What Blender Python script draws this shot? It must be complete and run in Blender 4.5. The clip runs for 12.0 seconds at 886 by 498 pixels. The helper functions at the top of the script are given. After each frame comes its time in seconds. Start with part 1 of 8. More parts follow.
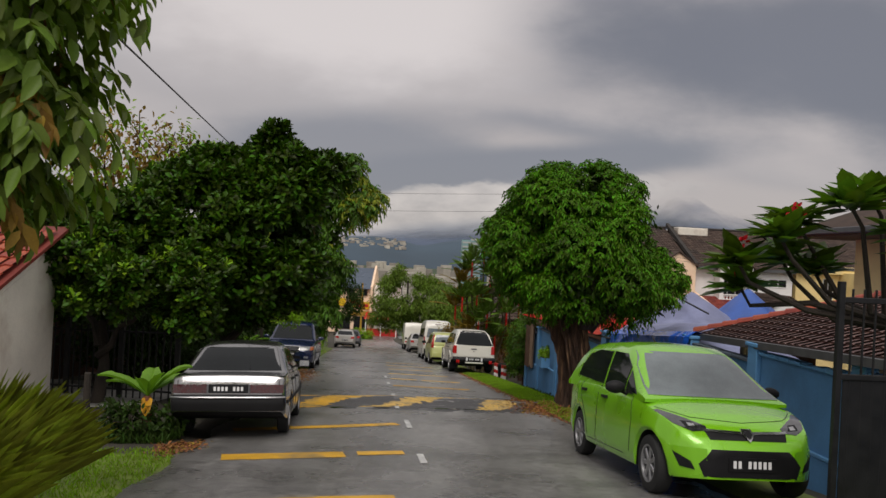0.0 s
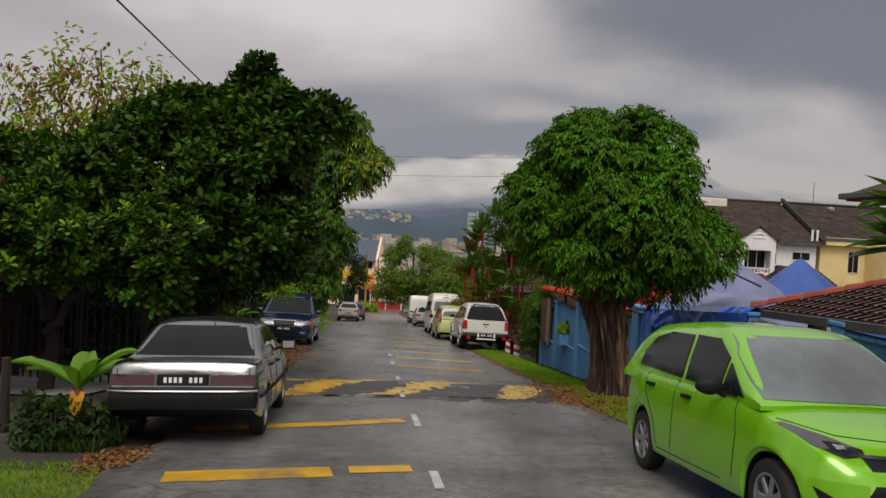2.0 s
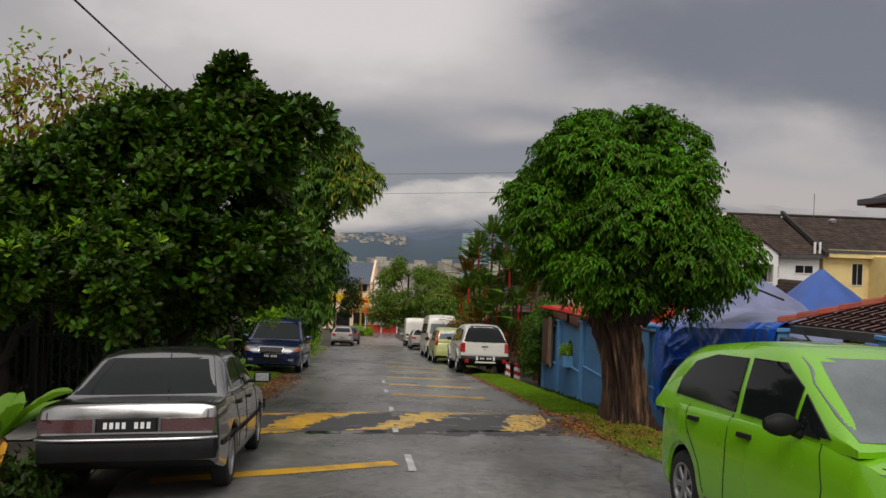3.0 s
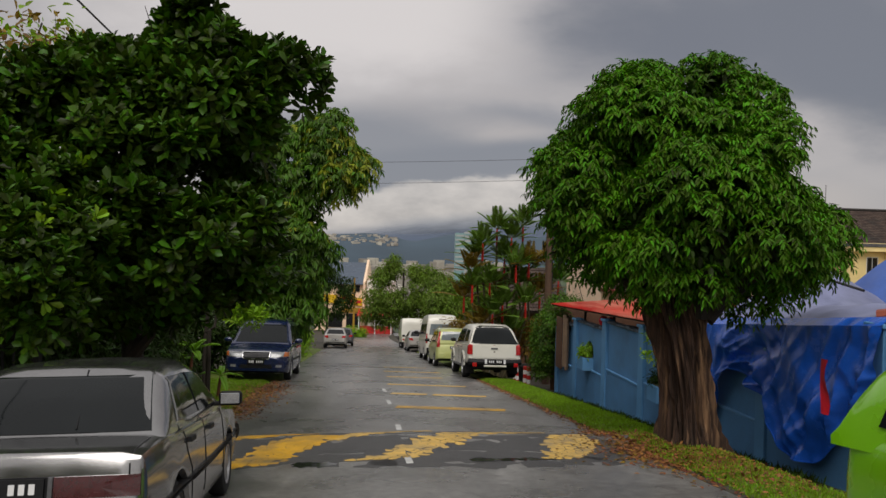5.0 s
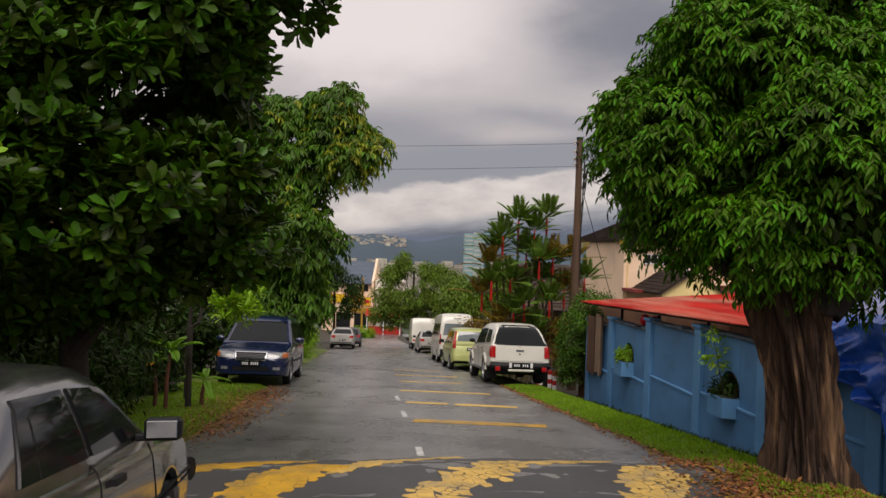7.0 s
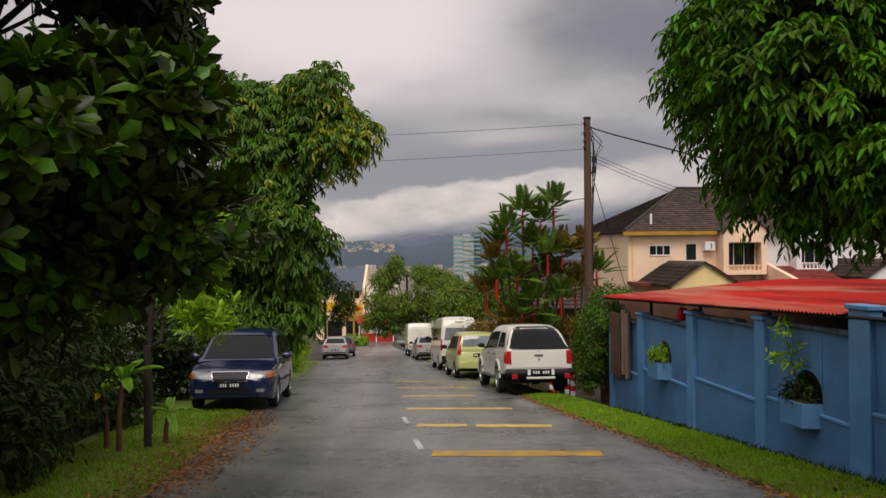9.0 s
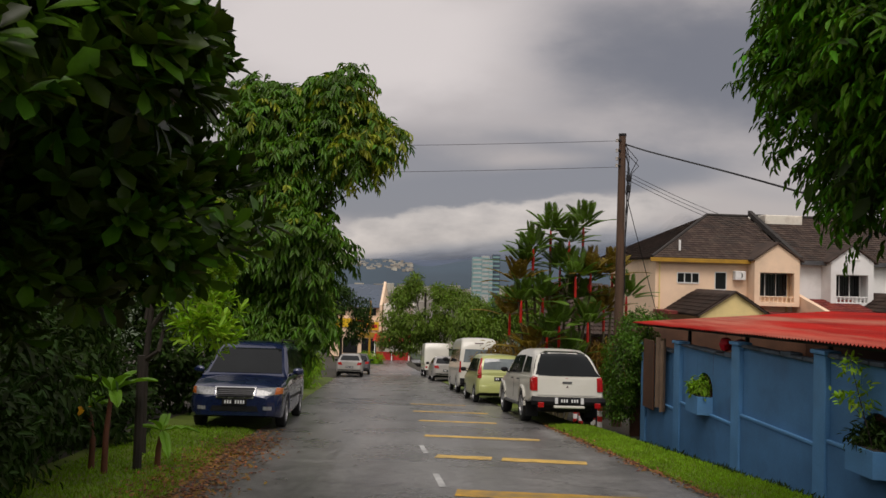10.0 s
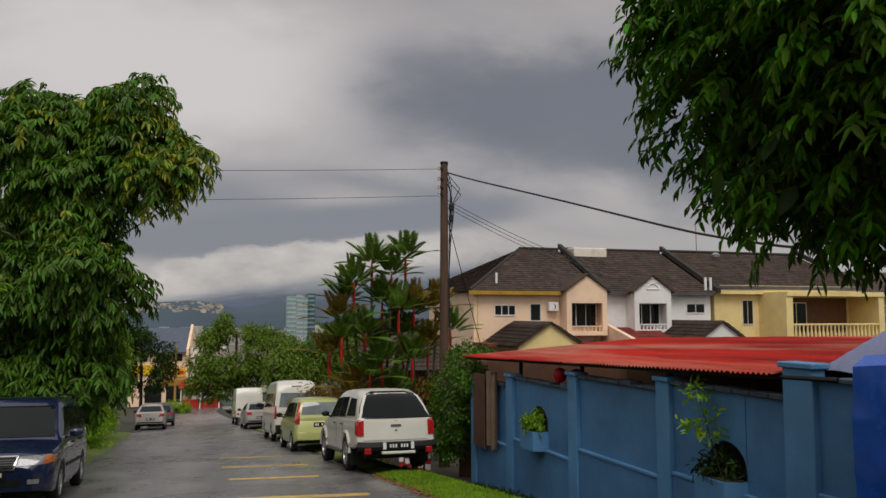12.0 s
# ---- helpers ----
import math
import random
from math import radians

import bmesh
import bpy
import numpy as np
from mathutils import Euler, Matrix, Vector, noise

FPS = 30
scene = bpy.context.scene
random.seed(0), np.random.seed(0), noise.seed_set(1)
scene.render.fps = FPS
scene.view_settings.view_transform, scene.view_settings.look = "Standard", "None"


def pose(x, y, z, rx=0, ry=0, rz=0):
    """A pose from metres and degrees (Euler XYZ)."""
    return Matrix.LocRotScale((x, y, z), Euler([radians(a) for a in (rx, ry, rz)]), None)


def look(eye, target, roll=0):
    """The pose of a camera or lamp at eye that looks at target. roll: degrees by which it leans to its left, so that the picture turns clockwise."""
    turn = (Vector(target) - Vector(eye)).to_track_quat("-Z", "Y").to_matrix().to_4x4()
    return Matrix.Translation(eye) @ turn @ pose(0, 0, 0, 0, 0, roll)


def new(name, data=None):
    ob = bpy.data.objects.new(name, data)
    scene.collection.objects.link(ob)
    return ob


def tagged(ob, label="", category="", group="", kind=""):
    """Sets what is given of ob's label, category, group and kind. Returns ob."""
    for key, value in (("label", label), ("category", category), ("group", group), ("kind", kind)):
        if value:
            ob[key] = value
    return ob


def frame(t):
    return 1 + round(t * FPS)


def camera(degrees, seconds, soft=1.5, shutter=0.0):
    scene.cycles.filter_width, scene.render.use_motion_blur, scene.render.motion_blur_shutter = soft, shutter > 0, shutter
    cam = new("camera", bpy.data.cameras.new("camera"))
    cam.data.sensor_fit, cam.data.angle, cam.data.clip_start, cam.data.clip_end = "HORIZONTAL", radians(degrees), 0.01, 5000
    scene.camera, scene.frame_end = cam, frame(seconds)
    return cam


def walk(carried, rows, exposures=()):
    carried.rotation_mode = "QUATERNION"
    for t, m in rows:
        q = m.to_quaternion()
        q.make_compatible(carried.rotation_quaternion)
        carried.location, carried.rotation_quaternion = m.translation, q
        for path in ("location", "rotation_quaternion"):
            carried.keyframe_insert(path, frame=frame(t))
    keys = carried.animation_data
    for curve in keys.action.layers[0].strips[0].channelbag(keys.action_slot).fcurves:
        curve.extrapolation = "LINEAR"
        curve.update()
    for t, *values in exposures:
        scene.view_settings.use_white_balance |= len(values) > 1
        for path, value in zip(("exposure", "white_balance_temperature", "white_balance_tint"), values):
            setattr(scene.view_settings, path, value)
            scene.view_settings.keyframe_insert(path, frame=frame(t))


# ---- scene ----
EXPOSURES = [(0, 0.0, 6600, 13), (5.3, 0.0, 6550, 11), (6.4, 0.22, 6750, 16), (9.3, 0.17, 6800, 16), (10.0, -0.02, 6700, 14), (10.5, -0.15, 6600, 12), (11, -0.33, 6550, 11), (11.5, -0.22, 6550, 11), (12, -0.14, 6550, 11)]
cam = camera(58.9, 12.0)
PATH = [
    (0, (0.228, -0.719, 1.637), (0.224, 1.281, 1.644), 3.0),
    (0.5, (0.136, -0.061, 1.562), (0.161, 1.939, 1.536), 4.1),
    (1, (0.075, 0.583, 1.498), (0.076, 2.582, 1.429), 4.0),
    (1.5, (0.08, 1.259, 1.439), (0.081, 3.258, 1.364), 3.4),
    (2, (0.078, 1.921, 1.385), (0.064, 3.92, 1.323), 3.2),
    (2.5, (0.102, 2.639, 1.315), (0.088, 4.638, 1.28), 2.0),
    (3, (0.083, 3.313, 1.252), (0.079, 5.313, 1.246), 2.0),
    (3.2, (0.069, 3.572, 1.198), (0.07, 5.572, 1.198), 1.7),
    (4.8, (-0.263, 5.689, 0.982), (-0.237, 7.689, 0.977), 1.2),
    (5, (-0.311, 5.993, 0.958), (-0.294, 7.993, 0.954), 1.5),
    (5.5, (-0.408, 6.705, 0.868), (-0.408, 8.705, 0.863), 1.1),
    (6, (-0.457, 7.425, 0.776), (-0.476, 9.425, 0.768), 1.7),
    (6.5, (-0.54, 8.092, 0.694), (-0.552, 10.092, 0.684), 2.1),
    (8.3, (-0.856, 10.493, 0.42), (-0.828, 12.492, 0.457), 1.0),
    (8.5, (-0.922, 10.776, 0.418), (-0.894, 12.776, 0.444), 0.9),
    (9, (-0.984, 11.455, 0.361), (-0.959, 13.455, 0.37), -0.6),
    (9.5, (-1.079, 12.089, 0.304), (-1.084, 14.088, 0.335), 0.9),
    (10, (-1.14, 12.677, 0.238), (-1.163, 14.676, 0.299), 1.6),
    (10.5, (-1.179, 13.361, 0.176), (-1.127, 15.36, 0.239), 1.4),
    (11, (-1.174, 13.831, 0.146), (-0.931, 15.814, 0.235), 1.6),
    (11.5, (-1.112, 14.165, 0.13), (-0.665, 16.111, 0.24), 1.9),
    (12, (-1.151, 14.274, 0.131), (-0.71, 16.218, 0.296), -0.0),
]
walk(cam, [(t, look(eye, target, roll)) for t, eye, target, roll in PATH], EXPOSURES)

# ---- world: an overcast evening sky, and a weak wide sun ----
SUN_EL, SUN_AZ = 54.0, 182.0
world = bpy.data.worlds.new("world")
scene.world = world
world.use_nodes = True
wn, wl = world.node_tree.nodes, world.node_tree.links
wn.clear()


def wnode(kind, **inputs):
    n = wn.new(kind)
    for k, v in inputs.items():
        if hasattr(v, "is_output"):
            wl.new(v, n.inputs[int(k[1:])])
        else:
            n.inputs[int(k[1:])].default_value = v
    return n


def wmath(op, a, b=0.0, clamp=False):
    n = wnode("ShaderNodeMath", _0=a, _1=b)
    n.operation, n.use_clamp = op, clamp
    return n.outputs[0]


def wmix(fac, a, b):
    n = wn.new("ShaderNodeMix")
    n.data_type = "RGBA"
    for sock, v in ((n.inputs[0], fac), (n.inputs[6], a), (n.inputs[7], b)):
        if hasattr(v, "is_output"):
            wl.new(v, sock)
        else:
            sock.default_value = v
    return n.outputs[2]


way = wn.new("ShaderNodeTexCoord").outputs["Generated"]
split = wnode("ShaderNodeSeparateXYZ", _0=way)
ahead = wmath("MAXIMUM", wmath("ABSOLUTE", split.outputs[1]), 0.2)
side, rise = wmath("DIVIDE", split.outputs[0], ahead), wmath("DIVIDE", split.outputs[2], ahead)
flat = wnode("ShaderNodeCombineXYZ", _0=side, _1=wmath("MULTIPLY", rise, 2.2), _2=0.0)
wisp = wn.new("ShaderNodeTexNoise")
wl.new(flat.outputs[0], wisp.inputs["Vector"])
wisp.inputs["Scale"].default_value, wisp.inputs["Detail"].default_value, wisp.inputs["Roughness"].default_value = 5.0, 5.0, 0.55
bulk = wn.new("ShaderNodeTexNoise")
wl.new(flat.outputs[0], bulk.inputs["Vector"])
bulk.inputs["Scale"].default_value, bulk.inputs["Detail"].default_value, bulk.inputs["Roughness"].default_value = 2.0, 3.0, 0.5
puffy = wn.new("ShaderNodeTexNoise")
wl.new(flat.outputs[0], puffy.inputs["Vector"])
puffy.inputs["Scale"].default_value, puffy.inputs["Detail"].default_value, puffy.inputs["Roughness"].default_value = 17.0, 4.0, 0.55
curl = wmath("SUBTRACT", puffy.outputs[0], 0.5)
ripple = wmath("SUBTRACT", wisp.outputs[0], 0.5)
roll_ = wmath("SUBTRACT", bulk.outputs[0], 0.5)


def bank(a, e, ra, re, tilt, lo, hi, rough=0.5, puff=0.0):
    """A cloud bank round the slope (a, e), of those half sizes, leaning by tilt; 1 inside and 0 outside."""
    da, de = wmath("SUBTRACT", side, a), wmath("SUBTRACT", rise, e)
    c, s = math.cos(radians(tilt)), math.sin(radians(tilt))
    u = wmath("DIVIDE", wmath("ADD", wmath("MULTIPLY", da, c), wmath("MULTIPLY", de, s)), ra)
    v = wmath("DIVIDE", wmath("SUBTRACT", wmath("MULTIPLY", de, c), wmath("MULTIPLY", da, s)), re)
    d = wmath("SQRT", wmath("ADD", wmath("MULTIPLY", u, u), wmath("MULTIPLY", v, v)))
    d = wmath("ADD", d, wmath("MULTIPLY", ripple, rough * 2))
    d = wmath("ADD", d, wmath("MULTIPLY", roll_, rough * 1.5))
    if puff:
        d = wmath("ADD", d, wmath("MULTIPLY", curl, puff))
    n = wnode("ShaderNodeMapRange", _0=d, _1=hi, _2=lo, _3=0.0, _4=1.0)
    n.interpolation_type = "SMOOTHERSTEP"
    return n.outputs[0]


sky = wn.new("ShaderNodeTexSky")
sky.sky_type, sky.sun_disc = "NISHITA", False
sky.sun_elevation, sky.sun_rotation = radians(SUN_EL), radians(SUN_AZ)
blue = wnode("ShaderNodeVectorMath", _0=sky.outputs[0])
blue.operation = "SCALE"
blue.inputs[3].default_value = 0.10
LIGHT, MID, DARK, HAZE = (0.69, 0.655, 0.64, 1), (0.27, 0.275, 0.30, 1), (0.185, 0.195, 0.225, 1), (0.46, 0.43, 0.42, 1)
tone = wnode("ShaderNodeMapRange", _0=wmath("ADD", roll_, wmath("MULTIPLY", ripple, 0.5)), _1=-0.22, _2=0.22, _3=0.0, _4=1.0).outputs[0]
clouds = wmix(tone, (0.36, 0.35, 0.36, 1), (0.50, 0.47, 0.46, 1))
clouds = wmix(bank(-0.06, 0.125, 0.34, 0.055, 4, 0.5, 1.3), clouds, MID)
clouds = wmix(bank(-0.14, 0.31, 0.36, 0.12, 0, 0.3, 1.3), clouds, LIGHT)
clouds = wmix(bank(0.31, 0.275, 0.23, 0.09, -6, 0.25, 1.5), clouds, DARK)
clouds = wmix(bank(0.60, 0.24, 0.28, 0.10, -15, 0.4, 1.4), clouds, (0.19, 0.2, 0.23, 1))
clouds = wmix(bank(0.26, 0.105, 0.30, 0.03, -12, 0.3, 1.4), clouds, HAZE)
clouds = wmix(bank(0.05, 0.11, 0.40, 0.028, 7, 0.4, 1.3, 0.4), clouds, (0.24, 0.25, 0.28, 1))
fleece = wmix(wnode("ShaderNodeMapRange", _0=wmath("ADD", puffy.outputs[0], wmath("MULTIPLY", ripple, 0.8)), _1=0.3, _2=0.7, _3=0.0, _4=1.0).outputs[0], (0.44, 0.42, 0.41, 1), (0.62, 0.585, 0.555, 1))
clouds = wmix(bank(0.03, 0.060, 0.28, 0.030, 8, 0.74, 1.06, 0.42, 1.1), clouds, fleece)
clouds = wmix(bank(0.04, 0.012, 0.50, 0.030, 7, 0.5, 1.3, 0.3), clouds, (0.27, 0.285, 0.32, 1))
clouds = wmix(bank(0.42, 0.075, 0.16, 0.03, 0, 0.4, 1.3, 0.35), clouds, HAZE)
# the cloud cover is thinnest, and brightest, overhead
over = wnode("ShaderNodeMapRange", _0=split.outputs[2], _1=0.38, _2=0.92, _3=0.0, _4=1.0).outputs[0]
clouds = wmix(over, clouds, (0.82, 0.81, 0.80, 1))
# and the unseen part behind the walker is raised to brighten faces turned to it
rear = wnode("ShaderNodeMapRange", _0=split.outputs[1], _1=0.0, _2=-0.75, _3=0.0, _4=0.62).outputs[0]
clouds = wmix(rear, clouds, (1.0, 0.97, 0.93, 1))
total = wmix(0.94, blue.outputs[0], clouds)
back = wnode("ShaderNodeBackground", _0=total, _1=1.0)
wl.new(back.outputs[0], wnode("ShaderNodeOutputWorld").inputs[0])

sun = new("sun", bpy.data.lights.new("sun", "SUN"))
sun.data.energy, sun.data.angle, sun.data.color = 1.5, radians(28), (1.0, 0.96, 0.9)
sun.matrix_world = look((0, 0, 60), Vector((0, 0, 60)) - Vector((math.sin(radians(SUN_AZ)) * math.cos(radians(SUN_EL)), math.cos(radians(SUN_AZ)) * math.cos(radians(SUN_EL)), math.sin(radians(SUN_EL)))))


# ---- materials ----
def mat(name, color, rough=0.6, metal=0.0, vary=0.25, scale=3.0, bump=0.15, fine=60.0, coat=0.0, island=0.0, piece=0.0, sheer=0.0, glow=0.0, stain=None, dirt=0.0, spec=0.5, stretch=None):
    """A surface with broad stains and fine grain. island / piece: how far single leaves or pieces differ. sheer: light let through."""
    m = bpy.data.materials.new(name)
    m.use_nodes = True
    nodes, links = m.node_tree.nodes, m.node_tree.links
    b = nodes["Principled BSDF"]
    co = nodes.new("ShaderNodeTexCoord").outputs["Object"]
    if stretch:
        mp = nodes.new("ShaderNodeMapping")
        mp.inputs["Scale"].default_value = stretch
        links.new(co, mp.inputs[0])
        co = mp.outputs[0]

    def noise_at(s, detail=4.0):
        n = nodes.new("ShaderNodeTexNoise")
        n.inputs["Scale"].default_value, n.inputs["Detail"].default_value, n.inputs["Roughness"].default_value = s, detail, 0.6
        links.new(co, n.inputs["Vector"])
        return n.outputs[0]

    def ranged(v, lo, hi, a, z):
        n = nodes.new("ShaderNodeMapRange")
        links.new(v, n.inputs[0])
        for k, x in enumerate((lo, hi, a, z)):
            n.inputs[k + 1].default_value = x
        return n.outputs[0]

    def mixed(kind, fac, a, z):
        n = nodes.new("ShaderNodeMix")
        n.data_type, n.blend_type = "RGBA", kind
        for sock, v in ((n.inputs[0], fac), (n.inputs[6], a), (n.inputs[7], z)):
            if hasattr(v, "is_output"):
                links.new(v, sock)
            else:
                sock.default_value = v
        return n.outputs[2]

    broad, grain = noise_at(scale), noise_at(fine, 2.0)
    lo = tuple(c * (1 - vary) for c in color) + (1,)
    hi = tuple(min(1, c * (1 + vary)) for c in color) + (1,)
    col = mixed("MIX", ranged(broad, 0.3, 0.7, 0, 1), lo, hi)
    col = mixed("MULTIPLY", 1.0, col, mixed("MIX", ranged(grain, 0.25, 0.75, 0, 1), (1 - vary * 0.6,) * 3 + (1,), (1, 1, 1, 1)))
    if stain:
        col = mixed("MIX", ranged(noise_at(scale * 0.45, 6.0), 0.52, 0.68, 0, dirt), col, (*stain, 1))
    if island or piece:
        if island:
            r = nodes.new("ShaderNodeNewGeometry").outputs["Random Per Island"]
        else:
            r = nodes.new("ShaderNodeObjectInfo").outputs["Random"]
        amount = island or piece
        h = nodes.new("ShaderNodeHueSaturation")
        links.new(ranged(r, 0, 1, 0.5 - amount * 0.025, 0.5 + amount * 0.02), h.inputs["Hue"])
        links.new(ranged(r, 0, 1, 1 - amount * 0.6, 1 + amount * 0.6), h.inputs["Value"])
        links.new(col, h.inputs["Color"])
        col = h.outputs[0]
    links.new(col, b.inputs["Base Color"])
    links.new(ranged(broad, 0.3, 0.7, max(0.02, rough - 0.08), min(1, rough + 0.08)), b.inputs["Roughness"])
    b.inputs["Metallic"].default_value = metal
    b.inputs["Specular IOR Level"].default_value = spec
    b.inputs["Coat Weight"].default_value, b.inputs["Coat Roughness"].default_value = coat, 0.05
    if bump:
        bp = nodes.new("ShaderNodeBump")
        bp.inputs["Strength"].default_value, bp.inputs["Distance"].default_value = bump, 0.01
        links.new(grain, bp.inputs["Height"])
        links.new(bp.outputs[0], b.inputs["Normal"])
    if glow:
        links.new(col, b.inputs["Emission Color"])
        b.inputs["Emission Strength"].default_value = glow
    if sheer:
        t = nodes.new("ShaderNodeBsdfTranslucent")
        links.new(mixed("MULTIPLY", 1.0, col, (1.5, 1.6, 0.6, 1)), t.inputs[0])
        mx = nodes.new("ShaderNodeMixShader")
        mx.inputs[0].default_value = sheer
        links.new(b.outputs[0], mx.inputs[1])
        links.new(t.outputs[0], mx.inputs[2])
        links.new(mx.outputs[0], nodes["Material Output"].inputs[0])
    return m


def asphalt_mat():
    """Old grey wet asphalt: grit, long smooth tracks, dark patches and hair cracks."""
    m = mat("asphalt", (0.165, 0.160, 0.152), 0.30, 0, 0.38, 0.6, 0.6, 55.0, stain=(0.055, 0.053, 0.05), dirt=0.6, spec=0.6)
    nodes, links = m.node_tree.nodes, m.node_tree.links
    b = nodes["Principled BSDF"]
    col = b.inputs["Base Color"].links[0].from_socket
    co = nodes.new("ShaderNodeTexCoord").outputs["Object"]
    warp = nodes.new("ShaderNodeTexNoise")
    warp.inputs["Scale"].default_value, warp.inputs["Detail"].default_value = 1.6, 4.0
    links.new(co, warp.inputs["Vector"])
    add = nodes.new("ShaderNodeVectorMath")
    add.operation = "MULTIPLY_ADD"
    links.new(warp.outputs["Color"], add.inputs[0])
    add.inputs[1].default_value = (0.5, 0.5, 0.5)
    links.new(co, add.inputs[2])
    crack = nodes.new("ShaderNodeTexVoronoi")
    crack.feature = "DISTANCE_TO_EDGE"
    crack.inputs["Scale"].default_value = 0.34
    links.new(add.outputs[0], crack.inputs["Vector"])
    lane = nodes.new("ShaderNodeMapping")
    lane.inputs["Scale"].default_value = (1.3, 0.07, 1)
    links.new(co, lane.inputs[0])
    worn = nodes.new("ShaderNodeTexNoise")
    worn.inputs["Scale"].default_value, worn.inputs["Detail"].default_value = 1.0, 5.0
    links.new(lane.outputs[0], worn.inputs["Vector"])
    shade_ = nodes.new("ShaderNodeMapRange")
    links.new(worn.outputs[0], shade_.inputs[0])
    for k, x in enumerate((0.35, 0.65, 0.72, 1.22)):
        shade_.inputs[k + 1].default_value = x
    spots = nodes.new("ShaderNodeTexNoise")
    spots.inputs["Scale"].default_value, spots.inputs["Detail"].default_value, spots.inputs["Roughness"].default_value = 9.0, 6.0, 0.75
    links.new(co, spots.inputs["Vector"])
    speck = nodes.new("ShaderNodeMapRange")
    links.new(spots.outputs[0], speck.inputs[0])
    for k, x in enumerate((0.35, 0.65, 0.62, 1.32)):
        speck.inputs[k + 1].default_value = x
    both_ = nodes.new("ShaderNodeMath")
    both_.operation = "MULTIPLY"
    links.new(shade_.outputs[0], both_.inputs[0])
    links.new(speck.outputs[0], both_.inputs[1])
    scaled = nodes.new("ShaderNodeVectorMath")
    scaled.operation = "SCALE"
    links.new(col, scaled.inputs[0])
    links.new(both_.outputs[0], scaled.inputs[3])
    col = scaled.outputs[0]
    thin = nodes.new("ShaderNodeMapRange")
    links.new(crack.outputs["Distance"], thin.inputs[0])
    for k, x in enumerate((0.0, 0.005, 0.7, 0.0)):
        thin.inputs[k + 1].default_value = x
    mix = nodes.new("ShaderNodeMix")
    mix.data_type = "RGBA"
    links.new(thin.outputs[0], mix.inputs[0])
    links.new(col, mix.inputs[6])
    mix.inputs[7].default_value = (0.03, 0.028, 0.026, 1)
    links.new(mix.outputs[2], b.inputs["Base Color"])
    return m


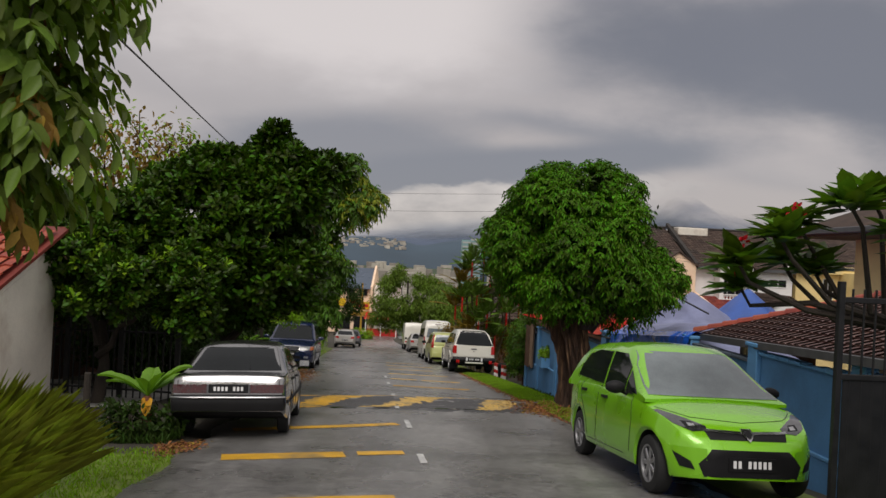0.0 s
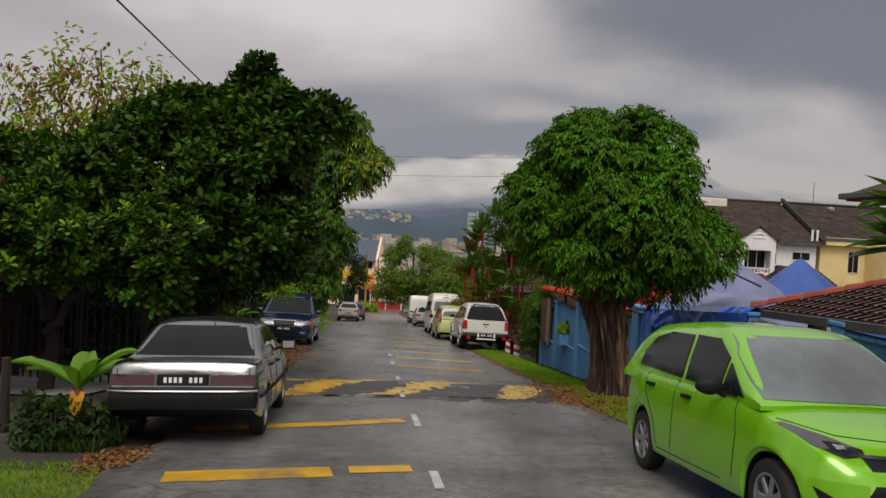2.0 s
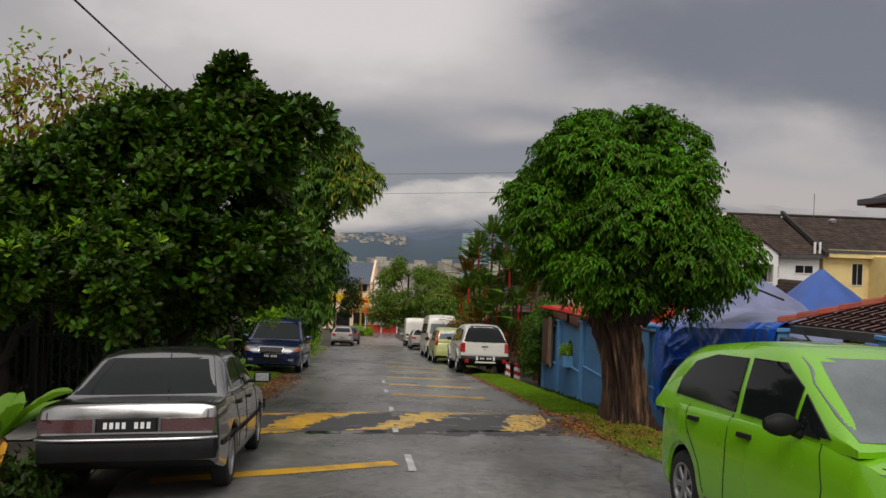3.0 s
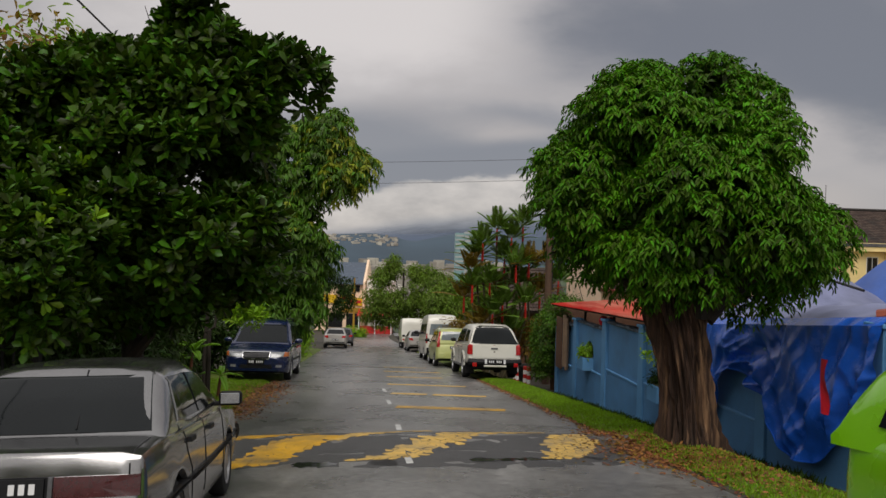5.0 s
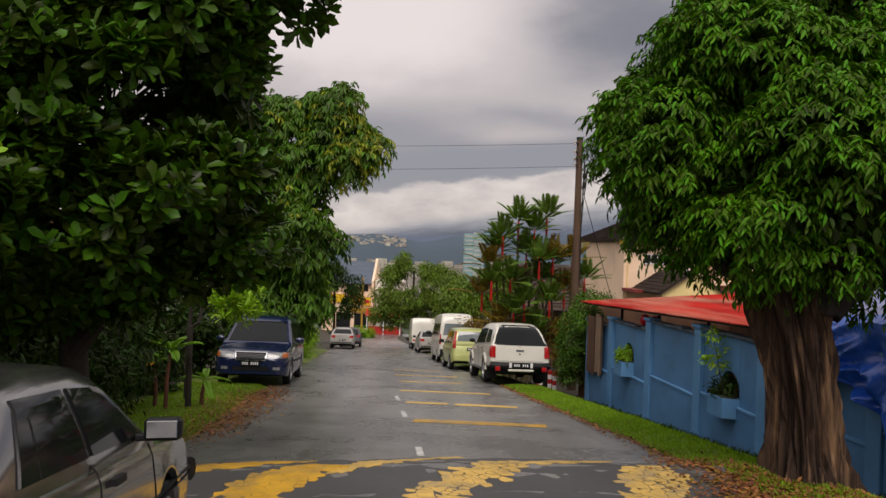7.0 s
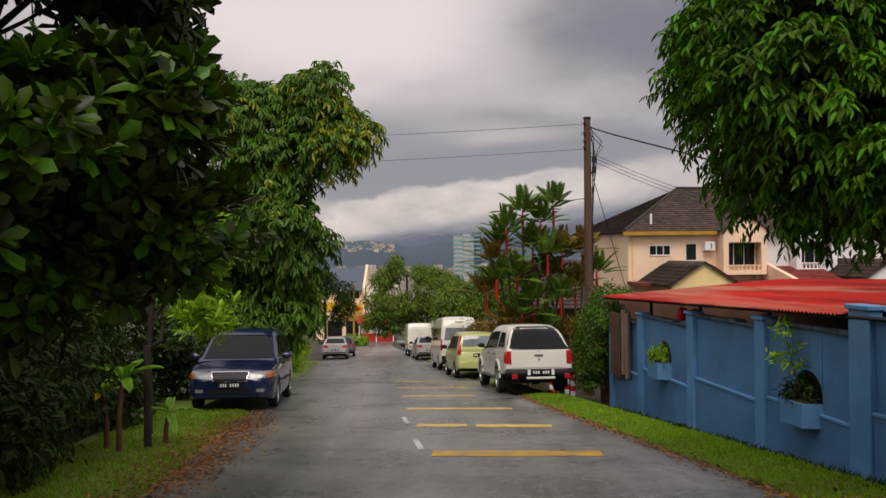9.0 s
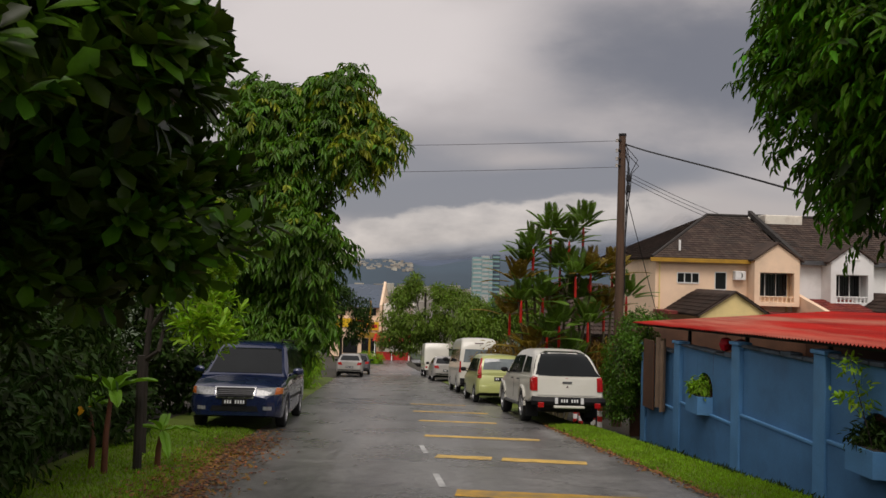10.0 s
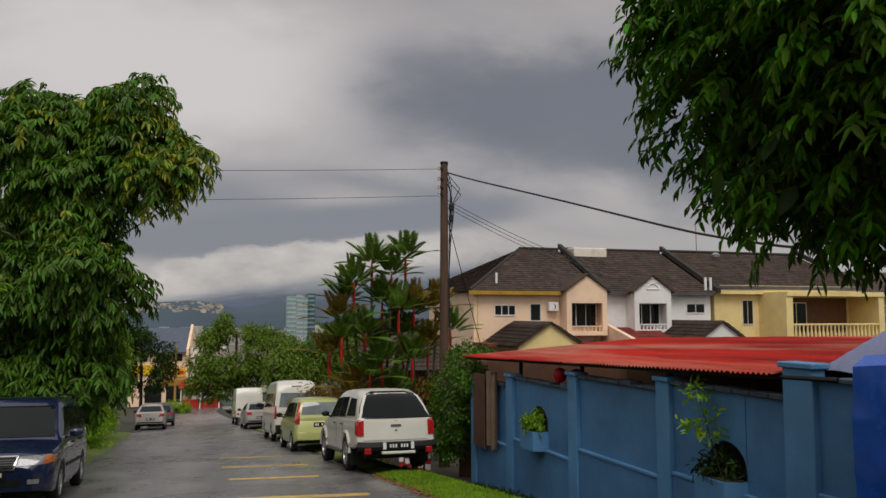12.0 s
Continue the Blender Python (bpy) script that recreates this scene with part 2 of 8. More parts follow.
M = dict(
    asphalt=asphalt_mat(),
    patch=mat("patched_asphalt", (0.055, 0.054, 0.053), 0.5, 0, 0.3, 1.2, 0.8, 70.0),
    puddle=mat("still_water", (0.02, 0.02, 0.02), 0.08, 0, 0.1, 2, 0.0),
    yellow=mat("worn_yellow_paint", (0.66, 0.36, 0.012), 0.5, 0, 0.25, 2.5, 0.3, 60, stain=(0.13, 0.11, 0.07), dirt=0.8),
    yellow_old=mat("cracked_yellow_paint", (0.66, 0.42, 0.09), 0.5, 0, 0.3, 5, 0.4, 50, stain=(0.22, 0.18, 0.11), dirt=0.8),
    white_line=mat("worn_white_paint", (0.55, 0.55, 0.53), 0.5, 0, 0.3, 4, 0.3, 60, stain=(0.2, 0.2, 0.2), dirt=0.7),
    soil=mat("dark_soil", (0.05, 0.042, 0.03), 0.9, 0, 0.4, 1.5, 0.8, 30, stain=(0.045, 0.06, 0.02), dirt=0.7),
    grass=mat("mown_grass", (0.14, 0.20, 0.02), 0.85, 0, 0.4, 1.2, 0.8, 45, stain=(0.16, 0.14, 0.035), dirt=0.7),
    land=mat("wooded_land", (0.045, 0.07, 0.03), 0.95, 0, 0.4, 0.02, 0.0),
    blade=mat("grass_blade", (0.20, 0.34, 0.018), 0.6, 0, 0.2, 1.5, 0, island=0.6, sheer=0.3, spec=0.25),
    concrete=mat("stained_concrete", (0.30, 0.29, 0.27), 0.8, 0, 0.25, 1.5, 0.4, 40, stain=(0.11, 0.105, 0.09), dirt=0.7),
    blue_wall=mat("blue_painted_render", (0.075, 0.215, 0.42), 0.7, 0, 0.16, 1.3, 0.3, 30, stain=(0.05, 0.12, 0.22), dirt=0.6),
    blue_trim=mat("pale_blue_paint", (0.10, 0.28, 0.52), 0.7, 0, 0.15, 1.2, 0.2, 30, stain=(0.09, 0.18, 0.28), dirt=0.5),
    coping=mat("weathered_coping", (0.075, 0.10, 0.13), 0.85, 0, 0.4, 3, 0.4, 30, stain=(0.02, 0.022, 0.02), dirt=0.9),
    red_sheet=mat("red_painted_sheet", (0.36, 0.018, 0.012), 0.65, 0.0, 0.45, 0.9, 0.1, 40, spec=0.12, stain=(0.50, 0.25, 0.17), dirt=0.55, stretch=(1.6, 0.22, 1)),
    tarp=mat("blue_tarpaulin", (0.016, 0.12, 0.62), 0.24, 0, 0.2, 3, 0.2, 30, stain=(0.02, 0.15, 0.75), dirt=0.3),
    canvas_blue=mat("blue_canvas", (0.04, 0.11, 0.40), 0.5, 0, 0.2, 2, 0.2, 30, stain=(0.07, 0.14, 0.42), dirt=0.5),
    tarp_pale=mat("faded_blue_canvas", (0.20, 0.22, 0.36), 0.6, 0, 0.25, 1.2, 0.2, 30, stain=(0.33, 0.36, 0.52), dirt=0.6),
    tile=mat("brown_roof_tile", (0.125, 0.062, 0.052), 0.6, 0, 0.35, 1.6, 0.3, 40, piece=0.5, stain=(0.04, 0.035, 0.03), dirt=0.6),
    tile_joined=mat("dark_roof_tile", (0.075, 0.052, 0.042), 0.88, 0, 0.35, 1.2, 0.3, 30, spec=0.2, island=0.4, stain=(0.03, 0.03, 0.028), dirt=0.6),
    tile_red=mat("red_clay_tile", (0.36, 0.075, 0.04), 0.65, 0, 0.3, 2.5, 0.3, 40, piece=0.4, stain=(0.16, 0.05, 0.03), dirt=0.6),
    tile_red_dark=mat("dull_red_tile", (0.20, 0.03, 0.02), 0.7, 0, 0.35, 1.2, 0.2, 30, island=0.4),
    ridge=mat("mossy_ridge", (0.04, 0.034, 0.03), 0.9, 0, 0.4, 2.5, 0.5, 30),
    white=mat("white_wall_paint", (0.82, 0.81, 0.79), 0.8, 0, 0.06, 0.7, 0.15, 30, stain=(0.45, 0.42, 0.37), dirt=0.5),
    cream=mat("peach_wall_paint", (0.92, 0.67, 0.47), 0.8, 0, 0.06, 0.8, 0.15, 30, stain=(0.55, 0.4, 0.28), dirt=0.4),
    ochre=mat("yellow_wall_paint", (0.84, 0.66, 0.30), 0.8, 0, 0.1, 0.8, 0.15, 30, stain=(0.45, 0.32, 0.14), dirt=0.5),
    fascia=mat("ochre_fascia", (0.42, 0.23, 0.02), 0.6, 0, 0.2, 2, 0.1),
    plaster=mat("dirty_white_plaster", (0.8, 0.75, 0.65), 0.85, 0, 0.12, 1.0, 0.3, 25, stain=(0.28, 0.13, 0.07), dirt=0.5),
    metal_grey=mat("grey_gutter", (0.10, 0.10, 0.105), 0.5, 0.2, 0.3, 3, 0.1),
    iron=mat("black_iron", (0.012, 0.012, 0.013), 0.5, 0.3, 0.3, 5, 0.2),
    cable=mat("black_cable", (0.008, 0.008, 0.009), 0.6, 0, 0.2, 5, 0.1),
    wood_pole=mat("weathered_pole", (0.10, 0.055, 0.032), 0.8, 0, 0.35, 1.5, 0.5, 25, stretch=(6, 6, 0.6), stain=(0.05, 0.03, 0.02), dirt=0.6),
    porcelain=mat("insulator", (0.45, 0.42, 0.38), 0.35, 0, 0.1, 5, 0),
    bark=mat("ridged_bark", (0.058, 0.030, 0.018), 0.9, 0, 0.7, 3, 1.0, 18, stretch=(6, 6, 0.35), stain=(0.36, 0.21, 0.11), dirt=0.75),
    bark_dark=mat("dark_bark", (0.035, 0.027, 0.02), 0.9, 0, 0.4, 4, 0.7, 30, stretch=(3, 3, 0.6)),
    ficus=mat("ficus_leaf", (0.066, 0.172, 0.004), 0.5, 0, 0.35, 1.2, 0, island=1.1, sheer=0.15, spec=0.14),
    jack=mat("broad_leaf", (0.044, 0.096, 0.005), 0.38, 0, 0.4, 1.0, 0, island=1.2, sheer=0.10, spec=0.2),
    mango=mat("mango_leaf", (0.066, 0.150, 0.008), 0.4, 0, 0.3, 0.9, 0, island=0.7, sheer=0.22, spec=0.25),
    mango_tip=mat("young_mango_leaf", (0.25, 0.29, 0.02), 0.45, 0, 0.3, 0.9, 0, island=0.6, sheer=0.25, spec=0.25),
    plumeria=mat("frangipani_leaf", (0.085, 0.165, 0.014), 0.4, 0, 0.3, 2.0, 0, island=0.8, sheer=0.2, spec=0.25),
    lime=mat("lime_leaf", (0.22, 0.38, 0.02), 0.45, 0, 0.25, 1.2, 0, island=0.6, sheer=0.3, spec=0.25),
    # leaf green lowered to hold the shade under trees and inside the ficus
    shrub=mat("shaded_leaf", (0.030, 0.060, 0.009), 0.5, 0, 0.3, 1.2, 0, island=0.9, sheer=0.12, spec=0.12),
    bamboo=mat("feathery_leaf", (0.125, 0.20, 0.022), 0.5, 0, 0.3, 0.5, 0, island=0.7, sheer=0.25, spec=0.25),
    autumn=mat("yellowing_leaf", (0.22, 0.13, 0.02), 0.5, 0, 0.3, 1.2, 0, island=0.7, sheer=0.25, spec=0.25),
    fallen=mat("fallen_leaf", (0.22, 0.075, 0.02), 0.7, 0, 0.35, 3, 0, island=0.9),
    tuft=mat("long_grass_blade", (0.46, 0.50, 0.08), 0.6, 0, 0.25, 2.0, 0, island=0.7, sheer=0.45, spec=0.25),
    banana=mat("banana_leaf", (0.14, 0.29, 0.025), 0.4, 0, 0.2, 3, 0.05, sheer=0.25, spec=0.25),
    banana_old=mat("yellowed_banana_leaf", (0.62, 0.30, 0.01), 0.5, 0, 0.3, 5, 0.1, sheer=0.2, spec=0.25),
    banana_stem=mat("banana_stem", (0.16, 0.055, 0.03), 0.6, 0, 0.4, 6, 0.3),
    frond=mat("palm_leaflet", (0.10, 0.18, 0.02), 0.45, 0, 0.3, 1.0, 0, island=0.6, sheer=0.2, spec=0.25),
    frond_old=mat("rusty_palm_leaflet", (0.22, 0.15, 0.02), 0.5, 0, 0.3, 1.0, 0, island=0.6, sheer=0.2, spec=0.25),
    crownshaft=mat("scarlet_crownshaft", (0.62, 0.02, 0.012), 0.35, 0, 0.2, 3, 0.05),
    cane=mat("palm_cane", (0.13, 0.11, 0.055), 0.7, 0, 0.3, 4, 0.3),
    flower=mat("red_flower", (0.5, 0.012, 0.02), 0.5, 0, 0.2, 5, 0, sheer=0.2, spec=0.25),
    green_paint=mat("lime_green_car_paint", (0.20, 0.54, 0.006), 0.28, 0.15, 0.04, 1, 0.0, coat=0.8),
    silver_paint=mat("dull_silver_car_paint", (0.27, 0.266, 0.265), 0.17, 0.9, 0.12, 1.5, 0.0, coat=0.5, stain=(0.22, 0.215, 0.21), dirt=0.4),
    navy_paint=mat("navy_car_paint", (0.008, 0.016, 0.06), 0.25, 0.2, 0.1, 1, 0.0, coat=0.8),
    white_paint=mat("cream_white_car_paint", (0.68, 0.66, 0.58), 0.35, 0, 0.05, 1, 0.0, coat=0.6),
    lime_car=mat("pale_lime_car_paint", (0.44, 0.47, 0.16), 0.35, 0.1, 0.06, 1, 0.0, coat=0.6),
    silver_car=mat("pale_silver_car_paint", (0.42, 0.40, 0.37), 0.35, 0.4, 0.06, 1, 0.0, coat=0.6),
    tint=mat("tinted_window", (0.010, 0.012, 0.013), 0.05, 0, 0.2, 1, 0.0, spec=0.16),
    # the grey-blue base holds the sky's reflection in the glass
    screen=mat("windscreen", (0.16, 0.19, 0.20), 0.08, 0, 0.3, 1.5, 0.0, spec=0.65),
    black=mat("black_plastic", (0.010, 0.010, 0.011), 0.55, 0, 0.2, 6, 0.1, spec=0.22),
    rubber=mat("tyre_rubber", (0.015, 0.015, 0.015), 0.85, 0, 0.25, 8, 0.2),
    alloy=mat("alloy", (0.42, 0.42, 0.43), 0.35, 0.8, 0.1, 6, 0),
    chrome=mat("chrome", (0.50, 0.50, 0.50), 0.24, 1.0, 0.05, 6, 0),
    lamp_clear=mat("clear_lamp", (0.24, 0.245, 0.25), 0.3, 0.1, 0.3, 25, 0.0, coat=0.8),
    lamp_smoked=mat("smoked_lamp", (0.05, 0.05, 0.055), 0.1, 0.3, 0.4, 18, 0.0, coat=0.9),
    lamp_red=mat("red_lamp", (0.42, 0.008, 0.008), 0.18, 0, 0.2, 15, 0, coat=0.6),
    lamp_dark=mat("dark_red_lamp", (0.055, 0.006, 0.007), 0.2, 0, 0.2, 15, 0, coat=0.5),
    lamp_amber=mat("amber_lamp", (0.55, 0.14, 0.02), 0.18, 0, 0.2, 15, 0, coat=0.6),
    plate_white=mat("plate_bar_white", (0.75, 0.75, 0.75), 0.5, 0, 0.05, 8, 0),
    glass=mat("dark_house_window", (0.012, 0.013, 0.015), 0.08, 0, 0.3, 1.0, 0),
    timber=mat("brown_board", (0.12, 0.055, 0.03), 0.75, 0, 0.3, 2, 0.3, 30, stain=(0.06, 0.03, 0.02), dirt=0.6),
    cloth_tan=mat("tan_cloth", (0.22, 0.15, 0.10), 0.9, 0, 0.2, 3, 0.3),
    red_lantern=mat("red_lantern_cloth", (0.75, 0.012, 0.03), 0.5, 0, 0.2, 5, 0.1),
    sign_yellow=mat("yellow_sign", (0.75, 0.47, 0.01), 0.5, 0, 0.1, 2, 0),
    sign_red=mat("red_sign", (0.5, 0.02, 0.015), 0.5, 0, 0.15, 2, 0),
    teal_glass=mat("teal_tower_glazing", (0.20, 0.33, 0.34), 0.3, 0, 0.1, 0.2, 0),
    tower_pale=mat("pale_tower_wall", (0.42, 0.43, 0.42), 0.8, 0, 0.08, 0.1, 0),
    tower_dark=mat("dark_tower_glazing", (0.06, 0.085, 0.125), 0.3, 0, 0.15, 0.2, 0),
    town=mat("far_town_wall", (0.36, 0.33, 0.28), 0.9, 0, 0.2, 0.05, 0, island=0.5),
    # the haze of distance is put into the blue of both hill colours
    hill=mat("haze_tinted_hill", (0.055, 0.085, 0.115), 1.0, 0, 0.2, 0.004, 0.0),
    hill_far=mat("haze_tinted_mountain", (0.085, 0.115, 0.175), 1.0, 0, 0.12, 0.002, 0.0),
)


# ---- mesh tools ----
class Build:
    """Collects vertices and faces of one mesh."""

    def __init__(self):
        self.v, self.f, self.m = [], [], []

    def add(self, verts, faces, slot=0):
        n = len(self.v)
        self.v += [tuple(p) for p in verts]
        self.f += [tuple(n + i for i in f) for f in faces]
        self.m += [slot] * len(faces)
        return self

    def box(self, c, size, bev=0.01, turn=None, slot=0):
        """A box with chamfered edges, its middle at c."""
        hx, hy, hz = (s / 2 for s in size)
        b = min(bev, hx * 0.9, hy * 0.9, hz * 0.9)
        pts, idx = [], {}
        for sx in (-1, 1):
            for sy in (-1, 1):
                for sz in (-1, 1):
                    for ax in range(3):
                        p = [sx * hx, sy * hy, sz * hz]
                        for k in range(3):
                            if k != ax:
                                p[k] -= (sx, sy, sz)[k] * b
                        idx[(sx, sy, sz, ax)] = len(pts)
                        pts.append(Vector(p))
        fs = []
        for ax in range(3):
            u, w = (ax + 1) % 3, (ax + 2) % 3
            for s in (-1, 1):
                ring = []
                for a, d in ((-1, -1), (1, -1), (1, 1), (-1, 1)):
                    k = [0, 0, 0]
                    k[ax], k[u], k[w] = s, a, d
                    ring.append(idx[(*k, ax)])
                fs.append(ring if s > 0 else ring[::-1])
            for a in (-1, 1):
                for d in (-1, 1):
                    k0, k1 = [0, 0, 0], [0, 0, 0]
                    k0[ax], k0[u], k0[w] = -1, a, d
                    k1[ax], k1[u], k1[w] = 1, a, d
                    q = [idx[(*k0, u)], idx[(*k1, u)], idx[(*k1, w)], idx[(*k0, w)]]
                    fs.append(q if a * d > 0 else q[::-1])
        for sx in (-1, 1):
            for sy in (-1, 1):
                for sz in (-1, 1):
                    q = [idx[(sx, sy, sz, k)] for k in range(3)]
                    fs.append(q if sx * sy * sz > 0 else q[::-1])
        c = Vector(c)
        return self.add([c + (turn @ p if turn else p) for p in pts], fs, slot)

    def tube(self, pts, radii, n=8, slot=0, caps=True):
        """A round bar along pts."""
        pts = [Vector(p) for p in pts]
        if not hasattr(radii, "__len__"):
            radii = [radii] * len(pts)
        rings = []
        for i, p in enumerate(pts):
            d = (pts[min(i + 1, len(pts) - 1)] - pts[max(i - 1, 0)]).normalized()
            u = d.cross(Vector((0, 0, 1)) if abs(d.z) < 0.9 else Vector((1, 0, 0))).normalized()
            w = d.cross(u)
            rings.append([p + radii[i] * (math.cos(a) * u + math.sin(a) * w) for a in [2 * math.pi * k / n for k in range(n)]])
        fs = [(i * n + k, (i + 1) * n + k, (i + 1) * n + (k + 1) % n, i * n + (k + 1) % n) for i in range(len(pts) - 1) for k in range(n)]
        if caps:
            fs += [tuple(range(n)), tuple(reversed(range((len(pts) - 1) * n, len(pts) * n)))]
        return self.add([p for r in rings for p in r], fs, slot)

    def grid(self, rows, slot=0, flip=False, closed=False):
        n, k = len(rows), len(rows[0])
        fs = []
        for i in range(n - 1):
            for j in range(k if closed else k - 1):
                q = (i * k + j, i * k + (j + 1) % k, (i + 1) * k + (j + 1) % k, (i + 1) * k + j)
                fs.append(q[::-1] if flip else q)
        return self.add([p for r in rows for p in r], fs, slot)

    def lathe(self, prof, n=24, axis="y", c=(0, 0, 0), slot=0):
        """A turned shape: prof holds (radius, along)."""
        c = Vector(c)
        rows = []
        for r, a in prof:
            row = []
            for k in range(n):
                t = 2 * math.pi * k / n
                x, z = r * math.cos(t), r * math.sin(t)
                row.append(c + (Vector((x, a, z)) if axis == "y" else Vector((x, z, a))))
            rows.append(row)
        return self.grid(rows, slot, flip=axis == "z", closed=True)

    def slab(self, poly, depth, slot=0):
        """A flat outline of 3D points given a thickness along the vector depth."""
        poly, depth = [Vector(p) for p in poly], Vector(depth)
        n = len(poly)
        fs = [tuple(range(n)), tuple(reversed(range(n, 2 * n)))] + [(i, n + i, n + (i + 1) % n, (i + 1) % n) for i in range(n)]
        return self.add(poly + [p + depth for p in poly], fs, slot)

    def mesh(self, name, mats, smooth=False):
        me = bpy.data.meshes.new(name)
        me.from_pydata(self.v, [], self.f)
        for x in mats if isinstance(mats, (list, tuple)) else [mats]:
            me.materials.append(x)
        if any(self.m):
            me.polygons.foreach_set("material_index", self.m)
        if smooth:
            me.polygons.foreach_set("use_smooth", [True] * len(me.polygons))
            me.set_sharp_from_angle(angle=radians(38))
        me.update()
        return me


def part(name, b, mats, parent=None, label="", smooth=False, at=None):
    """Links what b holds as one mesh object, under its thing when one is given."""
    ob = new(name, b if isinstance(b, bpy.types.Mesh) else b.mesh(name, mats, smooth))
    if parent:
        ob.parent = parent
    if at is not None:
        ob.matrix_basis = at
    if label:
        ob["label"] = label
    return ob


def thing(name, label, category, at=None, group="", kind=""):
    ob = new(name)
    ob.empty_display_size = 0.2
    if at is not None:
        ob.matrix_basis = at
    return tagged(ob, label, category, group, kind)


# ---- the lie of the land ----
def axis_x(y):
    """The road's middle line."""
    return -0.2 - 0.098 * (min(y, 60) - 12.5) - 0.085 * max(0, y - 60)


def fall(y):
    """The height of the road along its middle."""
    if y < 112:
        return -0.104 * y
    if y < 136:
        t = (y - 112) / 24
        return -0.104 * 112 - 0.104 * 24 * (t - t * t / 2)
    return -12.9 - 16.0 * min(1.0, (y - 136) / 160) if y < 296 else -28.9


def road_z(x, y):
    q = x - axis_x(y)
    z = fall(y) + (0.04 * max(q, -6) if q < 0 else 0.0) * max(0.0, min(1.0, (27 - y) / 10))
    mid = 17.0 + 0.10 * q
    if abs(y - mid) < 1.15 and abs(q) < 3.6:
        z += 0.085 * math.cos((y - mid) / 1.15 * math.pi / 2) ** 2
    return z


def ground_z(x, y):
    q = x - axis_x(y)
    z = road_z(x, y) - 0.05
    if q > 3.0:
        z += 0.07 * min(1, (q - 3.0) / 0.5)
    if q > 4.2:
        z -= 0.62 * min(1, (q - 4.2) / 0.5)
    if q < -3.0:
        z += 0.07 * min(1, (-3.0 - q) / 0.5)
    if y > 300:
        z = -28.9
    return z + 0.025 * noise.noise((x * 0.9, y * 0.9, 3.0)) * (1 if abs(q) > 3.2 else 0)


def on_road(q, y, h=0.0):
    x = axis_x(y) + q
    return Vector((x, y, road_z(x, y) + h))


qs = [-2500, -600, -200, -80, -40, -20, -12, -9, -7] + [-6 + 0.25 * i for i in range(13)] + [-2, 0, 2] + [3 + 0.25 * i for i in range(15)] + [7.2, 9, 12, 20, 40, 80, 200, 600, 2500]
ys = [-60, -30, -14] + [-8 + 0.5 * i for i in range(96)] + [40 + 2 * i for i in range(50)] + [142, 150, 165, 190, 230, 300, 420, 600, 1000, 1800, 3000, 4500]
gb = Build()
rows = [[(axis_x(y) + q, y, ground_z(axis_x(y) + q, y)) for q in qs] for y in ys]
gb.grid(rows)
gb.m = []
for i in range(len(ys) - 1):
    for j in range(len(qs) - 1):
        q, y = (qs[j] + qs[j + 1]) / 2, (ys[i] + ys[i + 1]) / 2
        gb.m.append(2 if y > 140 or abs(q) > 30 else 1 if (3.25 < q < 4.2 and 3 < y < 60) or (-5.2 < q < -3.0 and (3 < y < 9.2 or 19 < y < 60)) else 0)
tagged(part("ground", gb, [M["soil"], M["grass"], M["land"]], smooth=True), "sloping ground with mown grass verges and dark damp soil", "ground", kind="structure")

rb = Build()
rqs = [-3.1 + 0.2 * i for i in range(32)]
rys = [-10 + 0.25 * i for i in range(180)] + [35 + 1.0 * i for i in range(96)]
rows = []
for y in rys:
    row = []
    for q in rqs:
        e = abs(q) / 3.1
        qq = q + (0.13 * noise.noise((y * 0.8, q, 1.0)) + 0.06 * noise.noise((y * 3.1, q, 5.0))) * (1 if e > 0.95 else 0)
        if y > 124:
            qq *= 1 + (y - 124) * 0.6
        x = axis_x(y) + qq
        row.append((x, y, road_z(x, y) + 0.012 - (0.02 if e > 0.97 else 0)))
    rows.append(row)
rb.grid(rows)
tagged(part("road", rb, M["asphalt"], smooth=True), "old grey damp asphalt road with a worn speed hump", "road", kind="structure")

# ---- trees and plants ----
rng = np.random.default_rng(7)


def unit(a):
    return a / np.maximum(np.linalg.norm(a, axis=1, keepdims=True), 1e-6)


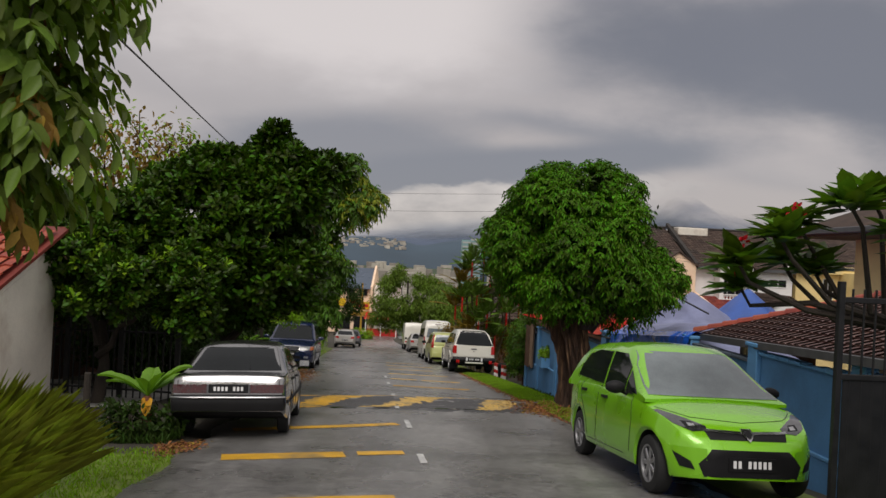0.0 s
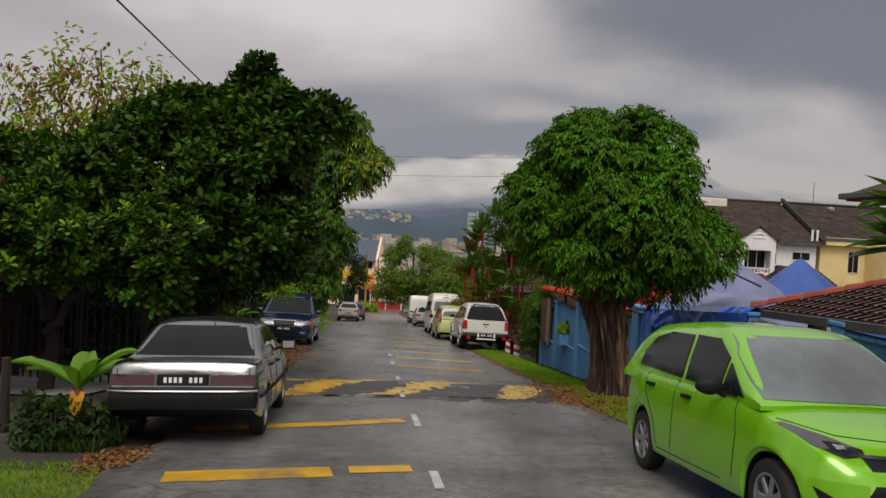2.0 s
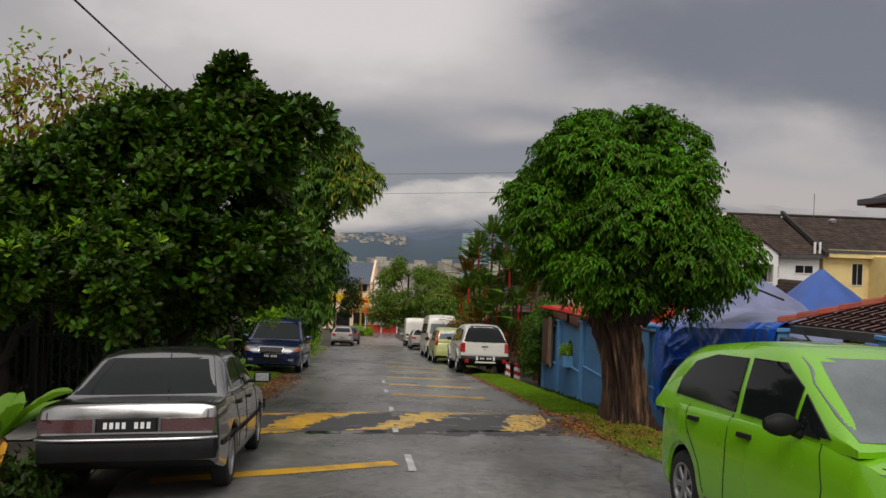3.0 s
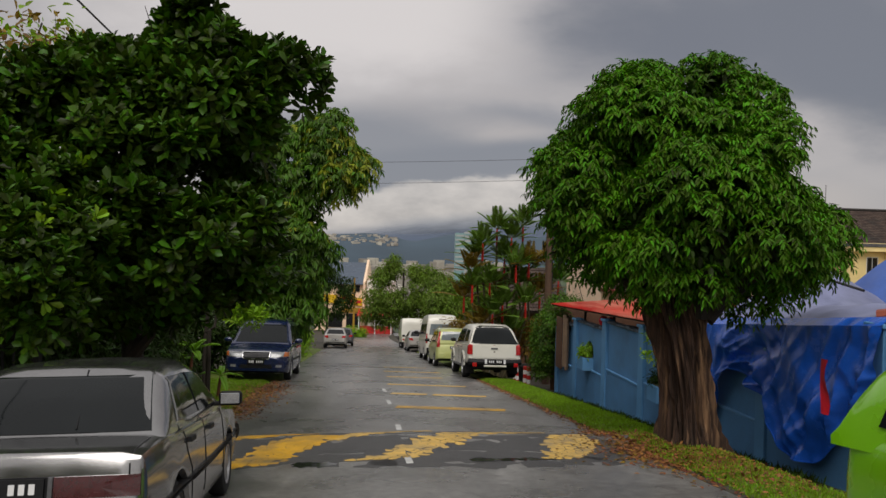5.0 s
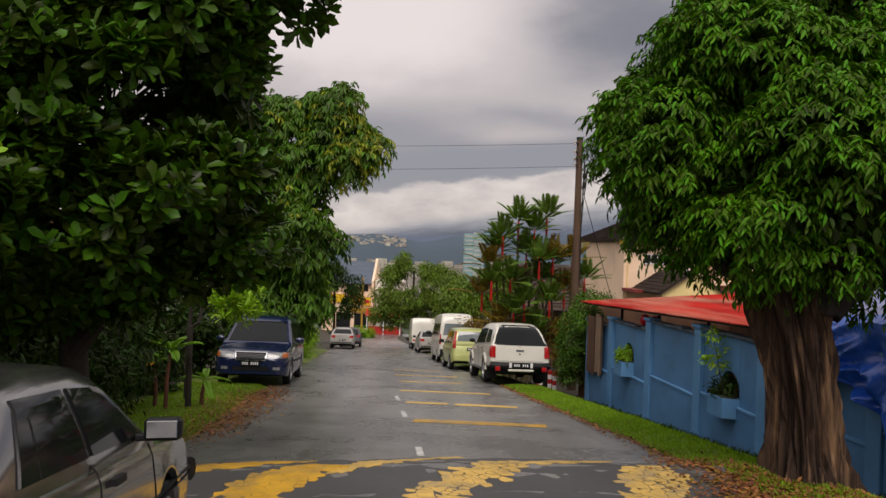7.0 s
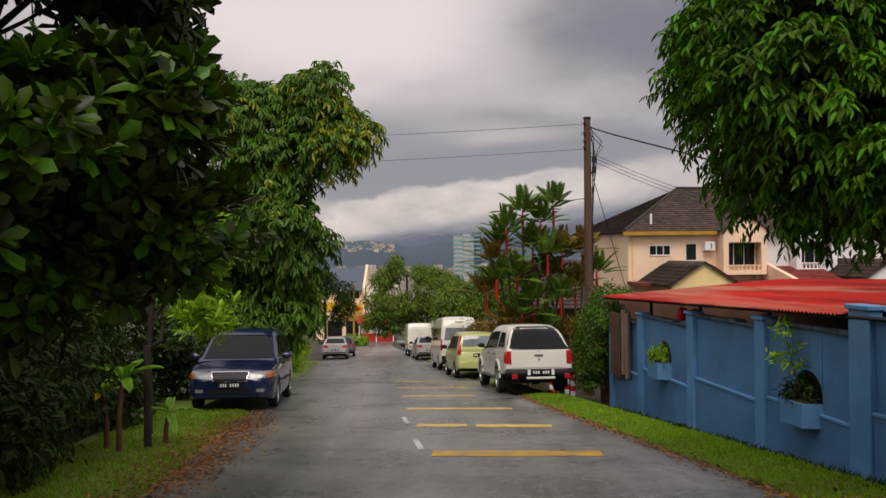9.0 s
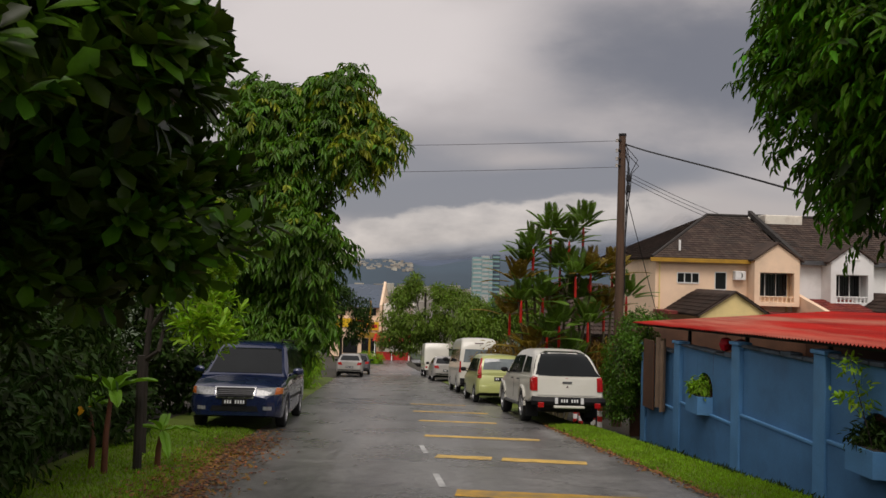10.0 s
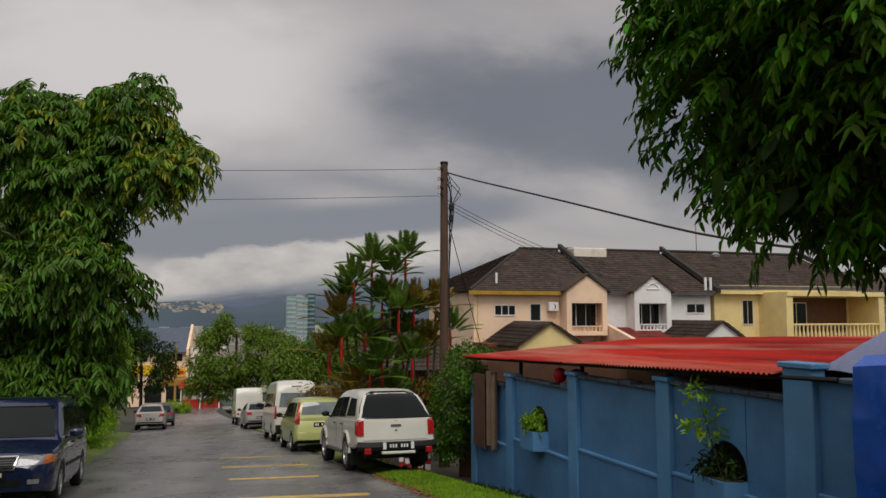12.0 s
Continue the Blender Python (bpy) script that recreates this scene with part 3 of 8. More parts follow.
def leaf_mesh(name, base, way_, up, length, width, mats, fold=0.25, droop=0.2, slots=None, spoon=False):
    """One mesh of many folded six-cornered leaves; spoon: broadest beyond the middle."""
    n = len(base)
    way_ = unit(way_)
    side_ = unit(np.cross(way_, up))
    nor = np.cross(side_, way_)
    L, W = np.broadcast_to(length, (n,))[:, None], np.broadcast_to(width, (n,))[:, None]
    pts = np.empty((n, 6, 3))
    for k, (a, s, d) in enumerate(((0, 0, 0), (0.38, 0.33, 0.03), (0.76, 0.47, 0.45), (1, 0, 1), (0.76, -0.47, 0.45), (0.38, -0.33, 0.03)) if spoon else ((0, 0, 0), (0.32, 0.46, 0.03), (0.68, 0.40, 0.45), (1, 0, 1), (0.68, -0.40, 0.45), (0.32, -0.46, 0.03))):
        pts[:, k] = base + way_ * (L * a) + side_ * (W * s) + nor * (W * abs(s) * fold - L * d * droop)
    me = bpy.data.meshes.new(name)
    me.vertices.add(n * 6)
    me.vertices.foreach_set("co", pts.ravel())
    me.loops.add(n * 8)
    o = np.arange(n)[:, None] * 6
    me.loops.foreach_set("vertex_index", (o + np.array([0, 1, 2, 3, 0, 3, 4, 5])).ravel().astype(np.int32))
    me.polygons.add(n * 2)
    me.polygons.foreach_set("loop_start", (np.arange(n * 2) * 4).astype(np.int32))
    for x in mats if isinstance(mats, (list, tuple)) else [mats]:
        me.materials.append(x)
    if slots is not None:
        me.polygons.foreach_set("material_index", np.repeat(slots, 2).astype(np.int32))
    me.update(calc_edges=True)
    me.validate()
    return me


def crown_mesh(name, lobes, clumps, per, length, width, mats, hang=0.3, clump=0.25, inner=0.25, lump=0.35, fold=0.25, tips=None, puff=0.0, habit="tuft"):
    """Leaves in clumps over and inside the lobes, each (x, y, z, rx, ry, rz), in metres from the tree's foot.
    habit: tuft, loose; rosette, leaves ringed round an upright shoot; spray, leaves in two rows along a drooping twig."""
    lob = np.array(lobes, float)
    if puff:
        # smaller puffs over the large lobes give the crown its lumps and dark gaps
        small = []
        for n_, l in enumerate(lob):
            k = max(4, int(2.6 * (l[3] * l[4] + l[3] * l[5] + l[4] * l[5]) / (3 * puff * puff)))
            for d in unit(rng.normal(size=(k, 3))):
                c_ = l[:3] + d * l[3:] * max(0.15, 1 - 0.7 * puff / l[3:].mean())
                if all((((c_ - o[:3]) / o[3:]) ** 2).sum() > 0.45 for m_, o in enumerate(lob) if m_ != n_):
                    small.append([*c_, *(min(puff, l[3:].min()) * rng.uniform(0.6, 1.3) * np.array([1.1, 1.1, 0.8]))])
        lob = np.array(small)
    area = (lob[:, 3] * lob[:, 4] + lob[:, 3] * lob[:, 5] + lob[:, 4] * lob[:, 5])
    pick = rng.choice(len(lob), clumps * 2, p=area / area.sum())
    d = unit(rng.normal(size=(clumps * 2, 3)) + (np.array([0, 0, 0.5]) if puff else 0))
    deep = rng.random(clumps * 2) < inner
    r = np.where(deep, rng.uniform(0.35, 0.8, clumps * 2), rng.uniform(0.84, 1.0, clumps * 2))
    c, rad = lob[pick, :3], lob[pick, 3:]
    bump = np.array([noise.noise(Vector(v * 2.3 + k)) + 0.5 * noise.noise(Vector(v * 5.1 + k)) for v, k in zip(d, pick)])
    p = c + d * rad * (r * (1 + lump * bump))[:, None]
    keep = np.ones(len(p), bool)
    for k in range(len(lob)):
        inside = (((p - lob[k, :3]) / lob[k, 3:]) ** 2).sum(1) < 0.55
        keep &= ~(inside & (pick != k) & ~deep)
    p, d, deep = p[keep][:clumps], d[keep][:clumps], deep[keep][:clumps]
    n = len(p)
    out = unit(d + np.array([0, 0, -0.15 - hang]) + rng.normal(size=(n, 3)) * 0.25)
    base = np.repeat(p, per, 0) + rng.normal(size=(n * per, 3)) * clump * 0.42
    spread = rng.normal(size=(n * per, 3))
    way_ = unit(np.repeat(out, per, 0) * 0.8 + spread * 0.62 + np.array([0, 0, -hang]))
    up = unit(np.repeat(d, per, 0) * 0.6 + np.array([0, 0, 0.8]) + rng.normal(size=(n * per, 3)) * 0.35)
    size = rng.uniform(0.65, 1.15, n * per)
    droop = 0.1 + hang * 0.4
    rank = np.tile(np.arange(per), n)
    if habit == "rosette":
        ax = unit(d * 0.7 + np.array([0, 0, 0.75]) + rng.normal(size=(n, 3)) * 0.3)
        u1 = unit(np.cross(ax, np.array([0.31, 0.9, 0.2])))
        ax, u1, u2 = (np.repeat(v, per, 0) for v in (ax, u1, np.cross(ax, u1)))
        turn, el = rank * 2.4 + rng.normal(size=n * per) * 0.3, (0.05 + 1.15 * rank / per + rng.normal(size=n * per) * 0.12)[:, None]
        way_ = ax * np.sin(el) + (u1 * np.cos(turn)[:, None] + u2 * np.sin(turn)[:, None]) * np.cos(el)
        base = np.repeat(p, per, 0) + ax * (rank / per * clump * 0.5)[:, None] + rng.normal(size=(n * per, 3)) * 0.012
        up, droop = ax, 0.12
    elif habit == "spray":
        twig = unit(d * np.array([1, 1, 0.5]) + np.array([0, 0, 0.1 - hang * 0.5]) + rng.normal(size=(n, 3)) * 0.3)
        side_ = unit(np.cross(twig, np.array([0, 0, 1.0])))
        tw, sd = np.repeat(twig, per, 0), np.repeat(side_, per, 0) * np.where(rank % 2, 1, -1)[:, None]
        s_ = (rank / per)[:, None]
        base = np.repeat(p, per, 0) + tw * s_ * clump * 2.0 - np.array([0, 0, 1]) * s_ * s_ * clump * 0.9 + rng.normal(size=(n * per, 3)) * 0.012
        way_ = unit(tw * 0.55 + sd * 0.6 + np.array([0, 0, -hang * 1.1]) * (0.4 + s_) + rng.normal(size=(n * per, 3)) * 0.2)
        up = unit(np.repeat(d, per, 0) * 0.5 + np.array([0, 0, 0.9]) + rng.normal(size=(n * per, 3)) * 0.2)
    slots = None
    if tips is not None:
        t = np.array(tips(p))
        slots = np.repeat((rng.random(n) < t).astype(int), per)
    return leaf_mesh(name, base, way_, up, length * size, width * size, mats, fold, droop, slots, habit == "rosette")


def wavy(a, b, n, amp, seed):
    a, b = Vector(a), Vector(b)
    return [a.lerp(b, i / (n - 1)) + amp * math.sin(math.pi * i / (n - 1)) * Vector((noise.noise((i * 0.7, seed, 0)), noise.noise((i * 0.7, seed, 9)), 0.5 * noise.noise((i * 0.7, seed, 4)))) for i in range(n)]


def tree(name, label, at, trunk, limbs, crown, bark, girth, n=10):
    """A tree at its foot: trunk as points from the foot, limbs as (from, to, radius)."""
    root = thing(name, label, "tree", Matrix.Translation(at))
    b = Build()
    b.tube(trunk, [girth * (1 - 0.45 * i / (len(trunk) - 1)) for i in range(len(trunk))], n)
    part("trunk", b, bark, root, smooth=True)
    for k, (a, z, r) in enumerate(limbs):
        b = Build()
        pts = wavy(a, z, 6, 0.25, k * 3.7)
        b.tube(pts, [r * (1 - 0.75 * i / 5) for i in range(6)], 7)
        for j in (2, 3, 4):
            tip = pts[j] + Vector((noise.noise((k, j, 0.3)), noise.noise((k, j, 7.7)), 0.4 + 0.4 * noise.noise((k, j, 2.2)))).normalized() * (pts[-1] - pts[0]).length * 0.35
            b.tube(wavy(pts[j], tip, 4, 0.08, k + j), [r * 0.35, r * 0.25, r * 0.16, r * 0.06], 5)
        part("limb", b, bark, root, smooth=True)
    part("crown", crown, None, root)
    return root


def rel(lobes, at):
    return [(x - at[0], y - at[1], z - at[2], a, b, c) for x, y, z, a, b, c in lobes]


# the round-headed ficus with the thick fluted trunk beside the road
FIC = (3.42, 17.35, road_z(3.42, 17.35) - 0.02)
ficus = thing("ficus_tree", "round clipped tree with a thick fluted trunk and drooping leaves", "tree", Matrix.Translation(FIC))
b = Build()
rows = []
for i in range(50):
    z = 2.3 * i / 49
    row = []
    for k in range(200):
        a = 2 * math.pi * k / 200
        base_r = 0.275 + 0.15 * math.exp(-z * 3.2) + 0.05 * max(0, z - 1.2)
        flute = 0.5 * noise.noise((math.cos(a) * 2.6, math.sin(a) * 2.6, z * 0.3)) + 0.75 * (0.35 - abs(noise.noise((math.cos(a) * 4.2, math.sin(a) * 4.2, z * 0.5 + 4)))) + 0.6 * (0.3 - abs(noise.noise((math.cos(a) * 8, math.sin(a) * 8, z * 0.7 + 9)))) + 0.28 * noise.noise((math.cos(a) * 15, math.sin(a) * 15, z * 1.6)) + 0.12 * noise.noise((math.cos(a) * 30, math.sin(a) * 30, z * 5))
        r = base_r * (1 + 0.85 * flute)
        row.append((r * math.cos(a) - 0.02 * z - 0.05 * z * z, r * math.sin(a), z - 0.1))
    rows.append(row)
b.grid(rows, closed=True, flip=False)
part("trunk", b, M["bark"], ficus, smooth=True)
for k, (tip, r) in enumerate([((-1.1, -0.3, 3.2), 0.2), ((1.2, 0.0, 3.1), 0.22), ((0.2, -1.0, 3.3), 0.17), ((-0.3, 1.0, 3.6), 0.18), ((0.3, 0.1, 4.6), 0.2), ((1.25, -0.4, 3.0), 0.14), ((-1.4, 0.6, 2.8), 0.14)]):
    b = Build()
    pts = wavy((0.12 * tip[0], 0.15 * tip[1], 1.9), tip, 6, 0.3, k * 2.1)
    b.tube(pts, [r * (1 - 0.7 * i / 5) for i in range(6)], 8)
    part("limb", b, M["bark_dark"], ficus, smooth=True)
FLOBES = rel([(3.35, 18.2, 1.95, 2.1, 2.0, 1.6), (2.25, 18.1, 1.5, 0.95, 1.1, 0.9), (4.55, 18.0, 1.1, 1.15, 1.3, 0.95), (3.4, 16.95, 1.35, 1.4, 0.9, 1.05), (3.25, 18.1, 3.0, 1.65, 1.4, 0.78), (3.85, 17.9, 3.72, 0.2, 0.2, 0.28), (2.75, 18.1, 3.5, 0.5, 0.5, 0.35), (2.95, 17.4, 0.65, 0.6, 0.6, 0.4), (4.35, 18.3, 2.5, 1.0, 1.1, 0.8), (4.65, 17.6, 0.8, 0.75, 0.8, 0.42)], FIC)
part("crown", crown_mesh("crown", FLOBES, 9500, 12, 0.112, 0.037, M["ficus"], 0.45, 0.105, 0.10, 0.2, puff=0.42, habit="spray"), None, ficus)
# inner leaves in a darker green, painting the shade deep in the crown
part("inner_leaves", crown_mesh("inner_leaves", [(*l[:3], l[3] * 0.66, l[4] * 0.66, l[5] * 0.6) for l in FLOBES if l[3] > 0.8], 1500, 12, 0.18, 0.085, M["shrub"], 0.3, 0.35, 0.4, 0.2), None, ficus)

# the dark broad-leaved tree and the lower bushes left of the road
JAC = (-4.7, 17.4, road_z(-4.7, 17.4))
jl = rel([(-4.9, 17.4, 1.8, 2.0, 2.1, 2.0), (-3.8, 16.5, 1.7, 1.2, 1.3, 1.7), (-3.75, 17.6, 2.2, 1.1, 1.1, 1.2), (-5.5, 16.4, 1.85, 1.5, 1.3, 1.15), (-3.8, 16.6, 3.1, 0.95, 0.9, 0.7), (-4.8, 16.9, 0.3, 1.2, 1.0, 0.8), (-3.5, 16.1, 3.95, 0.16, 0.16, 0.42), (-3.75, 16.2, 3.7, 0.3, 0.25, 0.22), (-2.85, 16.8, 3.15, 0.52, 0.5, 0.5), (-2.58, 16.9, 3.15, 0.42, 0.5, 0.45), (-4.4, 16.9, 2.7, 0.9, 0.8, 0.6), (-3.6, 18.0, 1.1, 0.9, 1.0, 1.2), (-3.05, 16.4, 2.7, 0.5, 0.5, 0.5), (-4.75, 16.1, 1.4, 0.75, 0.6, 0.75), (-4.1, 15.6, 1.35, 0.5, 0.5, 0.55), (-3.66, 16.2, 1.61, 0.6, 0.5, 0.6)], JAC)
tree("broad_leaved_tree", "dense dark green broad-leaved tree overhanging the parked car", JAC, [(0, 0, -0.1), (0.05, 0, 0.9), (-0.05, 0.1, 1.9), (0.1, 0, 2.9)], [((0, 0, 1.2), (1.4, -0.6, 3.2), 0.1), ((0, 0.1, 1.6), (-0.9, -0.8, 4.2), 0.1), ((0.05, 0, 2.2), (1.0, -0.7, 5.0), 0.09), ((0, 0, 1.9), (0.3, 1.3, 4.2), 0.09), ((0.1, 0, 2.6), (0.9, -1.0, 5.6), 0.06)], crown_mesh("crown", jl, 6200, 10, 0.20, 0.098, M["jack"], -0.25, 0.17, 0.24, 0.2, puff=0.46, habit="rosette"), M["bark_dark"], 0.19)
BUS = (-6.6, 15.0, road_z(-6.6, 15.0))
bl = rel([(-6.9, 15.6, 1.25, 1.9, 1.7, 1.3), (-5.2, 14.5, 0.6, 1.35, 1.2, 0.85), (-5.6, 15.0, 1.2, 1.3, 1.2, 1.2), (-8.6, 16.6, 1.2, 1.8, 1.6, 1.5), (-6.4, 14.3, 0.75, 1.2, 1.0, 0.85)], BUS)
tree("bushy_tree", "bushy glossy green tree over a driveway entrance", BUS, [(0, 0, -0.1), (0.1, 0.1, 0.8), (0, 0.1, 1.7)], [((0, 0, 1.0), (1.3, -0.5, 2.3), 0.08), ((0, 0, 1.2), (-1.0, 0.5, 3.2), 0.08), ((0, 0.1, 1.5), (0.6, 0.2, 3.6), 0.07)], crown_mesh("crown", bl, 5200, 10, 0.16, 0.078, [M["jack"], M["lime"]], -0.15, 0.17, 0.25, 0.2, puff=0.46, habit="rosette", tips=lambda p: 0.07 + 0 * p[:, 0]), M["bark_dark"], 0.14)
SPA = (-7.4, 18.0, road_z(-7.4, 18.0))
tree("thin_tree", "thin straggling tree with sparse yellowing leaves", SPA, [(0, 0, 0), (0.1, 0, 1.8), (0, 0, 3.4)], [((0, 0, 2.4), (1.2, -0.4, 6.2), 0.05), ((0, 0, 2.6), (-0.8, 0, 6.3), 0.05), ((0, 0, 3.0), (0.3, -0.3, 6.6), 0.05), ((0, 0, 2.0), (1.7, -0.2, 5.8), 0.045), ((0, 0, 2.2), (-1.6, 0, 5.7), 0.045)], crown_mesh("crown", rel([(-7.3, 18.0, 3.5, 2.0, 1.0, 1.1), (-6.0, 17.8, 3.1, 0.9, 0.8, 0.9), (-8.2, 18.0, 2.8, 1.0, 1.0, 1.0)], SPA), 620, 5, 0.16, 0.08, [M["autumn"], M["lime"]], 0.4, 0.3, 0.4, 0.5, tips=lambda p: 0.35 + 0 * p[:, 0]), M["bark_dark"], 0.08)

# the tall mango tree beyond, with yellow young leaves toward the road
MAN = (-6.2, 34.5, road_z(-6.2, 34.5))
ml = rel([(-5.6, 34.5, 3.6, 1.7, 1.7, 1.8), (-4.3, 33.6, 4.6, 0.95, 1.0, 1.15), (-3.45, 33.4, 3.3, 0.95, 1.0, 0.85), (-6.3, 34.4, 4.3, 1.3, 1.3, 1.1), (-5.4, 33.8, 1.2, 1.25, 1.3, 1.7), (-7.0, 34.6, 1.5, 1.5, 1.4, 2.0), (-5.3, 34.0, -0.9, 1.0, 1.0, 1.1), (-6.6, 34.2, -1.2, 1.2, 1.0, 1.2)], MAN)
tree("mango_tree", "tall mango tree with hanging leaves and yellow young shoots", MAN, [(0, 0, -0.1), (0.1, 0, 1.6), (0, 0.1, 3.4), (0.2, 0, 5.2)], [((0, 0, 2.4), (1.6, -0.7, 5.6), 0.1), ((0, 0, 3.0), (2.3, -1.0, 6.9), 0.09), ((0, 0, 3.2), (-0.6, 0.2, 7.4), 0.09), ((0, 0, 3.6), (1.4, -0.6, 8.2), 0.08)], crown_mesh("crown", ml, 5200, 10, 0.24, 0.07, [M["mango"], M["mango_tip"]], 0.6, 0.17, 0.22, 0.2, puff=0.55, habit="spray", tips=lambda p: np.clip((p[:, 0] - 1.5) * 0.45, 0.06, 0.55) * (p[:, 2] > 4.8)), M["bark_dark"], 0.2)
LIM = (-5.6, 24.2, road_z(-5.6, 24.2))
tree("young_tree", "young bright lime green tree with layered leaves", LIM, [(0, 0, -0.1), (0, 0, 1.3), (0.1, 0, 2.6)], [((0, 0, 1.4), (0.9, -0.3, 2.3), 0.04), ((0, 0, 1.8), (0.9, 0.1, 3.2), 0.04), ((0, 0, 2.0), (-0.3, 0, 3.6), 0.04)], crown_mesh("crown", rel([(-4.85, 24.2, 0.35, 0.6, 0.6, 0.75), (-4.5, 24.0, -0.6, 0.5, 0.5, 0.32), (-5.3, 24.4, 1.1, 0.6, 0.6, 0.6)], LIM), 330, 11, 0.19, 0.055, M["lime"], 0.35, 0.16, 0.25, 0.25, puff=0.3, habit="rosette"), M["bark_dark"], 0.06)
UND = (-6.4, 21.4, road_z(-6.4, 21.4))
tree("shrub", "dark leafy shrubs under the overhanging tree", UND, [(0, 0, -0.1), (0, 0, 0.6), (0, 0.1, 1.2)], [((0, 0, 0.5), (0.7, 0.1, 1.3), 0.03), ((0, 0, 0.5), (-0.6, 0.2, 1.4), 0.03)], crown_mesh("crown", rel([(-6.5, 21.6, -1.2, 1.1, 1.3, 1.1), (-5.9, 20.2, -1.6, 0.7, 0.9, 0.7), (-7.0, 23.5, -0.8, 1.1, 1.4, 1.6), (-7.6, 19.5, -0.8, 1.3, 1.5, 1.2)], UND), 1500, 10, 0.15, 0.055, M["shrub"], 0.35, 0.3, 0.3, 0.4), M["bark_dark"], 0.05)


def far_tree(name, label, at, lobes, clumps, m, leaf=(0.3, 0.09), hang=0.4, girth=0.15):
    at = (at[0], at[1], ground_z(at[0], at[1]))
    lobes = rel(lobes, at)
    top = max(l[2] for l in lobes)
    return tree(name, label, at, [(0, 0, -0.2), (0.05, 0, top * 0.3), (0, 0.1, top * 0.6), (0, 0, top * 0.9)], [((0, 0, top * 0.4), (l[0] * 0.8, l[1] * 0.8, l[2]), girth * 0.4) for l in lobes[:4]], crown_mesh("crown", lobes, clumps, 9, leaf[0], leaf[1], m, hang, 0.4, 0.25, 0.25, puff=0.7), M["bark_dark"], girth, 7)


far_tree("bamboo_clump", "feathery green clump of trees beside the junction", (-3.2, 77), [(-3.4, 77, -3.0, 2.7, 2.4, 2.9), (-5.0, 76, -4.6, 1.5, 1.6, 2.4), (-1.0, 77, -2.8, 2.0, 2.0, 2.0), (-4.4, 77, -0.7, 1.0, 1.0, 1.0), (0.6, 76, -4.0, 1.7, 1.7, 2.4)], 2600, M["bamboo"])
far_tree("roadside_tree", "leafy green tree behind the parked vehicles", (1.6, 62), [(1.6, 62, -2.6, 1.7, 1.6, 1.7), (0.4, 61, -3.4, 1.2, 1.2, 1.6), (3.2, 63, -2.2, 1.4, 1.4, 1.5), (5.0, 62, -2.6, 1.5, 1.4, 1.6)], 1500, M["bamboo"])
far_tree("roadside_tree", "tall slim green trees on the road bank", (-10.0, 56), [(-9.6, 56, -1.2, 1.5, 1.5, 2.2), (-8.6, 52, -1.8, 1.3, 1.4, 2.2), (-10.4, 54, 1.0, 1.6, 1.6, 2.0), (-8.3, 49, -2.6, 1.0, 1.2, 1.4)], 1900, M["bamboo"])
far_tree("roadside_tree", "dark dense tree beyond the parked saloon", (-10.2, 78), [(-10.0, 78, -3.8, 2.1, 2.0, 2.4), (-11.6, 76, -2.2, 2.2, 2.0, 2.6)], 1100, M["shrub"])
far_tree("roadside_shrub", "light green shrubs at the road edge", (-7.6, 46), [(-7.5, 45.5, -4.2, 0.8, 1.6, 0.9), (-7.9, 48.5, -4.3, 0.8, 1.5, 0.9), (-8.2, 52, -4.6, 0.7, 1.2, 0.8)], 800, M["lime"], (0.2, 0.05))
far_tree("mango_neighbour", "dull green tree behind the mango", (-8.6, 42), [(-8.4, 42, -0.4, 1.7, 1.6, 2.4), (-7.8, 40, -1.6, 1.1, 1.2, 1.6), (-9.5, 42, 2.0, 1.6, 1.6, 1.6)], 1400, M["mango"])
far_tree("junction_shrub", "grassy shrub at the end of the road", (-12.2, 118), [(-12.2, 118, -11.6, 1.3, 1.2, 1.0), (-11.2, 119, -11.9, 1.0, 1.0, 0.8)], 260, M["lime"], (0.4, 0.07))
far_tree("garden_shrub", "reddish and green garden plants round the palms", (2.4, 42), [(1.6, 41.0, -3.2, 0.9, 0.8, 0.9), (3.0, 41.5, -3.0, 1.0, 0.8, 1.0), (4.2, 40.4, -2.8, 0.8, 0.8, 0.9), (0.9, 43, -3.4, 0.8, 0.8, 0.8)], 700, [M["autumn"], M["shrub"]], (0.22, 0.06))

# the clipped climber at the far end of the blue wall
HED = (3.75, 35.3, road_z(3.75, 35.3))
tree("climber_hedge", "leafy climber covering the end of the blue wall", HED, [(0, 0, -0.1), (0, 0, 0.9), (0.05, 0, 1.8)], [((0, 0, 0.6), (0.2, -0.6, 1.8), 0.03), ((0, 0, 0.8), (0, 0.6, 1.9), 0.03)], crown_mesh("crown", rel([(3.85, 35.2, -2.3, 0.55, 1.1, 0.95), (3.75, 35.4, -3.2, 0.45, 0.9, 0.6), (4.1, 34.3, -1.5, 0.5, 0.9, 0.4), (4.7, 36.4, -1.1, 0.7, 0.7, 0.35)], HED), 1100, 10, 0.10, 0.05, M["mango"], 0.35, 0.18, 0.2, 0.45), M["bark_dark"], 0.05)


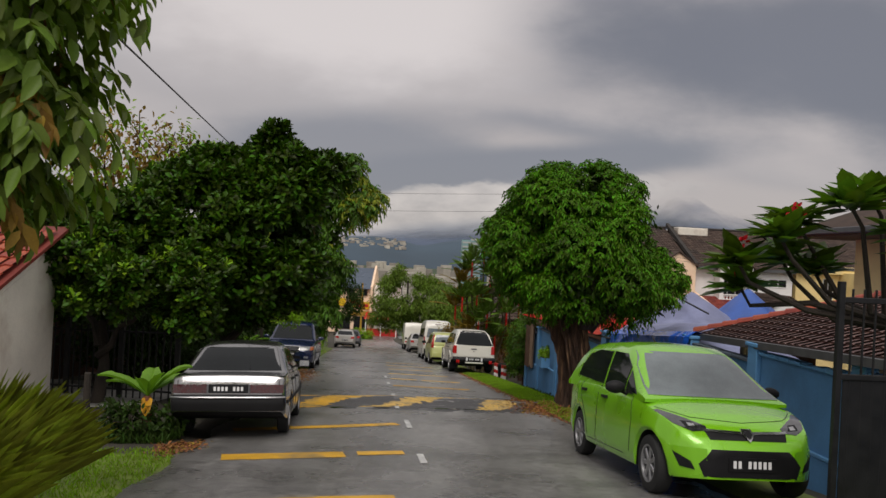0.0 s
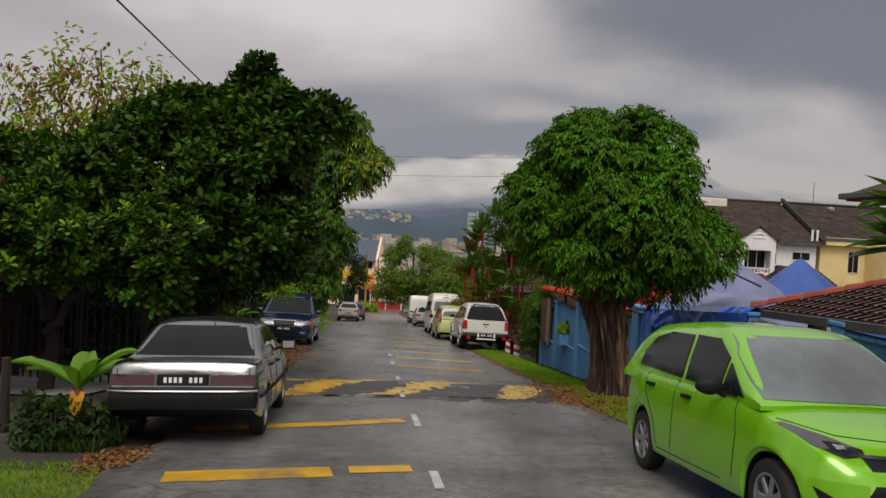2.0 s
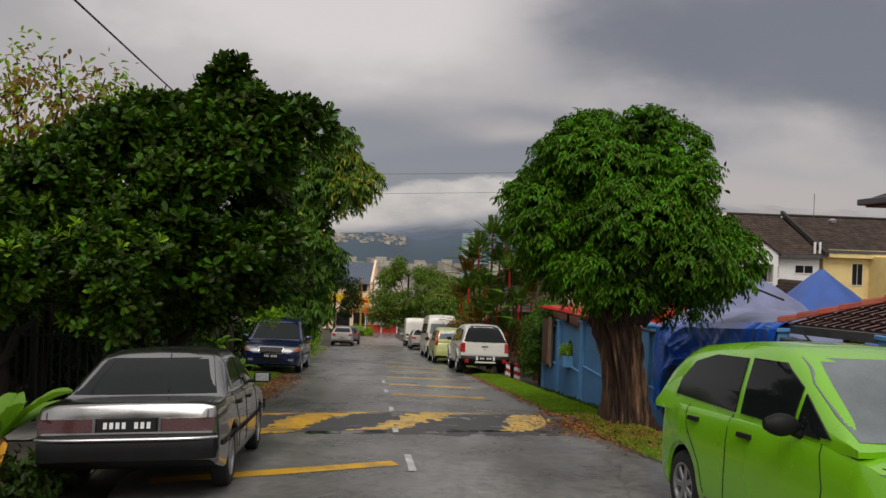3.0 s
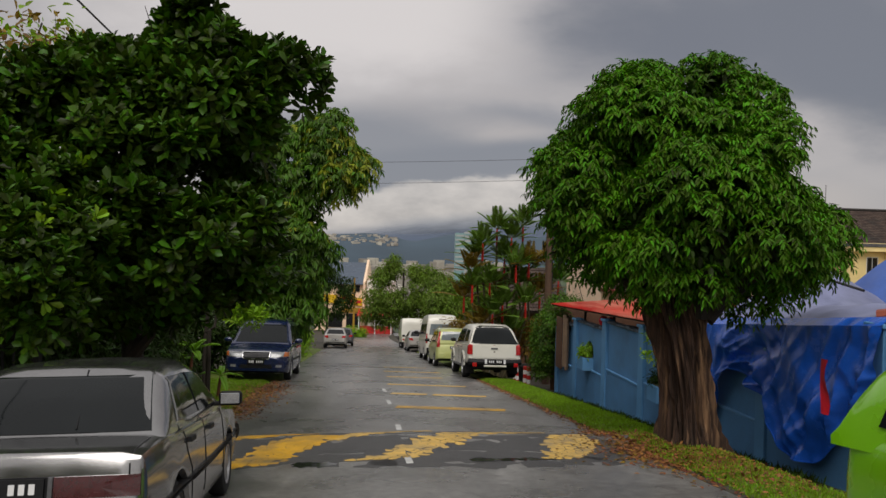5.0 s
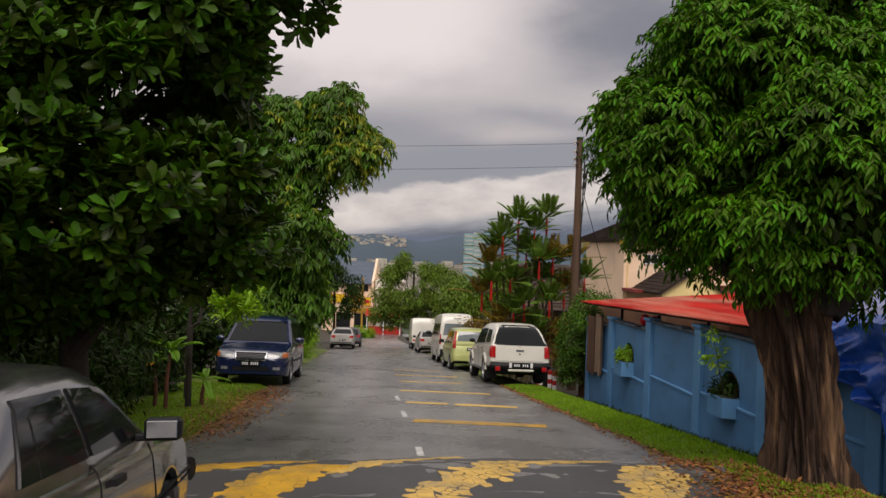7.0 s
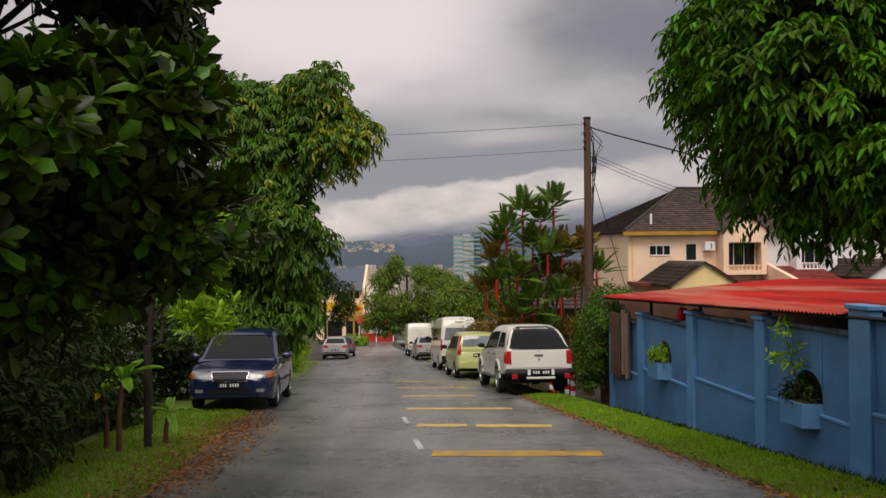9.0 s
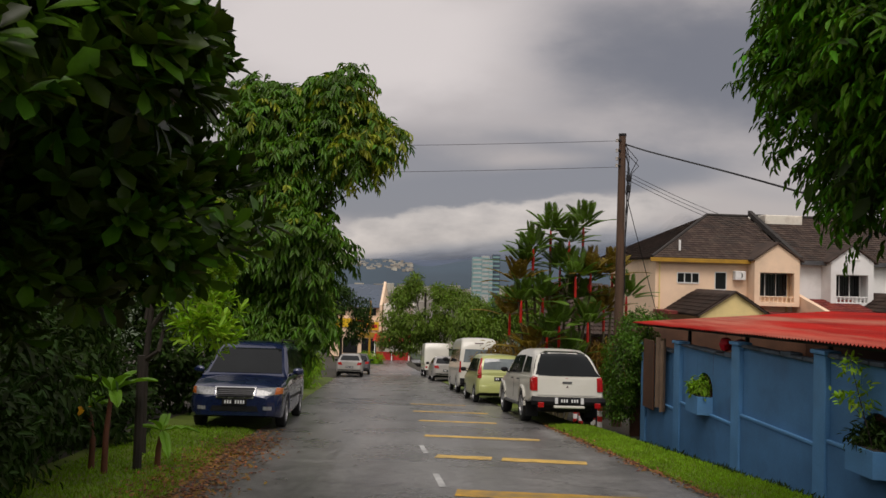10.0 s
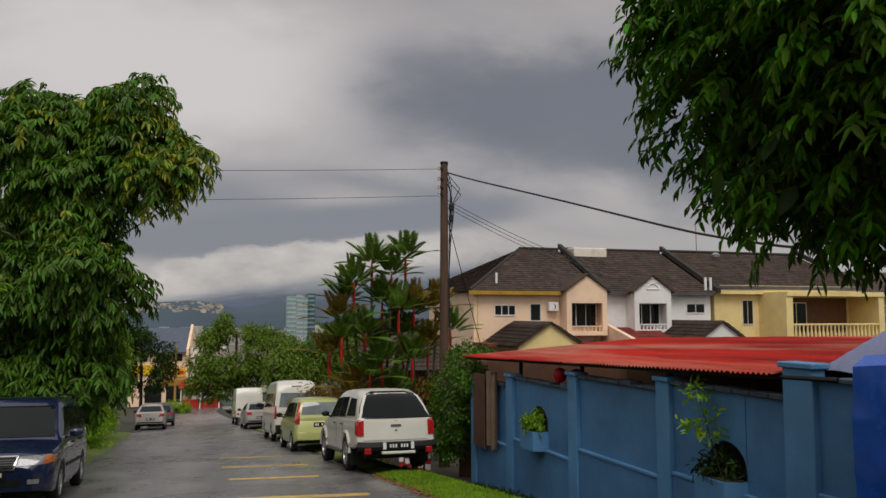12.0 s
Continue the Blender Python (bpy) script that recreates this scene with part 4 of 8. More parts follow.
def banana(at, h, fronds, old=True, lean=0.0, scale=1.0, label="young banana plant with broad torn leaves"):
    root = thing("banana_plant", label, "plant", Matrix.Translation(at))
    b = Build()
    b.tube([(0, 0, -0.05), (0.01, 0, h * 0.5), (lean, 0, h)], [0.085 * scale, 0.07 * scale, 0.05 * scale], 10)
    part("stem", b, M["banana_stem"], root, smooth=True)
    for k, (az, el, L, W) in enumerate(fronds):
        d = Vector((math.cos(radians(az)), math.sin(radians(az)), 0))
        s = Vector((-d.y, d.x, 0))
        rows = []
        for i in range(13):
            t = i / 12
            p = Vector((lean, 0, h)) + d * (L * t * math.cos(radians(el))) + Vector((0, 0, L * t * math.sin(radians(el)) - 0.35 * L * t * t))
            w = W * min(1, t * 3.5) * math.sqrt(max(0.0, 1 - max(0, t - 0.35) ** 2 / 0.43)) * 0.5
            w *= 1 + 0.12 * noise.noise((t * 9, k, 1.3))
            rows.append([p - s * w + Vector((0, 0, 0.35 * w + 0.03 * noise.noise((t * 7, k, 5)))), p - s * w * 0.5 + Vector((0, 0, 0.3 * w)), p - Vector((0, 0, 0.012)), p + s * w * 0.5 + Vector((0, 0, 0.3 * w)), p + s * w + Vector((0, 0, 0.35 * w))])
        b = Build()
        b.grid(rows)
        part("leaf", b, M["banana_old"] if old and k == 0 else M["banana"], root, smooth=True)
    return root


banana((-3.85, 10.35, road_z(-3.85, 10.35)), 0.62, [(285, -45, 0.24, 0.15), (195, 42, 0.9, 0.3), (160, 30, 0.85, 0.3), (15, 52, 0.95, 0.34), (50, 34, 0.95, 0.32), (-15, 66, 0.6, 0.24), (250, 64, 0.5, 0.22), (100, 55, 0.7, 0.26)])
banana((-5.45, 22.6, road_z(-5.45, 22.6)), 1.05, [(300, 10, 0.6, 0.17), (190, 38, 0.65, 0.18), (0, 34, 0.7, 0.18), (60, 45, 0.6, 0.17), (110, 30, 0.6, 0.17), (240, 55, 0.5, 0.15), (330, 52, 0.55, 0.15)], False, 0.06, 0.5)
banana((-5.0, 23.2, road_z(-5.0, 23.2)), 0.5, [(300, -10, 0.5, 0.13), (200, 25, 0.5, 0.14), (20, 15, 0.5, 0.14), (100, 40, 0.5, 0.14), (250, 50, 0.4, 0.12)], False, 0.05, 0.5)
banana((-5.75, 22.9, road_z(-5.75, 22.9)), 0.8, [(280, 20, 0.5, 0.15), (200, 40, 0.55, 0.16), (20, 30, 0.5, 0.15), (90, 45, 0.5, 0.15), (330, 50, 0.45, 0.13)], True, -0.05, 0.5)


def palm_clump(at, stems, label):
    root = thing("palm_clump", label, "palm", Matrix.Translation(at))
    for k, (dx, dy, h, red) in enumerate(stems):
        b = Build()
        top = Vector((dx * 1.25, dy * 1.25, h))
        b.tube([(dx * 0.5, dy * 0.5, -0.1), (dx * 0.9, dy * 0.9, h * 0.5), top], [0.055, 0.05, 0.045], 7)
        part("cane", b, M["cane"], root, smooth=True)
        b = Build()
        b.tube([top, top + Vector((0, 0, 0.35)), top + Vector((0, 0, 0.75))], [0.045, 0.052, 0.028], 8)
        part("crownshaft", b, M["crownshaft"], root, "scarlet crownshaft", smooth=True)
        base, way_, up, ln = [], [], [], []
        for j in range(13):
            az = j * 2.4 + k * 1.3
            d = Vector((math.cos(az), math.sin(az), 0))
            s_ = Vector((-d.y, d.x, 0))
            el = radians(82 - 5.2 * j + 6 * math.sin(j + k))
            long_ = 1.3 + 0.2 * math.sin(j * 1.3 + k)
            for i in range(6, 26):
                t = i / 25
                p = top + Vector((0, 0, 0.6)) + d * (long_ * t * math.cos(el)) + Vector((0, 0, long_ * (t * math.sin(el) - 0.26 * t * t)))
                along = (d * math.cos(el) + Vector((0, 0, math.sin(el) - 0.44 * t))).normalized()
                nor = s_.cross(along)
                for s in (-1, 1):
                    base.append(p)
                    way_.append(along * 0.62 + s * s_ * 0.62 + Vector((0, 0, -0.25)))
                    up.append(nor + s * s_ * 0.3)
                    ln.append(0.34 * math.sin(math.pi * (0.22 + 0.66 * t)) ** 0.7)
        base, way_, up, ln = np.array(base), np.array(way_), np.array(up, float), np.array(ln)
        part("fronds", leaf_mesh("fronds", base, way_, up, ln, ln * 0.13, M["frond_old"] if red else M["frond"], 0.1, 0.25), None, root)
    return root


PZ = ground_z(2.4, 40.2)
palm_clump((2.4, 40.2, PZ), [(-0.55, 0, 5.2, False), (-0.05, 0.2, 5.9, False), (0.45, 0, 5.5, False), (0.85, 0.1, 6.1, False), (-0.95, -0.1, 4.1, True), (0.6, -0.3, 4.3, False), (-0.3, -0.4, 3.5, False), (1.1, 0.2, 4.4, True), (-1.15, 0.2, 2.9, True), (0.15, -0.5, 2.6, False), (0.95, -0.4, 2.7, False), (-0.6, -0.6, 1.8, True), (0.5, -0.6, 1.5, False), (-0.75, 0.3, 4.7, False), (0.25, 0.3, 4.6, False), (0.7, 0.4, 3.5, False), (-0.2, -0.7, 2.2, False), (0.1, 0.5, 3.1, True), (-0.9, -0.5, 3.4, False)], "clump of sealing wax palms with scarlet crownshafts")
palm_clump((4.3, 41.0, ground_z(4.3, 41.0)), [(-0.4, 0, 4.3, False), (0.3, 0.1, 4.5, True), (0.7, 0, 3.7, False), (0, -0.3, 3.2, True), (-0.7, -0.2, 3.6, False)], "small clump of palms beside the utility pole")


def grass_patch(name, label, cells, n, height, m, kind="stuff"):
    """Blades over the strips (x0, x1 from the road's middle, y0, y1)."""
    area = np.array([(b - a) * (d - c) for a, b, c, d in cells])
    pick = rng.choice(len(cells), n, p=area / area.sum())
    cell = np.array(cells)[pick]
    q = rng.uniform(cell[:, 0], cell[:, 1])
    y = rng.uniform(cell[:, 2], cell[:, 3])
    base = np.array([(axis_x(b) + a, b, ground_z(axis_x(b) + a, b) - 0.01) for a, b in zip(q, y)])
    lean_ = rng.normal(size=(n, 3)) * 0.5
    lean_[:, 2] = 1
    up = rng.normal(size=(n, 3))
    up[:, 2] = 0.1
    h = height * rng.uniform(0.5, 1.3, n)
    tagged(part(name, leaf_mesh(name, base, lean_, unit(up), h, h * 0.14 + 0.004, m, 0.1, 0.3), None), label, "grass", kind=kind)


grass_patch("verge_grass", "short bright green verge grass beside the blue wall", [(3.2, 4.22, 13.5, 31)], 30000, 0.055, M["blade"])
grass_patch("verge_grass", "short green grass under the trees across the road", [(-5.0, -3.15, 19, 28), (-4.6, -3.1, 6, 9.3)], 15000, 0.06, M["blade"])

grass_patch("foot_weeds", "dark damp weeds along the foot of the blue wall", [(4.3, 6.2, 17.5, 33)], 14000, 0.16, M["shrub"])


def leaf_litter(name, label, spots, n):
    pick = rng.integers(0, len(spots), n)
    s = np.array(spots)[pick]
    xy = s[:, :2] + rng.normal(size=(n, 2)) * s[:, 2:]
    base = np.array([(x, y, max(ground_z(x, y), road_z(x, y) + 0.012 if abs(x - axis_x(y)) < 3.1 else -99) + 0.012) for x, y in xy])
    way_ = rng.normal(size=(n, 3))
    way_[:, 2] = rng.uniform(-0.05, 0.25, n)
    up = rng.normal(size=(n, 3)) * 0.25 + np.array([0, 0, 1])
    size = rng.uniform(0.03, 0.085, n)
    tagged(part(name, leaf_mesh(name, base, way_, up, size, size * 0.5, [M["fallen"], M["autumn"]], 0.3, 0.1, (rng.random(n) < 0.35).astype(int)), None), label, "leaves", kind="stuff")

grass_patch("verge_weeds", "dark low weeds between the young banana plant and the car", [(-4.3, -3.45, 9.8, 11.6)], 1800, 0.14, M["shrub"])
WEE = (-3.95, 9.95, road_z(-3.95, 9.95))
tree("verge_shrub", "low dark leafy shrub at the foot of the banana plant", WEE, [(0, 0, -0.05), (0, 0.02, 0.2), (0.02, 0, 0.4)], [((0, 0, 0.2), (0.25, 0, 0.45), 0.01), ((0, 0, 0.2), (-0.25, 0.1, 0.45), 0.01)], crown_mesh("crown", [(0, 0.2, 0.2, 0.32, 0.3, 0.26), (0.3, 0.5, 0.2, 0.3, 0.3, 0.24), (-0.3, 0.4, 0.22, 0.3, 0.3, 0.26)], 190, 9, 0.1, 0.05, M["shrub"], 0.2, 0.1, 0.3, 0.4), M["bark_dark"], 0.02)


leaf_litter("leaf_litter", "fallen brown and orange leaves round the thick trunk", [(3.2, 17.0, 0.55, 0.6), (2.6, 16.6, 0.35, 0.6), (3.6, 16.2, 0.5, 0.4), (2.5, 17.9, 0.25, 0.4), (3.4, 15.9, 0.5, 0.5), (2.9, 16.2, 0.4, 0.5), (3.3, 15.0, 0.4, 0.6), (3.9, 15.2, 0.4, 0.7)], 10500)
leaf_litter("leaf_litter", "fallen leaves along the shaded road edge", [(-4.3, 22.6, 0.3, 1.6), (-4.6, 25.5, 0.25, 1.0), (-4.0, 20.6, 0.3, 0.9), (-4.4, 23.8, 0.35, 1.2), (-3.15, 9.6, 0.12, 0.25)], 5600)
leaf_litter("leaf_litter", "fallen leaves and crumbs along the broken road edge", [(axis_x(18.5 + 1.3 * k) + 3.12, 18.5 + 1.3 * k, 0.08, 0.6) for k in range(10)], 1600)

# the fountain of long grass in the near corner
TUF = (-3.55, 5.3, road_z(-3.55, 5.3))
n = 5200
az = rng.uniform(0, 2 * math.pi, n)
base = np.stack([0.22 * np.cos(az) * rng.random(n), 0.22 * np.sin(az) * rng.random(n), np.zeros(n)], 1)
sp = rng.uniform(0.05, 0.6, n)
az = az + rng.normal(size=n) * 0.7
way_ = np.stack([np.cos(az) * sp, np.sin(az) * sp, np.ones(n)], 1)
up = np.stack([-np.cos(az), -np.sin(az), 0.4 + 0 * az], 1)
tuft = thing("grass_tuft", "big arching tuft of long yellow-green grass", "grass", Matrix.Translation(TUF))
part("grass_blade", leaf_mesh("grass_blade", base, way_, up, rng.uniform(0.5, 1.2, n), 0.006, M["tuft"], 0.1, 0.55), None, tuft)["kind"] = "stuff"

# a thick screen of dark shrubs behind the verge
SCR = (-8.2, 26.0, road_z(-8.2, 26.0))
tree("shrub_screen", "dense dark shrubs screening the house behind the verge", SCR, [(0, 0, -0.1), (0, 0, 1.0), (0, 0.1, 2.0)], [((0, 0, 0.8), (0.6, -1.5, 2.2), 0.04), ((0, 0, 0.8), (0.4, 1.6, 2.2), 0.04)], crown_mesh("crown", rel([(-7.9, 23.0, -1.0, 1.0, 1.6, 1.5), (-8.2, 26.0, -1.0, 1.0, 1.7, 1.9), (-8.0, 29.0, -1.4, 0.9, 1.6, 1.8), (-7.4, 31.5, -1.8, 0.9, 1.4, 1.6), (-7.0, 25.6, -2.0, 0.7, 1.1, 0.8), (-8.3, 20.5, -0.6, 1.1, 1.5, 1.6)], SCR), 2600, 10, 0.19, 0.075, M["shrub"], 0.2, 0.28, 0.25, 0.25, puff=0.5), M["bark_dark"], 0.06)

# the near tree on the left, of which only an outer bough hangs into view
NEA = (-4.6, 4.6, road_z(-4.6, 4.6))
tree("overhanging_tree", "bright green tree with feathery boughs hanging over the verge", NEA, [(0, 0, -0.1), (0.1, 0, 1.6), (0.2, 0, 3.4)], [((0.1, 0, 2.2), (1.6, -0.2, 4.0), 0.05), ((0.15, 0, 2.6), (1.5, 0, 4.8), 0.05), ((0.1, 0, 1.9), (1.3, 0.1, 3.1), 0.04)], crown_mesh("crown", rel([(-3.1, 4.6, 3.0, 0.7, 0.6, 0.55), (-2.9, 4.6, 3.6, 0.7, 0.6, 0.45), (-3.4, 4.8, 2.3, 0.75, 0.6, 0.4), (-3.9, 4.8, 2.9, 0.8, 0.8, 0.8), (-2.75, 4.6, 2.6, 0.4, 0.4, 0.3)], NEA), 620, 10, 0.2, 0.085, [M["bamboo"], M["autumn"]], 0.5, 0.24, 0.3, 0.5, habit="spray", tips=lambda p: 0.08 + 0 * p[:, 0]), M["bark_dark"], 0.1)
b = Build()
b.tube([(-3.15, 4.55, 2.1), (-2.75, 4.4, 2.5), (-2.55, 4.35, 2.95), (-2.42, 4.3, 3.35), (-2.45, 4.3, 3.45)], [0.012, 0.011, 0.009, 0.006, 0.003], 6)
tagged(part("dead_twig", b, M["bark_dark"], smooth=True), "bare dead twig curving up out of the bough", "twig")

# ---- vehicles: nose along +x, left side along +y, wheels on z = 0 ----
from mathutils.bvhtree import BVHTree


def smooth_interp(s, keys):
    xs, zs = [k[0] for k in keys], [k[1] for k in keys]
    out = np.interp(s, xs, zs)
    return out


class Car:
    def __init__(self, name, label, category, at, paint, group="parked vehicles"):
        self.root = thing(name, label, category, at, group)
        self.paint = paint

    def body(self, top, width, bottom, wheels, arch, belt_pull=0.06, stations=76, crown=0.03):
        """The lower body: top, half width and bottom as profiles along x, with open wheel arches."""
        x0, x1 = top[0][0], top[-1][0]
        self.ends = (x0, x1)
        s = np.unique(np.concatenate([np.linspace(x0, x1, stations), [x0 + 0.03, x0 + 0.07, x1 - 0.03, x1 - 0.07], *[np.linspace(w - arch - 0.02, w + arch + 0.02, 19) for w in wheels]]))
        zt, hw, zb = smooth_interp(s, top), smooth_interp(s, width), smooth_interp(s, bottom)
        rows = []
        for x, t, w, b0 in zip(s, zt, hw, zb):
            b = b0
            for wx in wheels:
                d = arch * arch - (x - wx) ** 2
                if d > 0:
                    b = max(b, min(t - 0.14, arch * 0.87 + math.sqrt(d)))
            lev = [b, b + 0.02, max(b + 0.03, 0.38), max(b + 0.05, 0.55), max(b + 0.07, t - 0.20), max(b + 0.09, t - 0.07), t - 0.015]
            wid = [w * 0.955, w * 0.975, w * 0.995, w, w * 0.99, w * (1 - belt_pull * 0.5), w * (1 - belt_pull)]
            half = [(x, 0.0, b), (x, wid[0] * 0.6, b)] + [(x, a, z) for a, z in zip(wid, lev)] + [(x, w * (0.86 - belt_pull), t + 0.008), (x, w * 0.5, t + crown * 0.8), (x, 0.0, t + crown)]
            rows.append(half + [(p[0], -p[1], p[2]) for p in half[-2:0:-1]])
        k = len(rows[0])
        b = Build()
        b.grid(rows, closed=True)
        b.add(rows[0], [tuple(reversed(range(k)))])
        b.add(rows[-1], [tuple(range(k))])
        b.v = [tuple(v) for v in b.v]
        half = (k + 2) // 2
        ring = [1 if j in (0, 1, k - 1, k - 2) else 0 for j in range(k)]
        b.m = ring * (len(rows) - 1) + [0, 0]
        self.body_ob = part("body", b, [self.paint, M["black"]], self.root, smooth=True)
        self.bvh = BVHTree.FromPolygons([Vector(v) for v in b.v], b.f)
        return self

    def cabin(self, prof, belt, wb, wr, name="cabin"):
        """The glasshouse: prof is the roof line from the tail to the bonnet, wb and wr half widths at belt and roof."""
        x0, x1 = prof[0][0], prof[-1][0]
        roof = max(z for _, z in prof)
        s = np.linspace(x0, x1, 60)
        zt = smooth_interp(s, prof)
        for _ in range(2):
            zt[1:-1] = 0.25 * zt[:-2] + 0.5 * zt[1:-1] + 0.25 * zt[2:]
        rows = []
        for x, t in zip(s, zt):
            def w(z):
                return wb + (wr - wb) * max(0, z - belt) / (roof - belt)
            z0 = belt - 0.05
            r = min(0.10, max(0.0, t - belt) * 0.6)
            half = [(x, 0, z0), (x, w(belt), z0), (x, w(belt + (t - r - belt) * 0.5), belt + (t - r - belt) * 0.5), (x, w(t - r), t - r), (x, w(t) - 0.025, t - r * 0.35), (x, w(t) - 0.08, t), (x, w(t) * 0.5, t + 0.02), (x, 0, t + 0.028)]
            rows.append(half + [(p[0], -p[1], p[2]) for p in half[-2:0:-1]])
        b = Build()
        b.grid(rows, closed=True)
        k = len(rows[0])
        b.add(rows[0], [tuple(reversed(range(k)))])
        b.add(rows[-1], [tuple(range(k))])
        self.cab_ob = part(name, b, self.paint, self.root, smooth=True)
        self.cab = BVHTree.FromPolygons([Vector(v) for v in b.v], b.f)
        return self

    def skin(self, name, poly, view, m, proud=0.012, tree_=None, parent=None, label="", rings=(0.0, 0.2, 0.4, 0.58, 0.74, 0.88, 1.0), sub=8):
        """A thin panel laid on the body. poly: corners as seen from view: 'l' or 'r' side (x, z), 'f' front or 'b' back (y, z), 't' top (x, y)."""
        pts = []
        n = len(poly)
        for i in range(n):
            a, z = poly[i], poly[(i + 1) % n]
            pts += [(a[0] + (z[0] - a[0]) * t / sub, a[1] + (z[1] - a[1]) * t / sub) for t in range(sub)]
        cx, cy = sum(p[0] for p in poly) / n, sum(p[1] for p in poly) / n
        far = 4.0
        d = {"l": Vector((0, -1, 0)), "r": Vector((0, 1, 0)), "f": Vector((-1, 0, 0)), "b": Vector((1, 0, 0)), "t": Vector((0, 0, -1))}[view]
        def lay(p, off):
            o = {"l": Vector((p[0], far, p[1])), "r": Vector((p[0], -far, p[1])), "f": Vector((far, p[0], p[1])), "b": Vector((-far, p[0], p[1])), "t": Vector((p[0], p[1], far))}[view]
            best = None
            for tr in ([tree_] if tree_ else [self.bvh, cab_of(self)]):
                if tr is None:
                    continue
                loc, nor, _, dist = tr.ray_cast(o, d)
                if loc is None:
                    loc, nor, _, dist = tr.find_nearest(o + d * far)
                    dist = (o - loc).length + 5
                if best is None or dist < best[1]:
                    best = (loc, dist)
            return best[0] - d * off
        b = Build()
        rows = [[lay((cx + (p[0] - cx) * r, cy + (p[1] - cy) * r), proud) for p in pts] for r in rings[1:]]
        rows.append([lay(p, -0.012) for p in pts])
        b.grid(rows, closed=True)
        c = lay((cx, cy), proud)
        k = len(pts)
        b.add([c] + rows[0], [(0, 1 + (j + 1) % k, 1 + j) for j in range(k)])
        ob = part(name, b, m, parent or self.root, label, smooth=True)
        return ob

    def both(self, name, poly, m, **kw):
        return self.skin(name, poly, "l", m, **kw), self.skin(name, poly, "r", m, **kw)

    def pair(self, name, poly, view, m, **kw):
        """The same panel on both halves of the front or back."""
        return self.skin(name, poly, view, m, **kw), self.skin(name, [(-a, z) for a, z in poly][::-1], view, m, **kw)

    def seam(self, line, view, name="seam"):
        for v in ("l", "r") if view == "lr" else (view,):
            b = Build()
            d = {"l": Vector((0, -1, 0)), "r": Vector((0, 1, 0)), "b": Vector((1, 0, 0)), "f": Vector((-1, 0, 0)), "t": Vector((0, 0, -1))}[v]
            pts = []
            for a, z in zip(line[:-1], line[1:]):
                for t in range(8):
                    p = (a[0] + (z[0] - a[0]) * t / 8, a[1] + (z[1] - a[1]) * t / 8)
                    o = {"l": Vector((p[0], 4, p[1])), "r": Vector((p[0], -4, p[1])), "b": Vector((-4, p[0], p[1])), "f": Vector((4, p[0], p[1])), "t": Vector((p[0], p[1], 4))}[v]
                    hits = [h for h in (self.bvh.ray_cast(o, d), self.cab.ray_cast(o, d)) if h[0] is not None]
                    if hits:
                        pts.append(min(hits, key=lambda h: h[3])[0])
            if len(pts) > 2:
                b.tube(pts, 0.005, 4)
                part(name, b, M["black"], self.root)

    def wheels(self, xs, track, r, wide=0.19, spokes=5, steel=False):
        tyre = Build()
        tyre.lathe([(r * 0.64, -wide * 0.45), (r * 0.86, -wide * 0.5), (r * 0.965, -wide * 0.42), (r, -wide * 0.3), (r, wide * 0.3), (r * 0.965, wide * 0.42), (r * 0.86, wide * 0.5), (r * 0.64, wide * 0.45), (r * 0.6, 0), (r * 0.64, -wide * 0.45)], 28)
        rim = Build()
        rim.lathe([(r * 0.66, wide * 0.42), (r * 0.655, wide * 0.47), (r * 0.60, wide * 0.45), (r * 0.57, wide * 0.1), (0.001, wide * 0.1)], 28)
        rim.lathe([(r * 0.17, wide * 0.1), (r * 0.16, wide * 0.40), (r * 0.1, wide * 0.43), (0.001, wide * 0.43)], 14)
        for k in range(spokes):
            a = 2 * math.pi * k / spokes
            turn = Matrix.Rotation(-a, 3, "Y")
            rim.box(turn @ Vector((r * 0.36, wide * 0.32, 0)), (r * 0.48, wide * 0.16, r * (0.17 if not steel else 0.3)), 0.008, turn)
        back = Build()
        back.lathe([(r * 0.60, 0.0), (r * 0.58, wide * 0.12), (0.001, wide * 0.13)], 20)
        tm, rm, bm_ = tyre.mesh("tyre", M["rubber"], True), rim.mesh("rim", M["alloy"], True), back.mesh("hub", M["black"], True)
        for x in xs:
            for s in (1, -1):
                w = part("wheel", tm, None, self.root, at=Matrix.Translation((x, s * track, r)) @ (Matrix.Identity(4) if s > 0 else Matrix.Rotation(math.pi, 4, "Z")))
                part("rim", rm, None, w, "silver alloy rim" if not steel else "grey steel rim")
                part("hub", bm_, None, w)

    def mirror(self, x, y, z, m, big=1.0, sides=(1, -1)):
        for s in sides:
            b = Build()
            rows = []
            for i in range(7):
                t = i / 6
                rr = math.sin(math.pi * (0.12 + 0.80 * t)) ** 0.6
                rows.append([(x + (0.055 * math.cos(a)) * rr * big + 0.02 * (1 - t), s * (y + (0.02 + 0.21 * t) * big), z + 0.075 * math.sin(a) * rr * big) for a in [2 * math.pi * k / 12 for k in range(12)]])
            b.grid(rows, closed=True, flip=s > 0)
            b.add(rows[0], [tuple(range(12))])
            b.add(rows[-1], [tuple(range(12))])
            b.tube([(x, s * (y - 0.06), z - 0.09), (x, s * (y + 0.08 * big), z - 0.03)], 0.025, 6)
            part("mirror", b, m, self.root, "door mirror", smooth=True)

    def box_mirror(self, x, y, z, sides=(1, -1)):
        """A square door mirror: housing, bezel and the glass that looks back."""
        for s in sides:
            b = Build()
            b.box((x, s * (y + 0.11), z), (0.085, 0.20, 0.125), 0.022)
